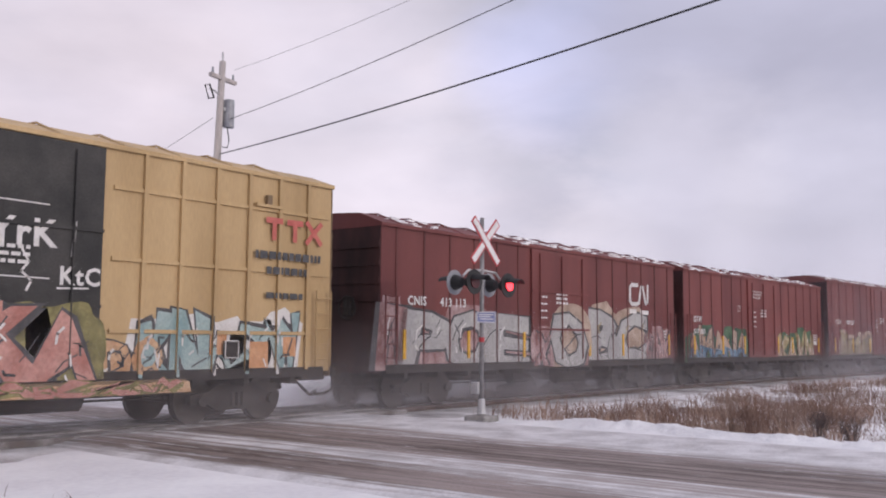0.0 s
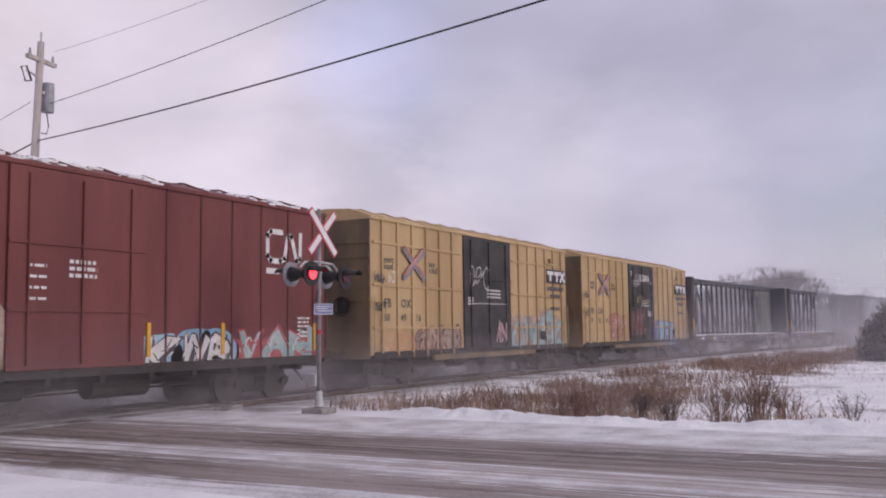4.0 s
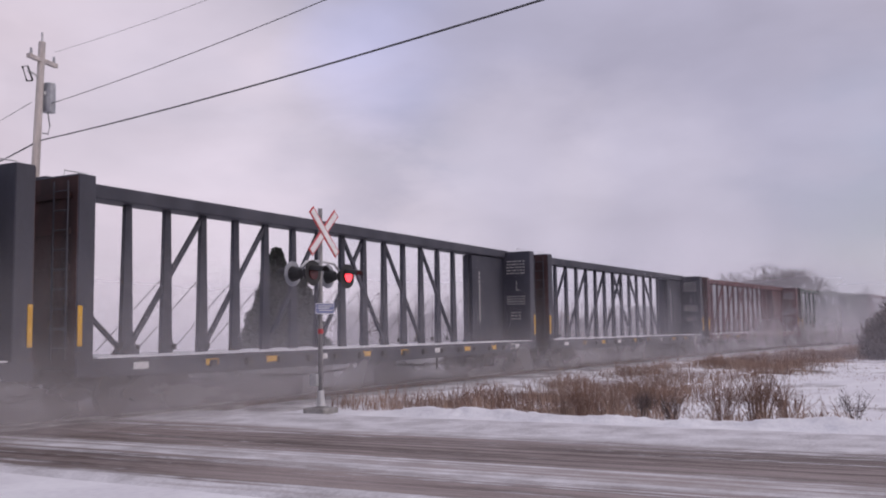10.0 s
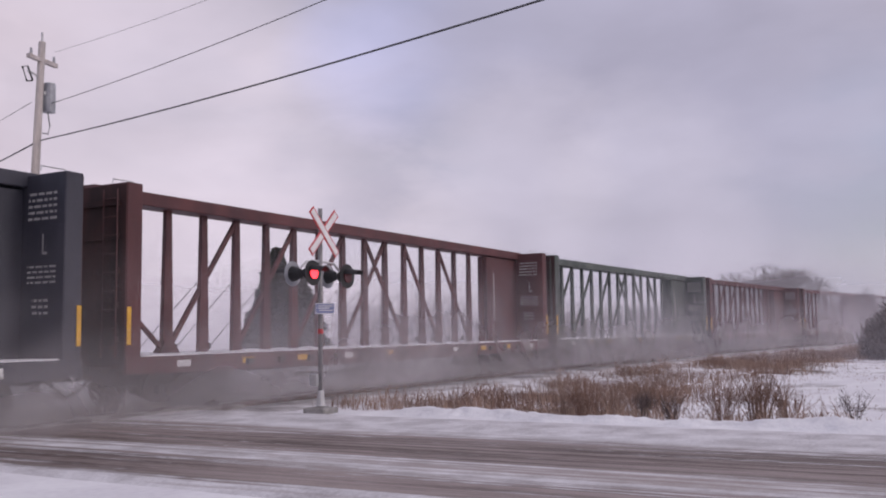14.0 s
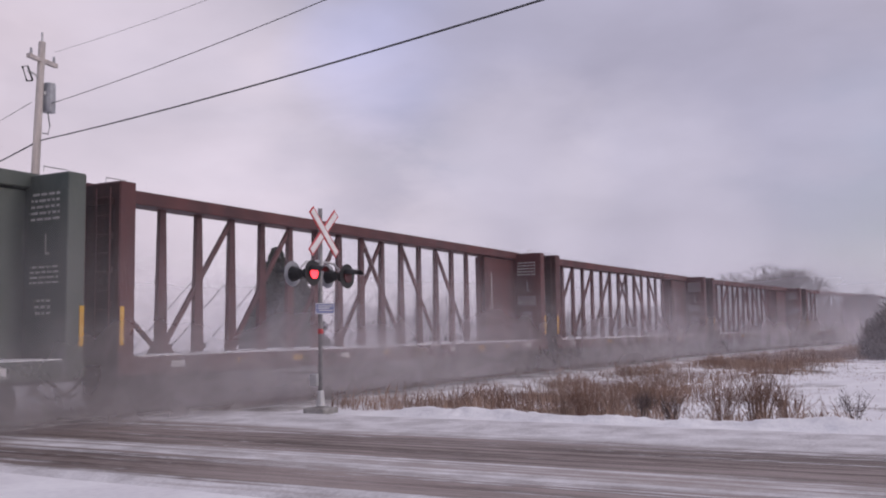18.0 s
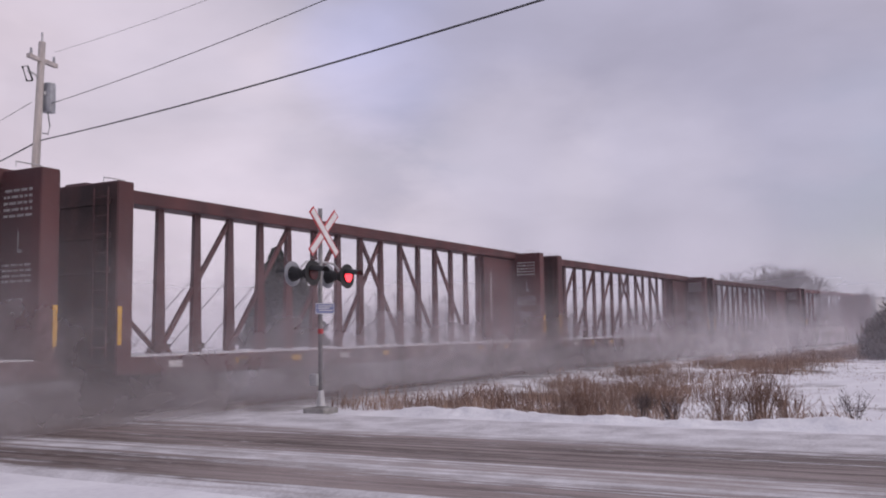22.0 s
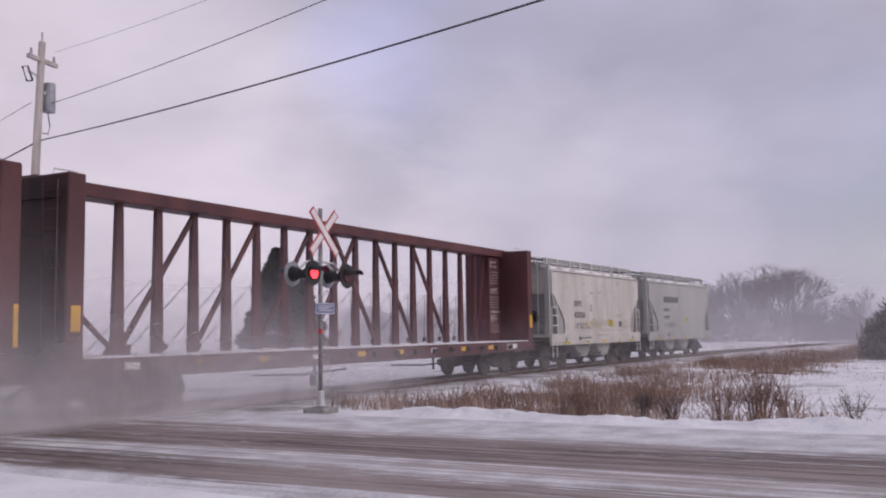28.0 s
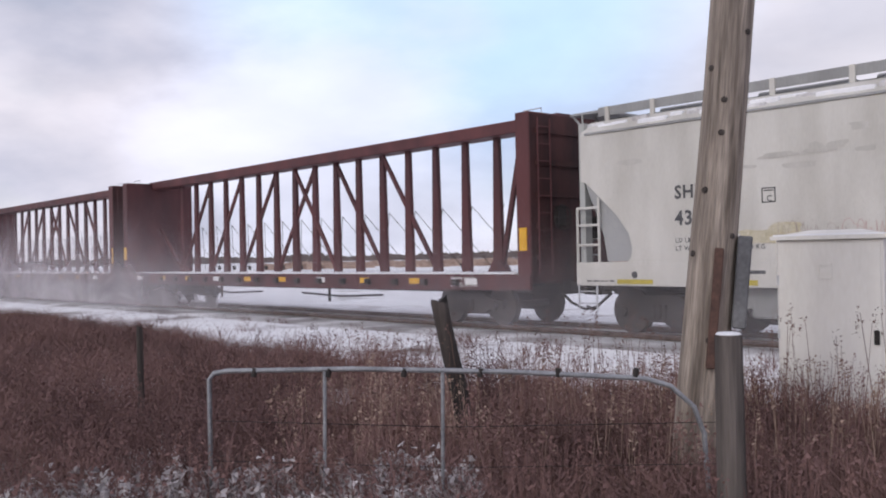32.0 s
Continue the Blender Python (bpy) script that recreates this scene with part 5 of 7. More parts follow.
def graffiti(parent, y, x0, x1, z0, z1, text, fill, rim, halo=None, accent=None, seed=0, ribs=(), rib_depth=0.0, warp=0.10, bold=0.035, wash=None, low=None,
             label="sprayed graffiti letter"):
    """A row of fat sprayed letters with outline, halo and shine over a sprayed ground; posts carry the paint on their faces too."""
    rng = random.Random(seed)
    w = (x1 - x0) / len(text)

    def layer(name, draw, material, depth, under, lab=""):
        bm = new_bm()
        draw(bm, y - depth)
        clipped(bm, (0, 0, z0 - 0.03), (0, 0, -1))
        clipped(bm, (0, 0, z1 + 0.75), (0, 0, 1))
        extra = []
        for rx0, rx1 in ribs:
            if not bm.verts or rx1 < min(v.co.x for v in bm.verts) or rx0 > max(v.co.x for v in bm.verts):
                continue
            c = bm.copy()
            clipped(c, (rx0, 0, 0), (-1, 0, 0))
            clipped(c, (rx1, 0, 0), (1, 0, 0))
            if c.faces:
                bmesh.ops.translate(c, verts=c.verts[:], vec=(0, -rib_depth, 0))
                tmp = bpy.data.meshes.new("tmp")
                c.to_mesh(tmp)
                extra.append(tmp)
            c.free()
        for tmp in extra:
            bm.from_mesh(tmp)
            bpy.data.meshes.remove(tmp)
        return part(name, bm, material, under, lab)

    if wash is not None:
        top = []
        n = max(8, int((x1 - x0) / 0.28))
        for i in range(n + 1):
            q = i / n
            peak = 0.55 * max(0, noise.noise((q * len(text) * 1.7, seed, 0.0))) + 0.12 * rng.random()
            top.append((x0 - 0.15 + (x1 - x0 + 0.3) * q, z0 + (z1 - z0) * (0.72 + 0.75 * peak)))
        layer("sprayed_ground", lambda bm, yy: flat(bm, [(x0 - 0.2, z0 - 0.02)] + top + [(x1 + 0.2, z0 - 0.02)], yy), wash, 0.0025, parent, "patchy sprayed ground colour")
    for i, ch in enumerate(text):
        cx = x0 + (i + 0.5) * w
        h = (z1 - z0) * rng.uniform(0.86, 1.04)
        zb = z0 + (z1 - z0) * rng.uniform(-0.03, 0.05)
        lw, slant, turn = w * rng.uniform(0.84, 1.02), rng.uniform(-0.16, 0.2), rng.uniform(-0.12, 0.12)

        def form(bm, yy, fat, dx=0.0, dz=0.0):
            pts, faces = glyph(ch, fat)
            vs = []
            for u, v in pts:
                px, pz = (u - 0.5) * lw + slant * (v - 0.5) * h, v * h
                px, pz = px - turn * (pz - 0.5 * h), pz + turn * px
                px, pz = cx + px + dx, zb + pz + dz
                vs.append(bm.verts.new((px + warp * noise.noise((px * 2.3, pz * 2.3, seed + 0.5)), yy, pz + 1.5 * warp * noise.noise((px * 2.6, pz * 1.6, seed + 7.5)))))
            for f in faces:
                bm.faces.new([vs[k] for k in f])

        d = 0.0009 * i
        letter = layer("graffiti_letter", lambda bm, yy: form(bm, yy, bold), fill, 0.0085 + d, parent, label)
        layer("letter_rim", lambda bm, yy: form(bm, yy, bold + 0.032), rim, 0.0055 + d, letter)
        layer("letter_shadow", lambda bm, yy: form(bm, yy, bold + 0.02, 0.05, -0.04), rim, 0.0045 + d, letter)
        if low is not None:
            def lower(bm, yy):
                form(bm, yy, bold)
                clipped(bm, (cx, 0, zb + 0.46 * h), (0.12, 0, 1))
            layer("letter_lower", lower, low, 0.0095 + d, letter, "second colour in the lower half")

        def strokes(bm, yy):
            for _ in range(4):
                sx, sz = cx + rng.uniform(-0.5, 0.4) * lw, zb + rng.uniform(0.05, 0.8) * h
                ex, ez = sx + rng.uniform(0.1, 0.45) * lw, sz + rng.uniform(-0.3, 0.4) * h
                ribbon(bm, [(sx, sz), (0.5 * (sx + ex) + rng.uniform(-0.08, 0.08), 0.5 * (sz + ez) + rng.uniform(-0.1, 0.1)), (ex, ez)], rng.uniform(0.018, 0.045), yy)

        layer("letter_stroke", strokes, rim, 0.0125 + d, letter)
        if halo is not None:
            layer("letter_halo", lambda bm, yy: flat(bm, grown(outline(rng, cx, zb + 0.55 * h, w * 1.1, h * 1.12), 0.12), yy), halo, 0.0035, letter)
        if accent is not None:
            hx, hz = cx - 0.22 * lw, zb + 0.72 * h
            def shine(bm, yy):
                ribbon(bm, [(hx, hz - 0.16 * h), (hx + 0.02 * w, hz), (hx + 0.12 * w, hz + 0.10 * h)], 0.045, yy)
                for _ in range(2):
                    sx, sz = cx + rng.uniform(-0.5, 0.5) * lw, zb + rng.uniform(0.0, 0.9) * h
                    ribbon(bm, [(sx, sz), (sx + rng.uniform(-0.12, 0.12), sz + rng.uniform(-0.25, 0.25))], 0.035, yy)
            layer("letter_shine", shine, accent, 0.0135 + d, letter)


def tag(parent, y, x, z, w, h, material, seed, n=10, stroke=0.05):
    """A quick handwritten scrawl: looping and angular strokes in one unbroken line."""
    rng = random.Random(seed)
    bm = new_bm()
    px, line = x, []
    while px < x + w:
        lw = h * rng.uniform(0.35, 0.65)
        if rng.random() < 0.5:
            a0, turn = rng.uniform(0, 6.3), rng.choice((-1, 1)) * rng.uniform(3.2, 6.0)
            r = rng.uniform(0.35, 0.5)
            line += [(px + lw * (0.5 + r * math.cos(a0 + turn * q / 10)), z + h * (0.5 + r * math.sin(a0 + turn * q / 10)) + 0.05 * h * q / 10) for q in range(11)]
        else:
            line += [(px + lw * rng.uniform(0, 0.2), z + h * rng.uniform(0.7, 1.0)), (px + lw * rng.uniform(0, 0.4), z + h * rng.uniform(0, 0.2)),
                     (px + lw * rng.uniform(0.4, 0.7), z + h * rng.uniform(0.5, 0.9)), (px + lw, z + h * rng.uniform(0, 0.4))][:rng.choice((2, 3, 4))]
        px += lw * rng.uniform(0.8, 1.1)
    for k, seg in enumerate(zip(line, line[1:])):
        ribbon(bm, seg, stroke, y - 0.0003 * (k % 5))
    return part("tag", bm, material, parent, "thin hand-sprayed scrawl")


def boxcar(name, label, paint, length, z0, z1, roof, style, door_paint, mark):
    """style 'rib' has outside posts and belts, 'plate' has flat sheets with seams and roof ribs."""
    car = thing(name, label, "boxcar", "cars of the freight train")
    hl, hy = length / 2, 1.50
    part("body", box(new_bm(), -hl, hl, -hy, hy, z0, z1), paint, car, bevel=0.02)
    bm = new_bm()
    prof = [(-hy - 0.05, z1 - 0.06), (-hy - 0.05, z1 + 0.02), (-hy * 0.55, roof - 0.05), (0, roof), (hy * 0.55, roof - 0.05), (hy + 0.05, z1 + 0.02), (hy + 0.05, z1 - 0.06)]
    a, b = ([bm.verts.new((x, y, z)) for y, z in prof] for x in (-hl - 0.03, hl + 0.03))
    for i in range(len(prof) - 1):
        bm.faces.new((a[i], a[i + 1], b[i + 1], b[i]))
    bm.faces.new(a[::-1])
    bm.faces.new(b)
    rf = part("roof", bm, paint, car, "snow-streaked corrugated roof")
    for i in range(int(length / 1.2)):
        x = -hl + 0.7 + i * 1.2
        part("roof_rib", rod(new_bm(), [(x, -hy - 0.02, z1 + 0.03), (x, -hy * 0.5, roof - 0.0), (x, 0, roof + 0.05)], 0.022, 4), paint, rf)
    if style == "plate":
        # crumbled snow caught along the eave
        rs, lumps = random.Random(int(length * 10) + mark), new_bm()
        for k in range(130):
            x, q = rs.uniform(-hl + 0.2, hl - 0.2), rs.uniform(0.0, 0.45)
            if noise.noise((x * 0.5, mark, 3.0)) < -0.15:
                continue
            y, z = -hy * (1 - 0.45 * q / 0.45), z1 + 0.02 + (roof - 0.07 - z1) * q / 0.45
            w, d = rs.uniform(0.04, 0.20), rs.uniform(0.03, 0.09)
            box(lumps, x - w, x + w, y - d, y + d, z - 0.03, z + rs.uniform(0.012, 0.04))
        tagged(part("roof_snow", lumps, SNOW, rf, "crumbled snow along the eave"), kind="stuff")
    bm = box(new_bm(), -hl + 0.3, hl - 0.3, -0.35, 0.35, z0 - 0.42, z0 + 0.05)
    for k in range(12):
        xk = -hl + 1.0 + k * (length - 2.0) / 11
        box(bm, xk - 0.06, xk + 0.06, -hy + 0.05, hy - 0.05, z0 - 0.24, z0 + 0.02)
    box(bm, -hl + 0.2, hl - 0.2, -hy - 0.03, -hy + 0.06, z0 - 0.10, z0 + 0.10)
    box(bm, -hl + 0.2, hl - 0.2, hy - 0.06, hy + 0.03, z0 - 0.10, z0 + 0.10)
    part("underframe", bm, STEEL_DARK, car)
    if style == "rib":
        part("door_sill", box(new_bm(), -4.0, 4.0, -hy - 0.09, -hy + 0.02, z0 - 0.24, z0 - 0.06), DARK_YELLOW, car, "grimy door sill", bevel=0.01)
    dw = (2.2 if mark == 0 else 1.86) if style == "rib" else 1.6
    first, gap = (0.83, 0.80) if mark == 0 else (0.80, 0.86)
    ribs = []
    rd = 0.06 if style == "rib" else 0.018
    for s in (-1, 1):
        n = 6 if style == "rib" else 6
        span = hl - dw - 0.15
        for i in range(n):
            x = s * (dw + first + gap * i) if style == "rib" else s * (dw + 0.12 + span * (i + 0.5) / n)
            if abs(x) > hl - 0.1:
                continue
            hw = 0.042 if style == "rib" else 0.026
            ribs.append((x - hw, x + hw))
            part("side_post", box(new_bm(), x - hw, x + hw, -hy - rd, -hy, z0 + 0.05, z1 - 0.05), paint if style == "rib" else SEAM, car)
        if style == "rib":
            for zz in (4.26, 3.02, 1.77):
                xa, xb = sorted((s * (dw + 0.2), s * (hl - 0.12)))
                part("side_belt", box(new_bm(), xa, xb, -hy - rd * 0.7, -hy, zz - 0.035, zz + 0.035), paint, car)
    door = part("door", box(new_bm(), -dw, dw, -hy - 0.06, -hy, z0 + 0.06, z1 - 0.08), door_paint, car, "black plug door" if style == "rib" else "sliding door", bevel=0.01)
    for k in (-0.5, 0.0, 0.5):
        part("door_bar", rod(new_bm(), [(dw * k * 1.5, -hy - 0.085, z0 + 0.15), (dw * k * 1.5, -hy - 0.085, z1 - 0.2)], 0.022, 6), door_paint, door)
    for k in (0.30, 0.62):
        zz = z0 + k * (z1 - z0)
        part("door_rail", box(new_bm(), -dw, dw, -hy - 0.09, -hy - 0.06, zz - 0.03, zz + 0.03), door_paint, door)
    for zz in [z0 + 0.3 + i * 0.42 for i in range(int((z1 - z0 - 0.3) / 0.42))]:
        for s in (-1, 1):
            xa, xb = sorted((s * hl, s * (hl + 0.05)))
            part("end_corrugation", box(new_bm(), xa, xb, -hy + 0.02, hy - 0.02, zz, zz + 0.16), DARK_YELLOW if style == "rib" else DARK_RED, car)
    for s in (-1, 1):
        part("end_sheet", box(new_bm(), min(s * hl, s * (hl + 0.02)), max(s * hl, s * (hl + 0.02)), -hy, hy, z0 - 0.1, z1), DARK_YELLOW if style == "rib" else DARK_RED, car, "end wall darker than the sides")
    ladder(car, -hl + 0.08, -hl + 0.5, -hy - 0.10, z0 + 0.1, z0 + 1.7, 5, paint)
    ladder(car, hl - 0.5, hl - 0.08, -hy - 0.10, z0 + 0.1, z0 + 1.7, 5, paint)
    for s in (-1, 1):
        truck(car, s * (hl - 2.15))
        coupler(car, s * hl, s)
    brake_wheel(car, -hl - 0.16, -0.6, 2.4, STEEL_DARK)
    part("brake_cylinder", rod(new_bm(), [(-1.6, -0.75, z0 - 0.35), (-0.7, -0.75, z0 - 0.35)], 0.18, 10), STEEL_DARK, car)
    part("air_reservoir", rod(new_bm(), [(0.8, -0.8, z0 - 0.38), (2.3, -0.8, z0 - 0.38)], 0.22, 10), STEEL_DARK, car)
    part("brake_rod", rod(new_bm(), [(-hl + 3.6, -0.6, z0 - 0.45), (hl - 3.6, -0.6, z0 - 0.45)], 0.025, 5), STEEL_DARK, car)
    for s in (-1, 1):
        part("corner_step", box(new_bm(), s * (hl - 0.3) - 0.18, s * (hl - 0.3) + 0.18, -hy - 0.02, -hy + 0.06, z0 - 0.50, z0 - 0.46), STEEL_DARK, car)
    return car, ribs, rd, hy


def cargo_box_red(s, mark, seed, length):
    car, ribs, rd, hy = boxcar("boxcar", "weathered oxide-red boxcar with sprayed graffiti along its lower side", CAR_RED, length, 0.98, 4.78 if mark == 2 else 4.36, 5.08 if mark == 2 else 4.70, "plate", CAR_RED, mark)
    y = -hy - 0.006
    hl = length / 2
    rng = random.Random(seed)
    if mark == 0:
        graffiti(car, -hy, -hl + 0.75, -1.85, 0.94, 2.40, "POE", G_GREY, G_DARK, G_WASH, G_PALE, 31, wash=G_WASH, bold=0.055, warp=0.07)
        graffiti(car, -hy, -hl + 0.05, -hl + 0.7, 0.98, 2.5, "I", G_WASH, G_DARK, G_WASH, G_PALE, 30)
        graffiti(car, -hy - 0.062, -1.5, -0.6, 0.98, 2.0, "X", G_WASH, G_DARK, G_WASH, G_PINK, 32, warp=0.2)
        graffiti(car, -hy - 0.062, -0.55, 1.35, 0.94, 2.35, "O", G_GREY, G_DARK, G_TAN, G_PALE, 39, bold=0.05, wash=G_WASH)
        graffiti(car, -hy, 1.65, hl - 2.4, 0.94, 2.45, "BC", G_GREY, G_DARK, G_TAN, G_YELLOWISH, 33, wash=G_WASH, bold=0.055)
        graffiti(car, -hy, hl - 2.4, hl - 0.4, 0.98, 1.95, "WNK", G_WASH, G_DARK, G_WASH, G_PINK, 34, wash=G_WASH, warp=0.2)
        words("CNIS", 0.30, INK_WHITE, car, -hl + 0.95, y - 0.02, 2.5)
        words("413 113", 0.30, INK_WHITE, car, -hl + 2.2, y - 0.02, 2.5)
        logo_x, logo_z, logo_h = hl - 3.45, 2.92, 0.64
    elif mark == 1:
        graffiti(car, -hy, -hl + 0.25, -1.75, 0.92, 2.05, "AMANA", G_TAN, G_DARK, G_GREEN, G_ORANGE, 35, warp=0.2, wash=G_GREEN, low=G_STEELBLUE)
        graffiti(car, -hy, 1.95, hl - 1.35, 0.94, 2.0, "KAVN", G_YELLOWISH, G_OLIVE, G_GREEN, G_PALE, 36, warp=0.22, wash=G_TAN, low=G_TAN)
        words("GTW", 0.30, INK_WHITE, car, -hl + 0.78, y - 0.012, 2.42)
        words("517 803", 0.27, INK_WHITE, car, -hl + 0.8, y - 0.02, 1.97)
        words("OPEN AND LOCK\nDOORS BEFORE\nMOVING CAR", 0.12, INK_WHITE, car, -1.15, -hy - 0.07, 3.75)
        part("print_frame", square_frame(-2.58, 2.92, 0.24, y - 0.003), INK_WHITE, car)
        logo_x = None
    else:
        graffiti(car, -hy, -hl + 1.6, -1.7, 0.95, 2.05, "XENA", G_YELLOWISH, G_DARK, G_TAN, G_PALE, 37, warp=0.22, wash=G_YELLOWISH)
        graffiti(car, -hy, 1.7, 4.4, 0.95, 1.6, "KWR", G_PALE, G_DARK, G_BLUE, G_PALE, 38, warp=0.22, wash=G_BLUE)
        graffiti(car, -hy, 4.5, hl - 0.6, 0.95, 1.7, "VAN", G_TEAL, G_RED, None, G_PALE, 29, warp=0.22, wash=G_RED)
        words("CNA", 0.34, INK_WHITE, car, -hl + 1.0, y, 2.62)
        words("409 202", 0.34, INK_WHITE, car, -hl + 2.5, y, 2.62)
        logo_x, logo_z, logo_h = hl - 2.4, 3.42, 0.72
    if logo_x is not None:
        # the railway's mark: a bent white band
        bm = new_bm()
        h, w = logo_h, 0.11
        ribbon(bm, [(logo_x + 0.55, logo_z + h), (logo_x + 0.12, logo_z + h), (logo_x, logo_z + h * 0.85), (logo_x, logo_z + 0.15 * h), (logo_x + 0.12, logo_z), (logo_x + 0.5, logo_z),
                    (logo_x + 0.66, logo_z + 0.1 * h), (logo_x + 0.80, logo_z + h * 0.9), (logo_x + 0.95, logo_z + h * 0.9), (logo_x + 1.15, logo_z + 0.05 * h), (logo_x + 1.3, logo_z + 0.1), (logo_x + 1.32, logo_z + h)], w * 1.2, y - 0.004)
        part("railway_mark", bm, INK_WHITE, car, "bent white band mark")
        bars("web_line", car, INK_WHITE, [(logo_x - 0.05, logo_x + 0.45, logo_z - 0.32, logo_z - 0.18), (logo_x + 0.75, logo_x + 1.35, logo_z - 0.34, logo_z - 0.2)], y - 0.003)
    bars("small_print", car, INK_WHITE, lines_of(rng, -0.3, 0.35, 3.0, 0.07, 3, 0.13) + lines_of(rng, -1.2, -0.8, 2.9, 0.05, 4, 0.20), -hy - 0.066)
    bars("small_print", car, INK_WHITE, lines_of(rng, hl - 1.2, hl - 0.7, 2.0, 0.05, 5, 0.1) + [(hl - 1.1, hl - 0.8, 1.55, 1.75)], y - 0.003)
    for x in (-hl + 0.85, -hl + 3.4, -1.95, 1.75, hl - 4.0, hl - 0.5):
        part("reflector", box(new_bm(), x - 0.05, x + 0.05, -hy - 0.035, -hy - 0.001, 1.2, 1.9), AMBER, car, "yellow reflector strip")
    return car


def cargo_box_yellow(s, mark, seed, length):
    car, ribs, rd, hy = boxcar("boxcar", "dirty yellow high boxcar with black plug doors and graffiti", YELLOW, length, 0.98, 4.98, 5.30, "rib", DOOR_BLACK, mark)
    hl = length / 2
    y = -hy - 0.006
    rng = random.Random(seed)
    # the owner's mark: white blocks on a black plate
    mx, mz = hl - 2.28, 3.62
    if mark == 0:
        ox, k = hl - 1.92, 0.60
        for x0, x1, z0, z1 in ((0, 0.75, 0.42, 0.62), (0.28, 0.47, -0.15, 0.42), (0.95, 1.7, 0.42, 0.62), (1.23, 1.42, -0.15, 0.42)):
            bars("owner_mark", car, PINK_FADED, [(ox + k * x0, ox + k * x1, mz + 0.12 + k * z0, mz + 0.12 + k * z1)], -hy - rd - 0.005, "faded red block mark")
        for p, q, d in (((1.9, -0.10), (2.55, 0.58), 0.005), ((1.9, 0.58), (2.55, -0.10), 0.008)):
            bm = new_bm()
            ribbon(bm, [(ox + k * p[0], mz + 0.12 + k * p[1]), (ox + k * q[0], mz + 0.12 + k * q[1])], 0.18 * k, -hy - rd - d)
            part("owner_mark", bm, PINK_FADED, car)
        graffiti(car, -hy, 2.25, 3.5, 0.98, 1.65, "DO", G_PEACH, G_DARK, None, G_PALE, 42, ribs, rd, wash=G_PEACH)
        graffiti(car, -hy, 2.95, 6.75, 0.98, 1.95, "KNAZW", G_TEAL, G_DARK, G_PALE, G_PALE, 41, ribs, rd, warp=0.26, bold=0.07)
        for x0, x1, z0, z1 in ((4.55, 4.95, 1.35, 1.75), (5.5, 6.0, 1.05, 1.6), (6.4, 6.75, 1.3, 1.7)):
            bars("sprayed_patch", car, G_ORANGE, [(x0, x1, z0, z1)], -hy - 0.016, "orange sprayed patch")
        graffiti(car, -hy - 0.09, -2.9, 2.1, 0.98, 2.0, "AWMKA", G_PINKRED, G_DARK, G_OLIVE, G_PALE, 43, warp=0.26, bold=0.09, wash=G_OLIVE)
        graffiti(car, -hy - 0.092, -4.4, 3.9, 0.70, 0.92, "VMWNXAKZW", G_PINKRED, G_OLIVE, None, None, 44, warp=0.12, wash=G_PEACH)
        words("YrK", 0.62, INK_WHITE, car, 0.25, -hy - 0.072, 3.12, "white hand-sprayed tag")
        part("tag", squiggle([(0.75, 3.1), (0.9, 2.85), (0.78, 2.7), (0.95, 2.55), (0.88, 2.4)], 0.04, -hy - 0.073), INK_WHITE, car, "white sprayed squiggle")
        words("KtC", 0.42, INK_WHITE, car, 1.42, -hy - 0.072, 2.52, "white hand-sprayed tag")
        part("tag", squiggle([(1.4, 2.45), (1.95, 2.47)], 0.03, -hy - 0.073), INK_WHITE, car)
        part("tag", squiggle([(1.68, 3.55), (1.64, 3.0)], 0.05, -hy - 0.073), G_GREY, car)
        part("tag", squiggle([(-0.6, 2.62), (1.25, 2.60)], 0.022, -hy - 0.073), INK_WHITE, car)
        part("tag", squiggle([(-0.2, 3.82), (1.2, 3.80)], 0.022, -hy - 0.073), INK_WHITE, car)
        part("card_frame", square_frame(4.86, 1.28, 0.34, -hy - rd - 0.024), INK_WHITE, car, "white painted frame")
    else:
        part("mark_plate", box(new_bm(), mx, mx + 2.05, -hy - rd - 0.012, -hy - rd - 0.002, mz - 0.05, mz + 0.50), DOOR_BLACK, car, "black plate with white block mark")
        bars("owner_mark", car, INK_WHITE, [(mx + 0.12, mx + 0.75, mz + 0.28, mz + 0.43), (mx + 0.34, mx + 0.52, mz + 0.02, mz + 0.28), (mx + 0.85, mx + 1.42, mz + 0.28, mz + 0.43),
                                            (mx + 1.05, mx + 1.22, mz + 0.02, mz + 0.28)], -hy - rd - 0.016)
        bm = new_bm()
        ribbon(bm, [(mx + 1.5, mz + 0.05), (mx + 1.92, mz + 0.40)], 0.14, -hy - rd - 0.016)
        ribbon(bm, [(mx + 1.5, mz + 0.40), (mx + 1.92, mz + 0.05)], 0.14, -hy - rd - 0.019)
        part("owner_mark", bm, INK_WHITE, car)
        part("brush_cross", cross_mark(-5.17, 3.72, y - rd, 0.0), FADED_BLUE, car, "faded blue crossed brush strokes")
        part("brush_cross", cross_mark(-5.17, 3.72, y - rd - 0.008, 0.09), G_PINKRED, car, "faded red crossed brush strokes")
        for txt, size, x, z in (("next", 0.27, 0.97, 3.70), ("load", 0.27, 0.97, 3.50), ("any", 0.27, 3.62, 3.70), ("road", 0.27, 3.62, 3.50), ("FB", 0.36, 0.98, 2.38), ("OX", 0.36, 1.92, 2.38),
                                ("50", 0.31, 0.97, 1.97), ("49" if mark == 1 else "51", 0.31, 1.9, 1.97), ("16" if mark == 1 else "51", 0.31, 2.78, 1.97)):
            words(txt, size, INK, car, -7.80 + x, y, z)
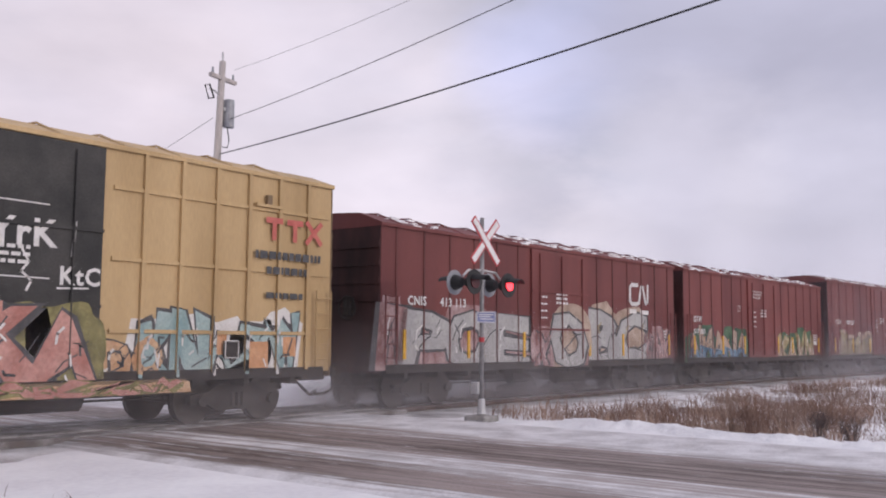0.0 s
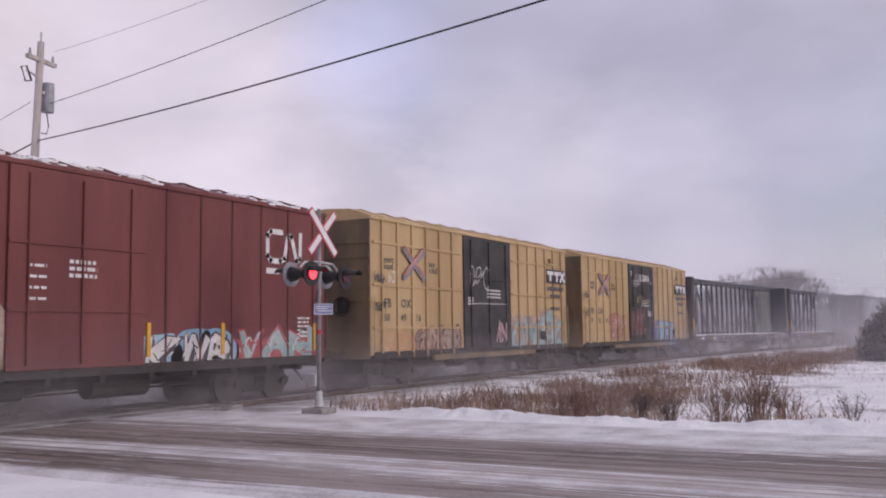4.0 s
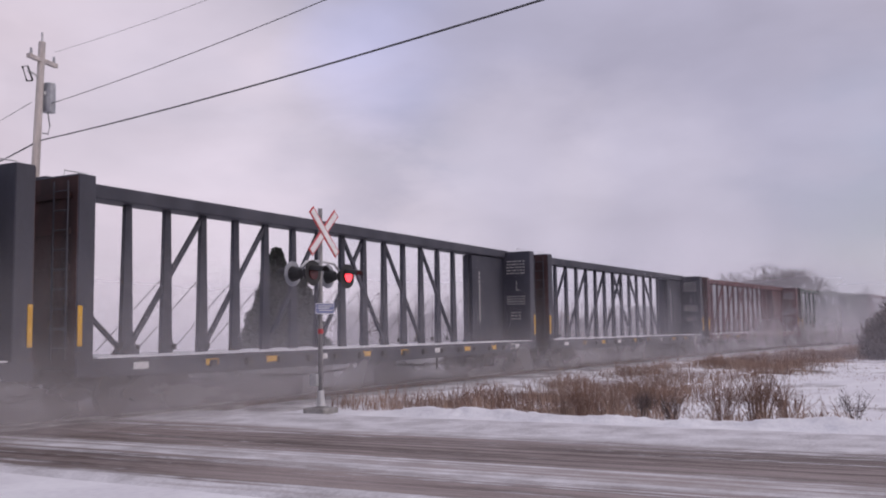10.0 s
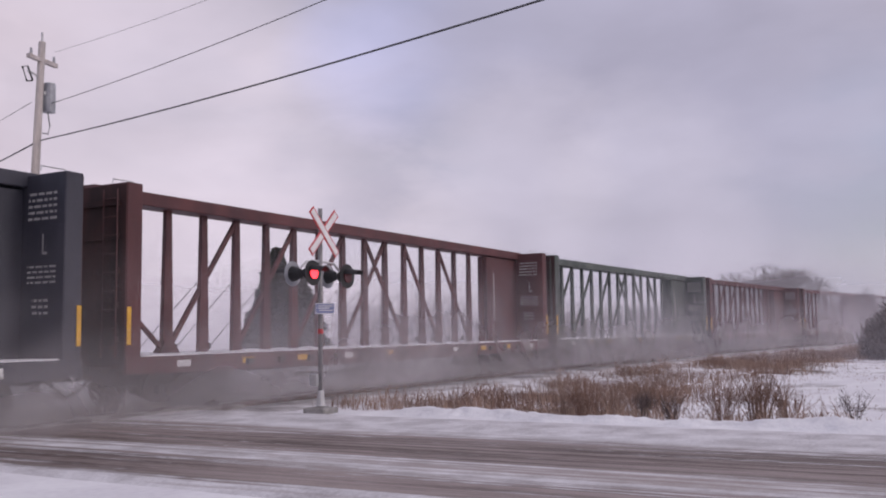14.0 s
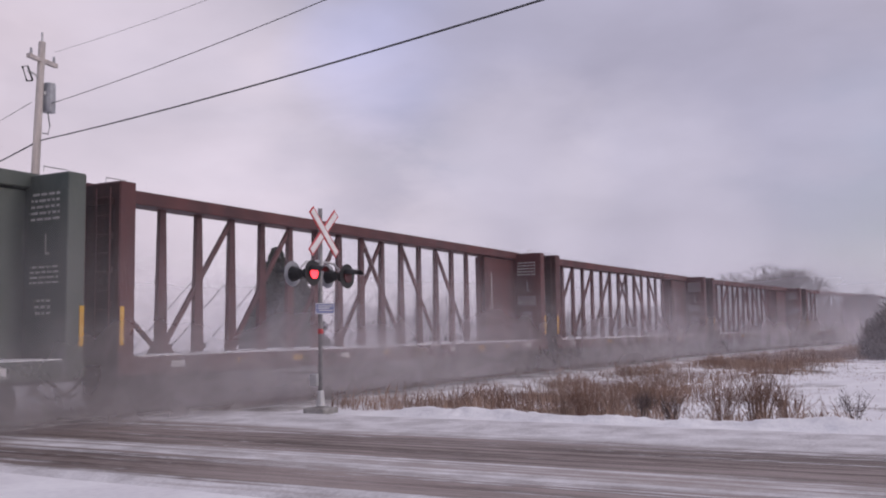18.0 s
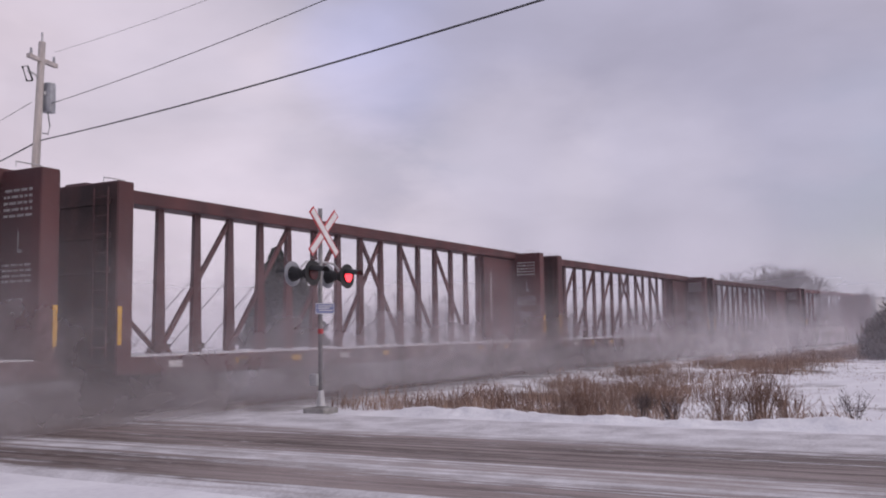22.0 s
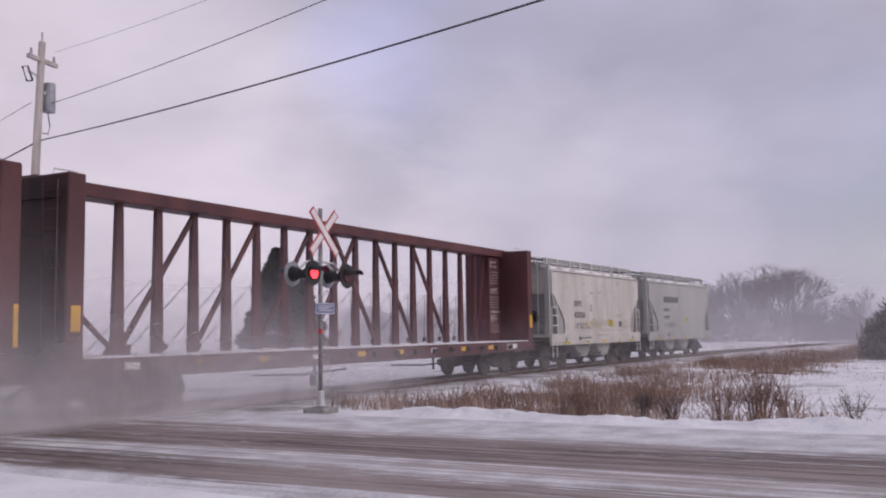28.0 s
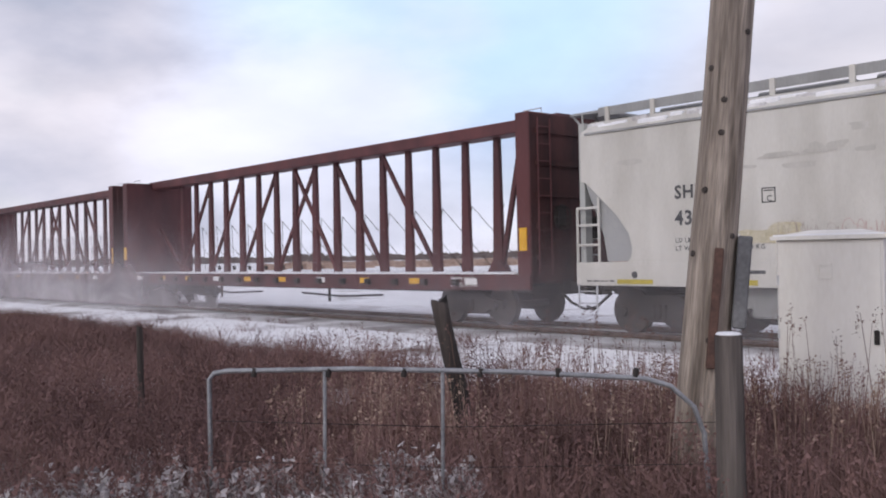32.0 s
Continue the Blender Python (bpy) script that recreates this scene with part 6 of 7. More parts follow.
        tag(car, y - rd, -hl + 0.12, 3.05, 0.6, 0.35, G_DARK, 71, stroke=0.03)
        tag(car, y - rd, -hl + 0.15, 2.25, 0.5, 0.30, G_DARK, 72, stroke=0.03)
        if mark == 1:
            tag(car, y, -hl + 0.98, 3.08, 0.55, 0.38, INK_WHITE, 73, stroke=0.035)
            graffiti(car, -hy, 1.95, hl - 0.5, 0.98, 2.15, "OWSK", G_TEAL, FADED_BLUE, G_TAN, G_PALE, 44, ribs, rd, warp=0.26, wash=G_PEACH)
            graffiti(car, -hy, -hl + 2.5, -2.1, 0.90, 1.75, "tonfela", G_TAN, MAROON, None, None, 45, ribs, rd, wash=G_PEACH, bold=0.025, warp=0.05)
            graffiti(car, -hy, -hl + 0.8, -hl + 2.3, 0.98, 1.6, "NO", G_PEACH, G_ORANGE, None, None, 51, ribs, rd)
            graffiti(car, -hy - 0.09, 0.55, 1.35, 1.25, 2.0, "AN", G_PINK, G_DARK, None, None, 46)
            tag(car, -hy - 0.066, -1.5, 3.0, 1.6, 1.0, INK_WHITE, 7, stroke=0.028)
            bars("small_print", car, INK_WHITE, lines_of(rng, -1.6, -1.2, 2.75, 0.05, 3, 0.09), -hy - 0.066)
            part("tag", squiggle([(-1.6, 2.55), (-0.9, 2.6), (1.5, 2.62)], 0.022, -hy - 0.066), INK_WHITE, car)
        else:
            graffiti(car, -hy, 2.1, 5.35, 0.78, 1.95, "JET", G_BLUE, G_VIOLET, G_VIOLET, G_PALE, 47, ribs, rd, warp=0.12, wash=G_VIOLET, bold=0.05)
            graffiti(car, -hy, -hl + 3.2, -2.4, 1.2, 2.4, "OPA", G_PINKRED, MAROON, None, G_PALE, 48, ribs, rd)
            graffiti(car, -hy - 0.09, -1.75, 0.25, 1.35, 2.65, "RAN", MAROON, G_DARK, DOOR_BLACK, G_TAN, 49, warp=0.2)
            graffiti(car, -hy - 0.09, -0.9, 1.0, 2.95, 3.3, "MNWK", G_OLIVE, G_DARK, None, None, 50, warp=0.14)
            words("BiSAN", 0.50, INK_WHITE, car, -0.35, -hy - 0.072, 4.08, "white hand-sprayed tag")
            words("6", 0.50, INK_WHITE, car, 1.3, -hy - 0.072, 3.92, "white hand-sprayed tag")
            words("3", 0.34, INK_WHITE, car, -1.62, -hy - 0.072, 4.32)
            part("tag", squiggle([(-1.0, 4.3), (-0.92, 4.12), (-0.74, 4.06), (-0.58, 4.12), (-0.52, 4.32)], 0.04, -hy - 0.072), INK_WHITE, car, "sprayed smile")
            for k in (-0.84, -0.72):
                part("tag", squiggle([(k, 4.45), (k, 4.28)], 0.035, -hy - 0.072), INK_WHITE, car)
            words("CLOSE AND LOCK\nBOTH DOORS BEFORE\nMOVING CAR", 0.115, INK_WHITE, car, -1.5, -hy - 0.072, 4.02)
            bars("small_print", car, INK_WHITE, lines_of(rng, 0.8, 1.6, 2.55, 0.04, 4, 0.08), -hy - 0.066)
            for k, (za, zb) in enumerate(((4.35, 4.75), (3.7, 4.2), (3.0, 3.5))):
                part("tag", squiggle([(2.1, za), (2.35, zb), (2.45, za + 0.1), (2.12, za + 0.3), (2.4, za)], 0.03, y - 0.001), INK, car, "dark sprayed scrawl")
    bars("owner_line", car, INK, lines_of(rng, mx + 0.1, mx + 1.9, mz - 0.36, 0.16, 1, 0.3) + lines_of(rng, mx + 0.4, mx + 1.5, mz - 0.66, 0.15, 1, 0.3) + lines_of(rng, mx + 0.4, mx + 1.4, mz - 1.15, 0.12, 1, 0.3), y - rd)
    bars("small_print", car, INK_WHITE, lines_of(rng, -0.2, 0.9, 3.05, 0.06, 3, 0.12), -hy - 0.10)
    part("roof_bracket", box(new_bm(), hl - 2.2, hl - 1.5, -hy - 0.10, -hy, 4.30, 4.36), YELLOW, car)
    part("bracket_stub", box(new_bm(), hl - 1.92, hl - 1.80, -hy - 0.10, -hy - 0.02, 4.36, 4.55), DARK_YELLOW, car)
    part("defect_card", box(new_bm(), hl - 2.92, hl - 2.52, -hy - rd - 0.02, -hy - rd - 0.004, 1.28, 1.6), STEEL_DARK, car, "small dark card board")
    return car


def cross_mark(x, z, y, up):
    bm = new_bm()
    for k, (a, b) in enumerate((((-0.58, -0.42), (0.58, 0.42)), ((-0.58, 0.42), (0.58, -0.42)))):
        ribbon(bm, [(x + a[0], z + a[1] + up), (x + b[0], z + b[1] + up)], 0.20 if up == 0 else 0.10, y - 0.003 * (k + 1))
    return bm


def squiggle(pts, w, y):
    bm = new_bm()
    ribbon(bm, pts, w, y)
    return bm


CB_HALF = 11.2
CB_TOP = 4.83


def centerbeam(label, paint, panel, oval=False, panel_len=2.5, writing=None):
    car = thing("centerbeam_flatcar", label, "flatcar", "cars of the freight train")
    hl = CB_HALF
    bm = new_bm()
    prism(bm, [(-hl, 0.86), (-hl, 1.20), (hl, 1.20), (hl, 0.86), (hl - 1.0, 0.84), (5.0, 0.80), (-5.0, 0.80), (-hl + 1.0, 0.84)], -1.42, -1.34)
    part("side_sill", bm, paint, car)
    bm = new_bm()
    prism(bm, [(-hl, 0.86), (-hl, 1.20), (hl, 1.20), (hl, 0.86)], 1.34, 1.42)
    part("side_sill", bm, paint, car)
    bm = box(new_bm(), -hl, hl, -0.35, 0.35, 0.72, 1.12)
    for i in range(19):
        x = -hl + 0.6 + i * (2 * hl - 1.2) / 18
        box(bm, x - 0.05, x + 0.05, -1.34, 1.34, 0.92, 1.12)
    part("center_sill", bm, STEEL_DARK, car)
    part("deck", box(new_bm(), -hl, hl, -1.34, 1.34, 1.12, 1.18), paint, car)
    part("deck_snow", box(new_bm(), -hl + 0.5, hl - 0.5, -1.40, 1.36, 1.182, 1.225), SNOW, car, "thin layer of blown snow", bevel=0.012)
    part("top_chord", box(new_bm(), -hl + 0.1, hl - 0.1, -0.32, 0.32, CB_TOP - 0.30, CB_TOP), paint, car, bevel=0.02)
    first, last = (-hl + 2.5, hl - 3.2) if not oval else (-hl + panel_len + 1.75, hl - panel_len - 1.75)
    n = 15 if not oval else 13
    xs = [first + (last - first) * i / (n - 1) for i in range(n)]
    short = not oval and panel_len < 1.5
    if short:
        n = 16
        xs = [first + (hl - 2.4 - first) * i / (n - 1) for i in range(n)]
    proto = None
    for x in xs:
        if proto is None:
            bm = prism(new_bm(), [(-0.165, 1.2), (0.165, 1.2), (0.088, CB_TOP - 0.3), (-0.088, CB_TOP - 0.3)], -0.055, 0.055)
            proto = part("upright", bm, paint, car)
            proto.location.x = x
        else:
            again(proto, Matrix.Translation((x, 0, 0)))

    def brace(xa, xb, za=1.25, zb=CB_TOP - 0.32, dy=0.0):
        bm = new_bm()
        d = 0.07
        prism(bm, [(xa - d, za), (xa + d, za), (xb + d, zb), (xb - d, zb)], -0.04 + dy, 0.04 + dy)
        part("diagonal", bm, paint, car)

    if oval:
        for i in range(0, 3, 2):
            brace(xs[i + 2], xs[i])
            brace(xs[n - 3 - i], xs[n - 1 - i])
    else:
        # braces lean towards the middle of the car, where two of them cross
        for i in (0, 2, 4, 6):
            brace(xs[i], xs[i + 2], dy=0.02 if i == 6 else 0.0)
        for i in (9, 11, 13):
            brace(xs[i], xs[i - 2], dy=-0.02 if i == 9 else 0.0)
        brace(xs[0] - 0.05, -hl + 0.4, 1.25, 3.0)
        if short:
            brace(xs[-1] + 0.1, hl - panel_len - 0.5, 1.25, CB_TOP - 0.4)
        for xg in (xs[0], xs[-1]):
            part("gusset", prism(new_bm(), [(xg - 0.34, 1.2), (xg + 0.36, 1.2), (xg + 0.12, 1.5), (xg - 0.12, 1.5)], -0.10, 0.10), paint, car)
    # tie-down cables and winches
    for xa, xb in zip(xs, xs[1:]):
        bm = rod(new_bm(), [(xa, 0.2, 2.9), (xb, 0.9, 1.3)], 0.009, 4)
        rod(bm, [(xb, 0.2, 2.9), (xa, 0.9, 1.3)], 0.009, 4)
        part("tie_cable", bm, STEEL_DARK, car)
        part("winch", box(new_bm(), xb - 0.09, xb + 0.09, -1.52, -1.40, 0.93, 1.08), STEEL_DARK, car)
        part("cable_grip", box(new_bm(), xb - 0.05, xb + 0.05, 0.86, 0.94, 1.28, 1.42), STEEL_DARK, car)
    # solid panels at the ends of the beam
    ends = [(hl - panel_len - 0.45, hl - 0.43)]
    if oval:
        ends.append((-hl + 0.43, -hl + 0.45 + panel_len))
    for e0, e1 in ends:
        hh = CB_TOP - 0.34
        p = part("end_panel", box(new_bm(), e0, e1, -0.20, 0.20, 1.2, hh), panel, car, "solid steel panel between the uprights", bevel=0.01)
        for k in range(4 if oval else 0):
            x = e0 + (e1 - e0) * (k + 0.5) / 4
            part("panel_rib", box(new_bm(), x - 0.04, x + 0.04, -0.24, -0.20, 1.3, hh - 0.1), panel, p)
        if writing:
            for txt, size, z in writing:
                words(txt, size, INK_WHITE, p, e0 + 0.08, -0.207, z)
            r2 = random.Random(12)
            bars("small_print", p, G_GREY, lines_of(r2, e0 + 0.08, e0 + 0.85, 3.9, 0.03, 5, 0.11) + lines_of(r2, e0 + 0.08, e0 + 0.85, 2.92, 0.03, 5, 0.10) + lines_of(r2, e0 + 0.08, e0 + 0.85, 1.86, 0.03, 4, 0.10), -0.206)
        elif not oval:
            r2 = random.Random(13)
            bars("upright_print", p, G_GREY, [(e0 + 0.55, e0 + 0.65, 2.0 + 0.16 * k, 2.12 + 0.16 * k) for k in range(12)], -0.206)
            # rows of small print and a pointing mark on the inner face of the bulkhead
            bm, xf = new_bm(), hl - 0.424
            for y0, y1, z0, z1 in (lines_of(r2, -1.15, -0.35, 4.35, 0.05, 5, 0.12) + lines_of(r2, -1.15, -0.35, 2.95, 0.04, 4, 0.10) + lines_of(r2, -0.95, -0.5, 2.3, 0.05, 3, 0.12)
                                   + [(-0.80, -0.76, 3.25, 3.60), (-0.90, -0.76, 3.20, 3.25)]):
                bm.faces.new([bm.verts.new(q) for q in ((xf, y1, z0), (xf, y0, z0), (xf, y0, z1), (xf, y1, z1))])
            tagged(part("inner_print", bm, G_GREY, p, "rows of faded white small print"), kind="stuff")
    if oval:
        for s in (-1, 1):
            # a plate with a tall rounded opening beside each panel
            xa = s * (hl - panel_len - 1.0)
            bm = new_bm()
            inner, outer = [], []
            for i in range(32):
                a = 2 * math.pi * i / 32
                inner.append((xa + 0.31 * math.cos(a), 2.95 + (1.0 if math.sin(a) > 0 else -1.0) * 0.85 + 0.31 * math.sin(a)))
                c, q = math.cos(a), math.sin(a)
                k = max(abs(c), abs(q))
                outer.append((xa + 0.48 * c / k, 2.85 + 1.62 * q / k))
            for yy in (-0.14, 0.14):
                vi, vo = [bm.verts.new((x, yy, z)) for x, z in inner], [bm.verts.new((x, yy, z)) for x, z in outer]
                for i in range(32):
                    bm.faces.new((vi[i], vi[(i + 1) % 32], vo[(i + 1) % 32], vo[i]))
            part("opening_plate", bm, panel, car, "plate with a tall oval opening")
    for s in (-1, 1):
        xa, xb = sorted((s * (hl - 0.42), s * hl))
        b = part("bulkhead", box(new_bm(), xa, xb, -1.38, 1.38, 1.0, CB_TOP - 0.06), paint, car, "full-width steel end bulkhead", bevel=0.02)
        for k in range(5):
            z = 1.5 + k * 0.7
            x0, x1 = sorted((s * hl, s * (hl + 0.06)))
            part("bulkhead_rib", box(new_bm(), x0, x1, -1.2, 1.2, z, z + 0.12), DARK_RED, b)
        part("end_sheet", box(new_bm(), *sorted((s * hl - s * 0.005, s * (hl + 0.012))), -1.36, 1.36, 1.02, CB_TOP - 0.1), DARK_RED, b, "dark end face")
        wr, xr = (0.11, s * (hl - 0.21)) if writing else (0.05, s * (hl - 0.07))
        part("reflector", box(new_bm(), xr - wr, xr + wr, -1.40, -1.383, 1.72 if writing else 1.45, 2.22), AMBER, b, "upright yellow reflector")
        part("end_cap", rod(new_bm(), [(s * (hl - 0.6), -0.9, CB_TOP - 0.05), (s * (hl - 0.6), -0.9, CB_TOP + 0.05), (s * (hl - 0.05), -0.9, CB_TOP + 0.05), (s * (hl - 0.05), -0.9, CB_TOP - 0.07)], 0.014, 5), ALU, b)
        bm = new_bm()
        for yy in (-1.2, -0.8):
            rod(bm, [(s * (hl + 0.1), yy, 1.2), (s * (hl + 0.1), yy, CB_TOP - 0.2)], 0.018, 5)
        for k in range(9):
            rod(bm, [(s * (hl + 0.1), -1.2, 1.4 + k * 0.38), (s * (hl + 0.1), -0.8, 1.4 + k * 0.38)], 0.013, 5)
        part("ladder", bm, paint, b)
        truck(car, s * (hl - 2.35))
        coupler(car, s * hl, s)
    brake_wheel(car, hl + 0.16, -0.5, 2.45, STEEL_DARK)
    for k in range(10):
        x = -hl + 1.6 + k * 2.1
        part("sill_reflector", box(new_bm(), x - 0.20, x + 0.20, -1.43, -1.421, 0.96, 1.10), AMBER if k % 3 else WHITE, car, "yellow reflector strip" if k % 3 else "pale stencil plate")
    words("EMPTY LOAD\n20' ADJ BLOCK", 0.13, INK_WHITE, car, hl - 2.6, -1.427, 1.04)
    for k in (-3.2, 3.2):
        part("brake_rigging", rod(new_bm(), [(k - 2.0, -0.9, 0.62), (k, -0.9, 0.55), (k + 2.0, -0.9, 0.62)], 0.03, 5), STEEL_DARK, car)
        part("brake_hanger", box(new_bm(), k - 0.03, k + 0.03, -1.30, -1.24, 0.42, 0.82), STEEL_DARK, car)
    return car


def repainted(car, old, paint, old_panel=None, panel=None):
    for o in car.children_recursive:
        for slot in o.material_slots:
            for a, b in ((old, paint), (old_panel, panel)):
                if a is not None and o.data.materials[0] == a:
                    slot.link = "OBJECT"
                    slot.material = b
    return car


def hopper(first):
    car = thing("covered_hopper", "cream two-bay covered hopper car with black lettering and light graffiti" if first else "pale grey covered hopper car at the end of the train",
                "hopper car", "cars of the freight train")
    hl, hy = 5.48, 1.50
    side = [(-5.34, 4.02), (-5.34, 3.10), (-5.18, 3.06), (-4.84, 2.74), (-4.40, 2.36), (-4.13, 2.02), (-4.05, 1.72), (-4.08, 1.54), (-4.24, 1.42)]
    pts = side + [(-x, z) for x, z in reversed(side)]
    bm = prism(new_bm(), pts, -hy, hy)
    part("body", bm, HOPPER, car, "smooth cream side sheets with sloping ends", bevel=0.015)
    bm = new_bm()
    prof = [(-hy, 4.00), (-hy + 0.05, 4.10), (-1.15, 4.32), (-0.6, 4.44), (0.6, 4.44), (1.15, 4.32), (hy - 0.05, 4.10), (hy, 4.00)]
    a, b = ([bm.verts.new((x, y, z)) for y, z in prof] for x in (-5.34, 5.34))
    for i in range(len(prof) - 1):
        bm.faces.new((a[i], a[i + 1], b[i + 1], b[i]))
    bm.faces.new(a[::-1])
    bm.faces.new(b)
    roof = part("roof", bm, HOPPER, car, "rounded roof with snow in its seams")
    part("roof_seam", box(new_bm(), -5.2, 5.2, -1.53, -1.42, 4.03, 4.07), HOPPER_GREY, roof)
    rs = random.Random(17)
    for k in range(26):
        # broken lumps of snow lodged on the shoulder of the roof
        x, w = -5.2 + k * 0.4 + rs.uniform(-0.1, 0.1), rs.uniform(0.12, 0.34)
        z = rs.uniform(4.13, 4.24)
        part("roof_snow", box(new_bm(), x - w, x + w, -1.46 + (z - 4.1) * 1.3, -1.04, z - 0.05, z + rs.uniform(0.03, 0.09)), SNOW if k % 3 else SNOW_DIRTY, roof, "snow lodged along the roof edge", bevel=0.025)
    wk = part("running_board", box(new_bm(), -5.2, 5.2, -1.02, -0.55, 4.55, 4.61), HOPPER_GREY, car, "grey steel running board")
    part("board_edge", box(new_bm(), -5.2, 5.2, -1.06, -1.02, 4.45, 4.63), HOPPER_GREY, wk)
    part("running_board", box(new_bm(), -6.02, -5.2, -1.0, 0.9, 4.55, 4.60), HOPPER_GREY, car)
    part("running_board", box(new_bm(), 5.2, 6.02, -1.0, 0.9, 4.55, 4.60), HOPPER_GREY, car)
    for k in range(9):
        x = -5.1 + k * 10.2 / 8 + (0.0 if k % 2 else 0.15)
        part("board_bracket", box(new_bm(), x - 0.05, x + 0.05, -1.10, -1.06, 4.25, 4.63), HOPPER, wk)
    for k in (-3.3, -1.1, 1.1, 3.3):
        part("hatch_cover", box(new_bm(), k - 0.9, k + 0.9, -0.35, 0.35, 4.43, 4.55), HOPPER_GREY, roof, bevel=0.03)
    part("side_sill", box(new_bm(), -hl, hl, -hy - 0.02, -hy + 0.10, 0.98, 1.45), HOPPER, car, bevel=0.01)
    part("side_sill", box(new_bm(), -hl, hl, hy - 0.10, hy + 0.02, 0.98, 1.45), HOPPER, car, bevel=0.01)
    part("center_sill", box(new_bm(), -hl, hl, -0.32, 0.32, 0.75, 1.15), STEEL_DARK, car)
    for s in (-1, 1):
        # grey here paints the shade that the recessed end slope lies in
        bm = prism(new_bm(), [(s * 5.28, 3.09), (s * 5.1, 3.0), (s * 4.80, 2.70), (s * 4.15, 2.05), (s * 4.0, 1.6), (s * 4.1, 1.46), (s * 4.72, 1.46), (s * 4.80, 1.95), (s * 5.0, 2.45)], -hy + 0.06, hy - 0.06)
        part("slope_sheet", bm, HOPPER_GREY, car, "sloping end sheet, its shade put into the grey")
        bm = box(new_bm(), min(s * 4.3, s * hl), max(s * 4.3, s * hl), -hy + 0.1, hy - 0.1, 1.32, 1.42)
        part("end_platform", bm, HOPPER, car)
        for yy in (-1.3, 1.3):
            part("end_post", box(new_bm(), s * 5.38 - 0.07, s * 5.38 + 0.07, yy - 0.10, yy + 0.10, 1.4, 4.3), HOPPER_PALE, car)
        bm = new_bm()
        for p in ([(s * 5.44, -hy, 1.4), (s * 5.44, -hy, 2.55)], [(s * 4.88, -hy, 1.4), (s * 4.88, -hy, 2.75)], [(s * 5.44, -hy, 2.55), (s * 4.88, -hy, 2.55)], [(s * 5.44, -hy, 2.2), (s * 4.88, -hy, 2.2)], [(s * 5.44, -hy, 1.8), (s * 4.88, -hy, 1.8)]):
            rod(bm, p, 0.03, 6)
        part("grab_frame", bm, HOPPER, car, "white tube handrail")
        ladder(car, min(s * 5.42, s * 4.95), max(s * 5.42, s * 4.95), -hy - 0.01, 0.50, 0.98, 2, ALU)
        bm = new_bm()
        for yy in (-1.0, -0.55):
            rod(bm, [(s * 5.68, yy, 1.4), (s * 5.68, yy, 4.55)], 0.02, 5)
        for k in range(9):
            rod(bm, [(s * 5.68, -1.0, 1.6 + k * 0.34), (s * 5.68, -0.55, 1.6 + k * 0.34)], 0.013, 5)
        part("end_ladder", bm, HOPPER_PALE, car)
        part("board_strut", rod(new_bm(), [(s * 5.98, -0.95, 4.55), (s * 5.42, -0.95, 4.0)], 0.025, 5), HOPPER_GREY, car)
        truck(car, s * 3.75)
        coupler(car, s * hl, s)
        for yy in (-1.0, 1.0):
            part("end_gusset", prism(new_bm(), [(s * 5.3, 4.1), (s * 5.3, 3.2), (s * 5.02, 3.05), (s * 5.02, 4.1)], yy - 0.03, yy + 0.03), HOPPER_PALE, car)
        # outlet hoppers under the body
        bm = new_bm()
        top = [(s * 1.25 - 1.0, 1.0), (s * 1.25 + 1.0, 1.0), (s * 1.25 + 0.45, 0.42), (s * 1.25 - 0.45, 0.42)]
        prism(bm, top, -1.15, 1.15)
        out = part("outlet", bm, HOPPER_GREY, car, "grey discharge hopper", bevel=0.03)
        part("outlet_gate", box(new_bm(), s * 1.25 - 0.55, s * 1.25 + 0.55, -0.9, 0.9, 0.30, 0.42), STEEL_DARK, out)
        part("gate_shaft", rod(new_bm(), [(s * 1.25 - 0.5, -1.2, 0.55), (s * 1.25 - 0.5, 1.2, 0.55)], 0.05, 6), STEEL_DARK, out)
    brake_wheel(car, -5.72, -0.75, 2.15, STEEL_DARK)
    part("brake_reservoir", rod(new_bm(), [(-4.9, -0.55, 1.75), (-4.4, -0.55, 1.75)], 0.2, 10), HOPPER_GREY, car)
    y = -hy - 0.006
    rng = random.Random(5)
    if first:
        words("SHPX", 0.34, INK, car, -3.06, y, 2.62)
        words("433024", 0.37, INK, car, -3.06, y, 2.13)
        words("LD LMT  232400 LB 105400 KG", 0.125, INK, car, -3.06, y, 1.80)
        words("LT WT     53600 LB   24300 KG", 0.125, INK, car, -3.06, y, 1.65)
        part("class_frame", square_frame(-1.28, 2.44, 0.26, y), INK, car)
        words("C", 0.15, INK, car, -1.19, y, 2.46)
        bars("class_print", car, INK, [(-1.24, -1.06, 2.64, 2.66)], y)
        bars("maker_line", car, INK, [(-2.30, -2.06, 1.22, 1.28), (-1.99, -1.60, 1.22, 1.28), (-1.53, -1.22, 1.22, 1.28)], y - 0.022, "small dark maker's line")
        part("yellow_label", box(new_bm(), 1.02, 1.62, y - 0.004, y, 1.74, 2.06), DULL_YELLOW, car, "yellow label")
        part("dark_label", box(new_bm(), 2.40, 2.82, y - 0.004, y, 1.72, 1.97), INK, car)
        bars("label_print", car, INK_WHITE, [(2.40, 2.82, 1.785, 1.80), (2.605, 2.615, 1.72, 1.97)], y - 0.007)
        bars("small_print", car, FADED_BROWN, lines_of(rng, 1.95, 2.95, 2.30, 0.02, 3, 0.06) + lines_of(rng, -0.3, 1.0, 1.36, 0.025, 2, 0.06), y - 0.021)
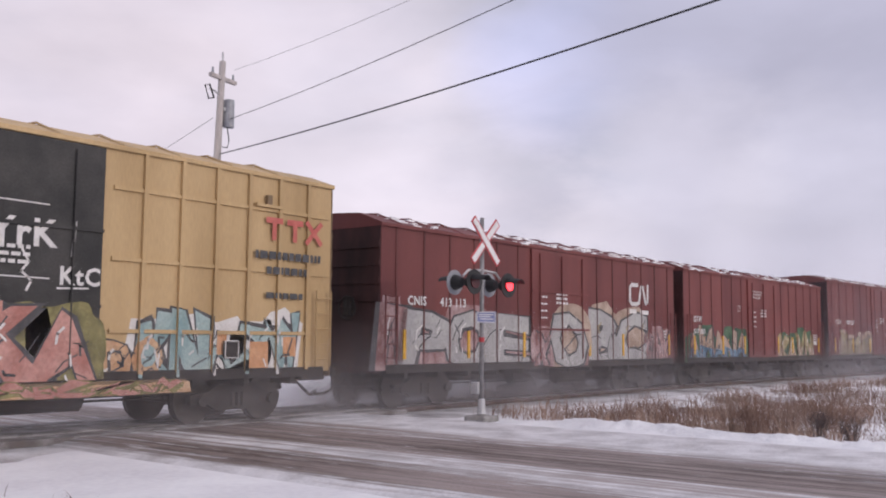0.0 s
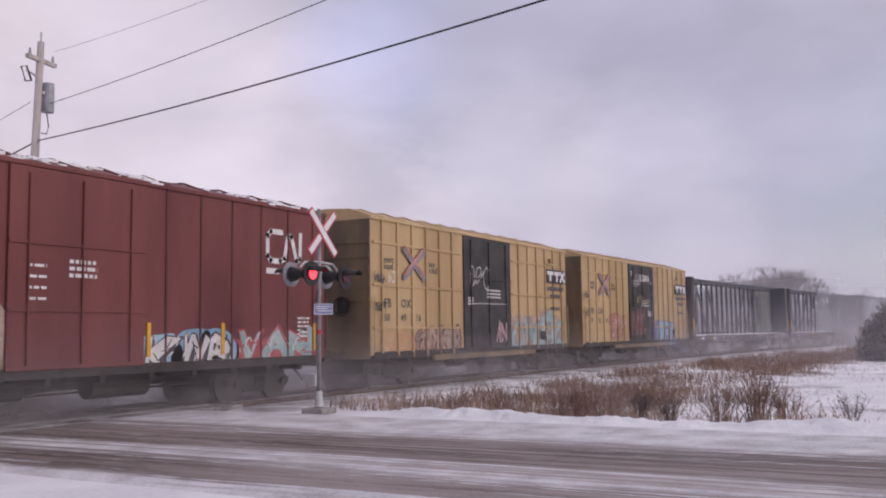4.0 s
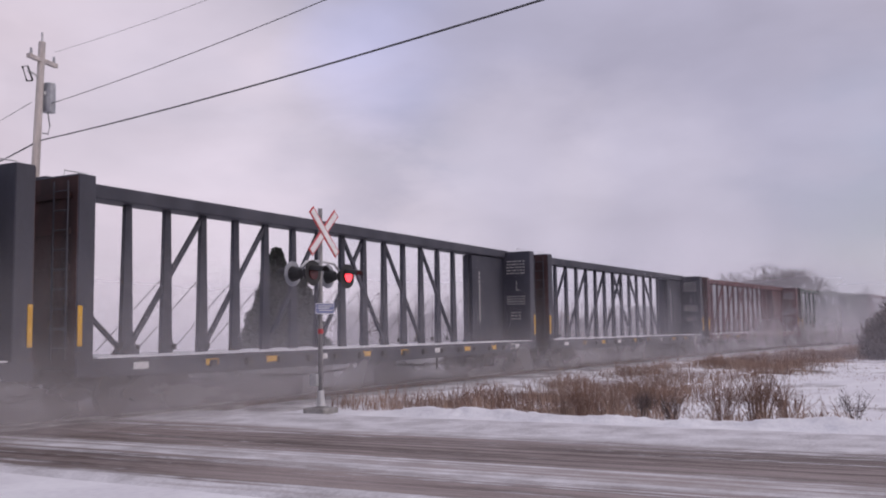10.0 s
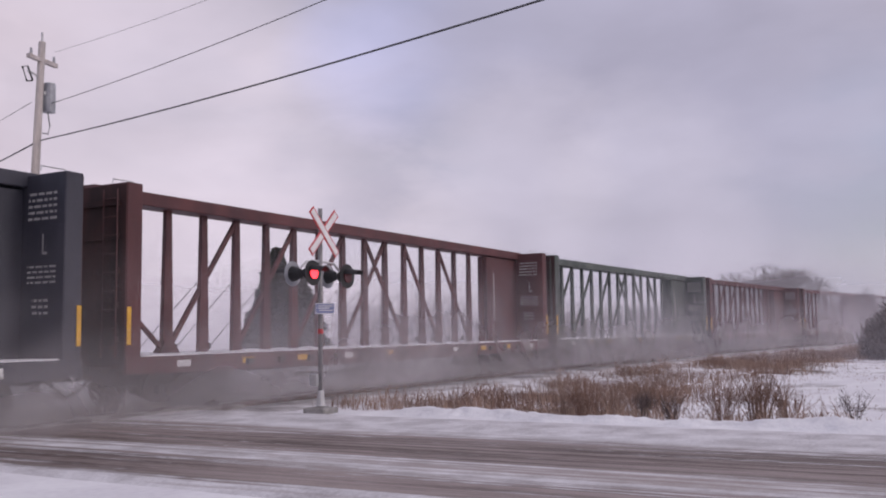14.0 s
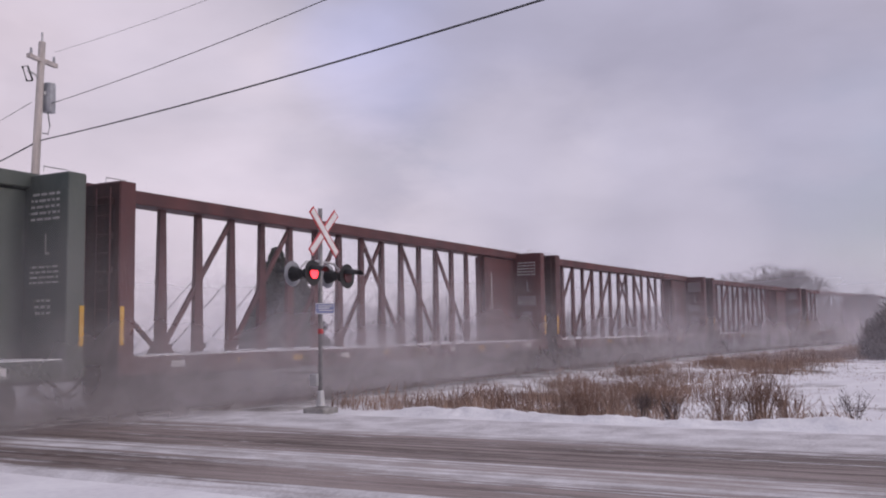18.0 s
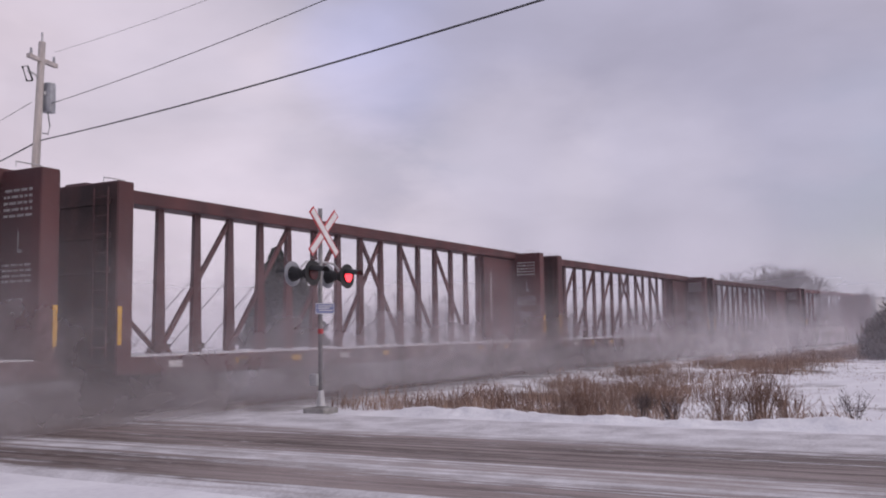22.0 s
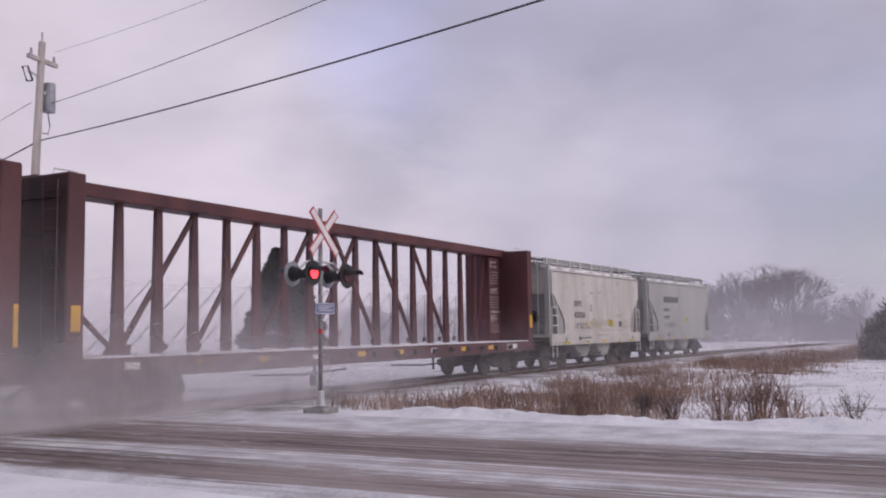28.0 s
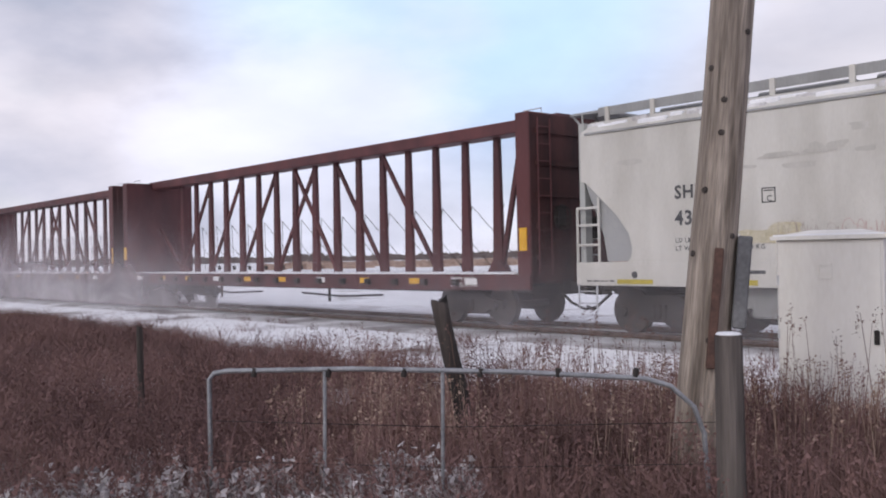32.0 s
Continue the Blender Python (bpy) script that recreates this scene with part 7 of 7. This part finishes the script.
        for k in range(16):
            cx, cz = rng.uniform(-4.4, 4.6), rng.uniform(2.9, 3.9)
            bm = new_bm()
            flat(bm, outline(rng, cx, cz, rng.uniform(0.25, 0.7), rng.uniform(0.05, 0.14)), y + 0.003 - 0.0004 * k)
            part("grime_smear", bm, HOPPER_SMEAR, car, "faint grey smear of grime")
        # a faded yellow cloud of paint and thin angular scrawls over it
        for k, (cx, cz, w, h) in enumerate(((-1.35, 1.86, 0.75, 0.26), (-0.85, 1.92, 0.7, 0.30), (-0.4, 1.80, 0.5, 0.22), (3.15, 1.80, 0.35, 0.3))):
            bm = new_bm()
            flat(bm, outline(rng, cx, cz, w, h), y - 0.001 - 0.0007 * k)
            part("faded_spray", bm, FADED_OCHRE, car, "faded yellow sprayed patch")
        for k, (gx, gz, gw, gh, material) in enumerate(((-1.0, 1.70, 0.9, 0.42, FADED_BROWN), (-0.45, 1.58, 0.6, 0.52, FADED_BROWN), (0.1, 1.74, 0.9, 0.40, FADED_PINK), (0.0, 1.50, 0.9, 0.16, FADED_BROWN), (1.72, 1.72, 0.4, 0.26, FADED_PINK),
                                                        (2.98, 1.86, 1.0, 0.22, FADED_PINK), (3.0, 1.62, 0.9, 0.20, FADED_PINK), (2.3, 1.42, 0.5, 0.14, FADED_PINK))):
            tag(car, y - 0.004 - 0.001 * k, gx, gz, gw, gh, material, 60 + k, stroke=0.009)
    else:
        bars("owner_band", car, INK, [(-3.1 + 0.42 * i, -2.76 + 0.42 * i, 3.02, 3.34) for i in range(6)], y, "dark block lettering band")
        bars("small_print", car, INK, lines_of(rng, -3.1, -2.2, 2.55, 0.14, 2, 0.40) + lines_of(rng, -3.1, -1.0, 1.85, 0.04, 2, 0.12), y)
        part("yellow_label", box(new_bm(), 0.6, 1.0, y - 0.004, y, 1.95, 2.25), DULL_YELLOW, car)
    for x, w, material in ((-4.0, 0.85, DULL_YELLOW), (-1.6, 0.45, DULL_YELLOW), (0.42, 0.5, AMBER), (2.4, 0.3, DULL_YELLOW), (4.3, 0.7, DULL_YELLOW)):
        part("sill_reflector", box(new_bm(), x - w / 2, x + w / 2, -hy - 0.03, -hy - 0.021, 1.02, 1.11), material, car, "yellow reflector strip")
    for x in (-4.0, 4.3):
        part("jack_pad", rod(new_bm(), [(x, -hy - 0.03, 1.20), (x, -hy - 0.018, 1.20)], 0.07, 10), INK, car)
    bars("sill_print", car, INK, [(-2.62, -2.36, 1.17, 1.30)] + lines_of(rng, -5.2, -4.5, 1.06, 0.03, 1, 0.1), -hy - 0.022)
    return car


def square_frame(x, z, w, y):
    bm = new_bm()
    for a in ((x, x + w, z, z + 0.02), (x, x + w, z + w - 0.02, z + w), (x, x + 0.02, z, z + w), (x + w - 0.02, x + w, z, z + w)):
        bm.faces.new([bm.verts.new(p) for p in ((a[0], y, a[2]), (a[1], y, a[2]), (a[1], y, a[3]), (a[0], y, a[3]))])
    return bm


WARNING = [("CHARGEMENT\nET\nDECHARGEMENT", 0.09, 4.28), ("LA SECURITE\nAVANT TOUT", 0.115, 3.2), ("ATTENTION", 0.15, 2.3), ("AVANT DE\nDEPLACER LE\nWAGON", 0.10, 2.17)]
TRAIN = []          # (car, its centre along the track at the start)


def make_train():
    TRAIN.append((cargo_box_yellow(0, 0, 1, 15.5), 6.8))
    TRAIN.append((cargo_box_red(0, 0, 2, 15.9), 24.15))
    TRAIN.append((cargo_box_red(0, 1, 3, 15.0), 40.45))
    TRAIN.append((cargo_box_red(0, 2, 4, 16.0), 57.0))
    TRAIN.append((cargo_box_yellow(0, 1, 5, 15.1), 74.85))
    TRAIN.append((cargo_box_yellow(0, 2, 6, 15.5), 92.05))
    green = centerbeam("dark green-grey centerbeam flatcar with oval openings, snow on its deck", BEAM_NAVY, PANEL_GREEN, True, 3.0)
    words("BCOL", 0.24, INK_WHITE, green, -7.3, -1.427, 0.93)
    words("730038", 0.24, INK_WHITE, green, -5.9, -1.427, 0.93)
    TRAIN.append((green, 112.9))
    red = centerbeam("rust-brown empty centerbeam flatcar with snow on its deck", BEAM_RED, BEAM_RED, False, 1.05, WARNING)
    plain = centerbeam("rust-brown empty centerbeam flatcar with snow on its deck", BEAM_RED, BEAM_RED, False, 2.75)
    looks = [(BEAM_NAVY, "dark navy empty centerbeam flatcar with snow on its deck"), (BEAM_NAVY, "dark navy empty centerbeam flatcar with snow on its deck"),
             (None, ""), (BEAM_GREEN, "dark green empty centerbeam flatcar with snow on its deck"),
             (None, ""), (None, ""), (None, ""), (None, ""), (None, ""), (None, "")]
    lefts = (125.1, 149.0, 172.55, 195.95, 219.25, 242.9, 266.75, 290.7, 314.3, 337.75)
    for (paint, label), left in zip(looks, lefts):
        if left == lefts[-1]:
            c = red
        elif left == lefts[-2]:
            c = plain
        else:
            c = copy_thing(plain, Matrix.Identity(4))
        if paint is not None:
            repainted(c, BEAM_RED, paint)
            tagged(c, label)
        TRAIN.append((c, left + CB_HALF))
    TRAIN.append((hopper(True), 367.05))
    TRAIN.append((repainted(hopper(False), HOPPER, HOPPER_PALE), 379.5))


make_train()


# ---- blowing snow and added haze sheets ----
def dust_material(name, density, power, scale, low=0.30, tone=(0.72, 0.69, 0.73)):
    """Fine airborne snow, also the haze and shade sheets: thin, ragged, thinning upwards and towards the ends of each
    drift.
    """
    m = bpy.data.materials.new(name)
    m.use_nodes = True
    nt = m.node_tree
    nt.nodes.clear()
    nn, ln = nt.nodes.new, nt.links.new
    out, mix, clear = nn("ShaderNodeOutputMaterial"), nn("ShaderNodeMixShader"), nn("ShaderNodeBsdfTransparent")
    dif, tr, half = nn("ShaderNodeBsdfDiffuse"), nn("ShaderNodeBsdfTranslucent"), nn("ShaderNodeMixShader")
    for n in (dif, tr):
        n.inputs["Color"].default_value = (*tone, 1)
    half.inputs["Fac"].default_value = 0.5
    ln(dif.outputs["BSDF"], half.inputs[1])
    ln(tr.outputs["BSDF"], half.inputs[2])
    co, sep = nn("ShaderNodeTexCoord"), nn("ShaderNodeSeparateXYZ")
    ln(co.outputs["Generated"], sep.inputs["Vector"])

    def maths(op, a, b):
        n = nn("ShaderNodeMath")
        n.operation, n.use_clamp = op, True
        for i, v in enumerate((a, b)):
            if isinstance(v, float):
                n.inputs[i].default_value = v
            else:
                ln(v, n.inputs[i])
        return n.outputs[0]

    def ramp(v, a, b):
        n = nn("ShaderNodeMapRange")
        n.interpolation_type = "SMOOTHSTEP"
        n.inputs["From Min"].default_value, n.inputs["From Max"].default_value = a, b
        ln(v, n.inputs["Value"])
        return n.outputs["Result"]

    ends = maths("MULTIPLY", ramp(sep.outputs["X"], 0.0, 0.22), ramp(sep.outputs["X"], 1.0, 0.78))
    fall = maths("POWER", ramp(sep.outputs["Z"], 1.0, 0.0), power)
    foot = ramp(sep.outputs["Z"], 0.0, 0.05)
    info, add = nn("ShaderNodeObjectInfo"), nn("ShaderNodeVectorMath")
    add.operation = "MULTIPLY_ADD"
    add.inputs[1].default_value = (1.0, 1.0, 1.6)
    ln(co.outputs["Object"], add.inputs[0])
    ln(info.outputs["Random"], add.inputs[2])
    no = nn("ShaderNodeTexNoise")
    no.inputs["Scale"].default_value, no.inputs["Detail"].default_value, no.inputs["Roughness"].default_value = scale, 5, 0.55
    no.inputs["Distortion"].default_value = 0.6
    ln(add.outputs["Vector"], no.inputs["Vector"])
    puff = nn("ShaderNodeMapRange")
    puff.inputs["From Min"].default_value, puff.inputs["From Max"].default_value = 0.33, 0.68
    puff.inputs["To Min"].default_value, puff.inputs["To Max"].default_value = low, 1.0
    ln(no.outputs["Fac"], puff.inputs["Value"])
    fac = maths("MULTIPLY", maths("MULTIPLY", maths("MULTIPLY", ends, fall), maths("MULTIPLY", puff.outputs["Result"], foot)), density)
    ln(fac, mix.inputs["Fac"])
    ln(clear.outputs["BSDF"], mix.inputs[1])
    ln(half.outputs["Shader"], mix.inputs[2])
    ln(mix.outputs["Shader"], out.inputs["Surface"])
    return m


def drift(material, length, height, y, seed, label, group, at=None, wave=0.25):
    """A billowing sheet of airborne snow, haze or shade, length metres along x."""
    rng = random.Random(seed)
    nx, nz = 24, 6
    v = [(length * (i / nx - 0.5), y + wave * noise.noise((i * 0.4 + seed, j * 0.5, 3.0)), height * j / nz) for j in range(nz + 1) for i in range(nx + 1)]
    w = nx + 1
    f = [(j * w + i, j * w + i + 1, (j + 1) * w + i + 1, (j + 1) * w + i) for j in range(nz) for i in range(nx)]
    me = bpy.data.meshes.new("blowing_snow")
    me.from_pydata(v, [], f)
    me.materials.append(material)
    me.shade_smooth()
    ob = new("blowing_snow", me)
    ob.visible_shadow = False
    if at is not None:
        ob.matrix_basis = at
    return tagged(ob, label, "blowing snow", group)


DUST = [dust_material("snow_dust_light", 0.22, 1.3, 0.35), dust_material("snow_dust", 0.42, 1.3, 0.33), dust_material("snow_dust_thick", 0.80, 1.15, 0.30, 0.35, (0.62, 0.59, 0.63)), dust_material("snow_dust_plume", 0.75, 1.3, 0.30, 0.40, (0.66, 0.63, 0.67))]
# Low wheel dust, greyed below snow white to carry the shade it hangs in.
LOW_DUST_SHADED = [dust_material("snow_dust_low_light", 0.14, 0.9, 0.45, 0.35, (0.50, 0.47, 0.485)), dust_material("snow_dust_low", 0.40, 0.9, 0.45, 0.35, (0.50, 0.47, 0.485)), dust_material("snow_dust_low_thick", 0.64, 0.85, 0.40, 0.45, (0.39, 0.36, 0.38))]
# Under-car dust; the shade beneath the train is put into these dark tones.
UNDER_DUST_SHADE = [dust_material("snow_dust_under", 0.90, 0.22, 0.5, 0.66, (0.13, 0.115, 0.118)), dust_material("snow_dust_under_pale", 0.88, 0.22, 0.5, 0.62, (0.24, 0.22, 0.23))]
# Standing sheets: distance haze and blown snow put into a translucent colour.
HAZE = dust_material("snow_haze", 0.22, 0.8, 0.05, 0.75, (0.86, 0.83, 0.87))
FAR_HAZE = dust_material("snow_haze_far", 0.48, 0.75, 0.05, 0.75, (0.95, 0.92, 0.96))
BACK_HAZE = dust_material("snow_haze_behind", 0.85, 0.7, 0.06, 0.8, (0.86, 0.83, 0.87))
DRIFTS = []
for i in range(15):
    s0 = 10 + i * 26.0
    k = 0 if s0 < 100 or s0 > 345 else (1 if s0 < 190 else 2)
    if 310 < s0 < 345:
        continue
    DRIFTS.append((drift(DUST[k], 40, (3.0, 4.4, 5.0)[k], -2.15, i, "veil of blowing snow drifting beside the moving train", "snow blown up by the train"), s0))
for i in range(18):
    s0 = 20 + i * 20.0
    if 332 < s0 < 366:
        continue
    DRIFTS.append((drift(LOW_DUST_SHADED[0 if s0 < 115 else (1 if s0 < 190 else 2)], 28, 1.9, -2.9 - 0.4 * (i % 2), 50 + i, "low plume of snow dust swirling beside the wheels, shade in its tone", "snow blown up by the train"), s0))
DRIFTS.append((drift(DUST[1], 24, 3.2, -2.4, 94, "thin veil of snow between two cars", "snow blown up by the train"), 340.0))
DRIFTS.append((drift(LOW_DUST_SHADED[1], 22, 1.6, -2.6, 95, "low plume of snow dust trailing the last car, shade in its tone", "snow blown up by the train"), 391.0))
DRIFTS.append((drift(DUST[1], 26, 3.6, -0.4, 96, "veil of snow trailing the last car", "snow blown up by the train"), 401.0))
for i in range(2):
    DRIFTS.append((drift(DUST[3], 34, 4.6, -2.6 - 0.5 * i, 70 + i, "thick cloud of snow swirling behind a car", "snow blown up by the train"), 321.0 + 11 * i))
for i, (s0, off) in enumerate(((304.0, -3.4), (312.0, -4.2), (314.0, -6.5), (305.0, -7.0))):
    DRIFTS.append((drift(DUST[1], 30, 4.2, off, 110 + i, "billowing cloud of snow trailing beside the train", "snow blown up by the train", wave=0.5), s0))
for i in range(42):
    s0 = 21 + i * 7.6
    DRIFTS.append((drift(UNDER_DUST_SHADE[0 if s0 < 112 else 1], 17, 1.12, 0.55 if i % 2 else -0.55, 120 + i, "dark sheet of snow dust and under-car shade between the wheels", "snow churned under the train"), s0))
# flat sheets added across the view as distance haze
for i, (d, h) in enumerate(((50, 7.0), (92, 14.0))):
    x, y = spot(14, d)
    drift(FAR_HAZE if i else HAZE, d * 1.6, h, 0.0, 80 + i, "flat translucent sheet standing for blown snow and distance haze over the far track", "snow haze", pose(x, y, -0.6, 0, 0, 14 + 90), 1.0)
drift(BACK_HAZE, 190, 9.0, 0.0, 90, "flat translucent sheet standing for blown snow and distance haze behind the track", "snow haze", pose(78, 56, -0.4), 0.8)


# ---- what moves ----
def run(t):
    """How far the train has run: it gathers speed from 11.0 to 12.1 metres a second."""
    k = min(t, 26.0)
    return 11.05 * k + 0.021 * k * k + 12.0 * (t - k) + 0.45 * max(0.0, t - 30.5)


def car_pose(s):
    # a car stands on its two trucks
    xa, ya, _ = track(s - 6)
    xb, yb, _ = track(s + 6)
    return pose((xa + xb) / 2, (ya + yb) / 2, 0, 0, 0, math.degrees(math.atan2(yb - ya, xb - xa)))


LIT_RIGHT = [0.0, 2.0, 5.0, 7.0, 8.5, 10.0, 12.0, 15.3, 17.0, 20.0, 22.0, 25.0, 26.6, 28.5, 30.1]


def motions():
    times = [i * 1.0 for i in range(33)]
    for car, s0 in TRAIN:
        walk(car, [(t, car_pose(s0 - run(t))) for t in times])
    for veil_ob, s0 in DRIFTS:
        walk(veil_ob, [(t, car_pose(s0 - run(t))) for t in times])
    # the two lamps wink by turns: the lit lens comes forward, the other draws back behind the dark glass
    for which, (lit, home) in enumerate(LAMPS):
        rows = []
        t = 0.0
        while t <= 32.01:
            right = any(a - 0.12 <= t <= a + 0.32 for a in LIT_RIGHT)
            on = right == (which == 1)
            rows.append((t, home @ Matrix.Translation((0, -0.048 if on else 0.0, 0))))
            t += 0.1
        walk(lit, rows)


motions()
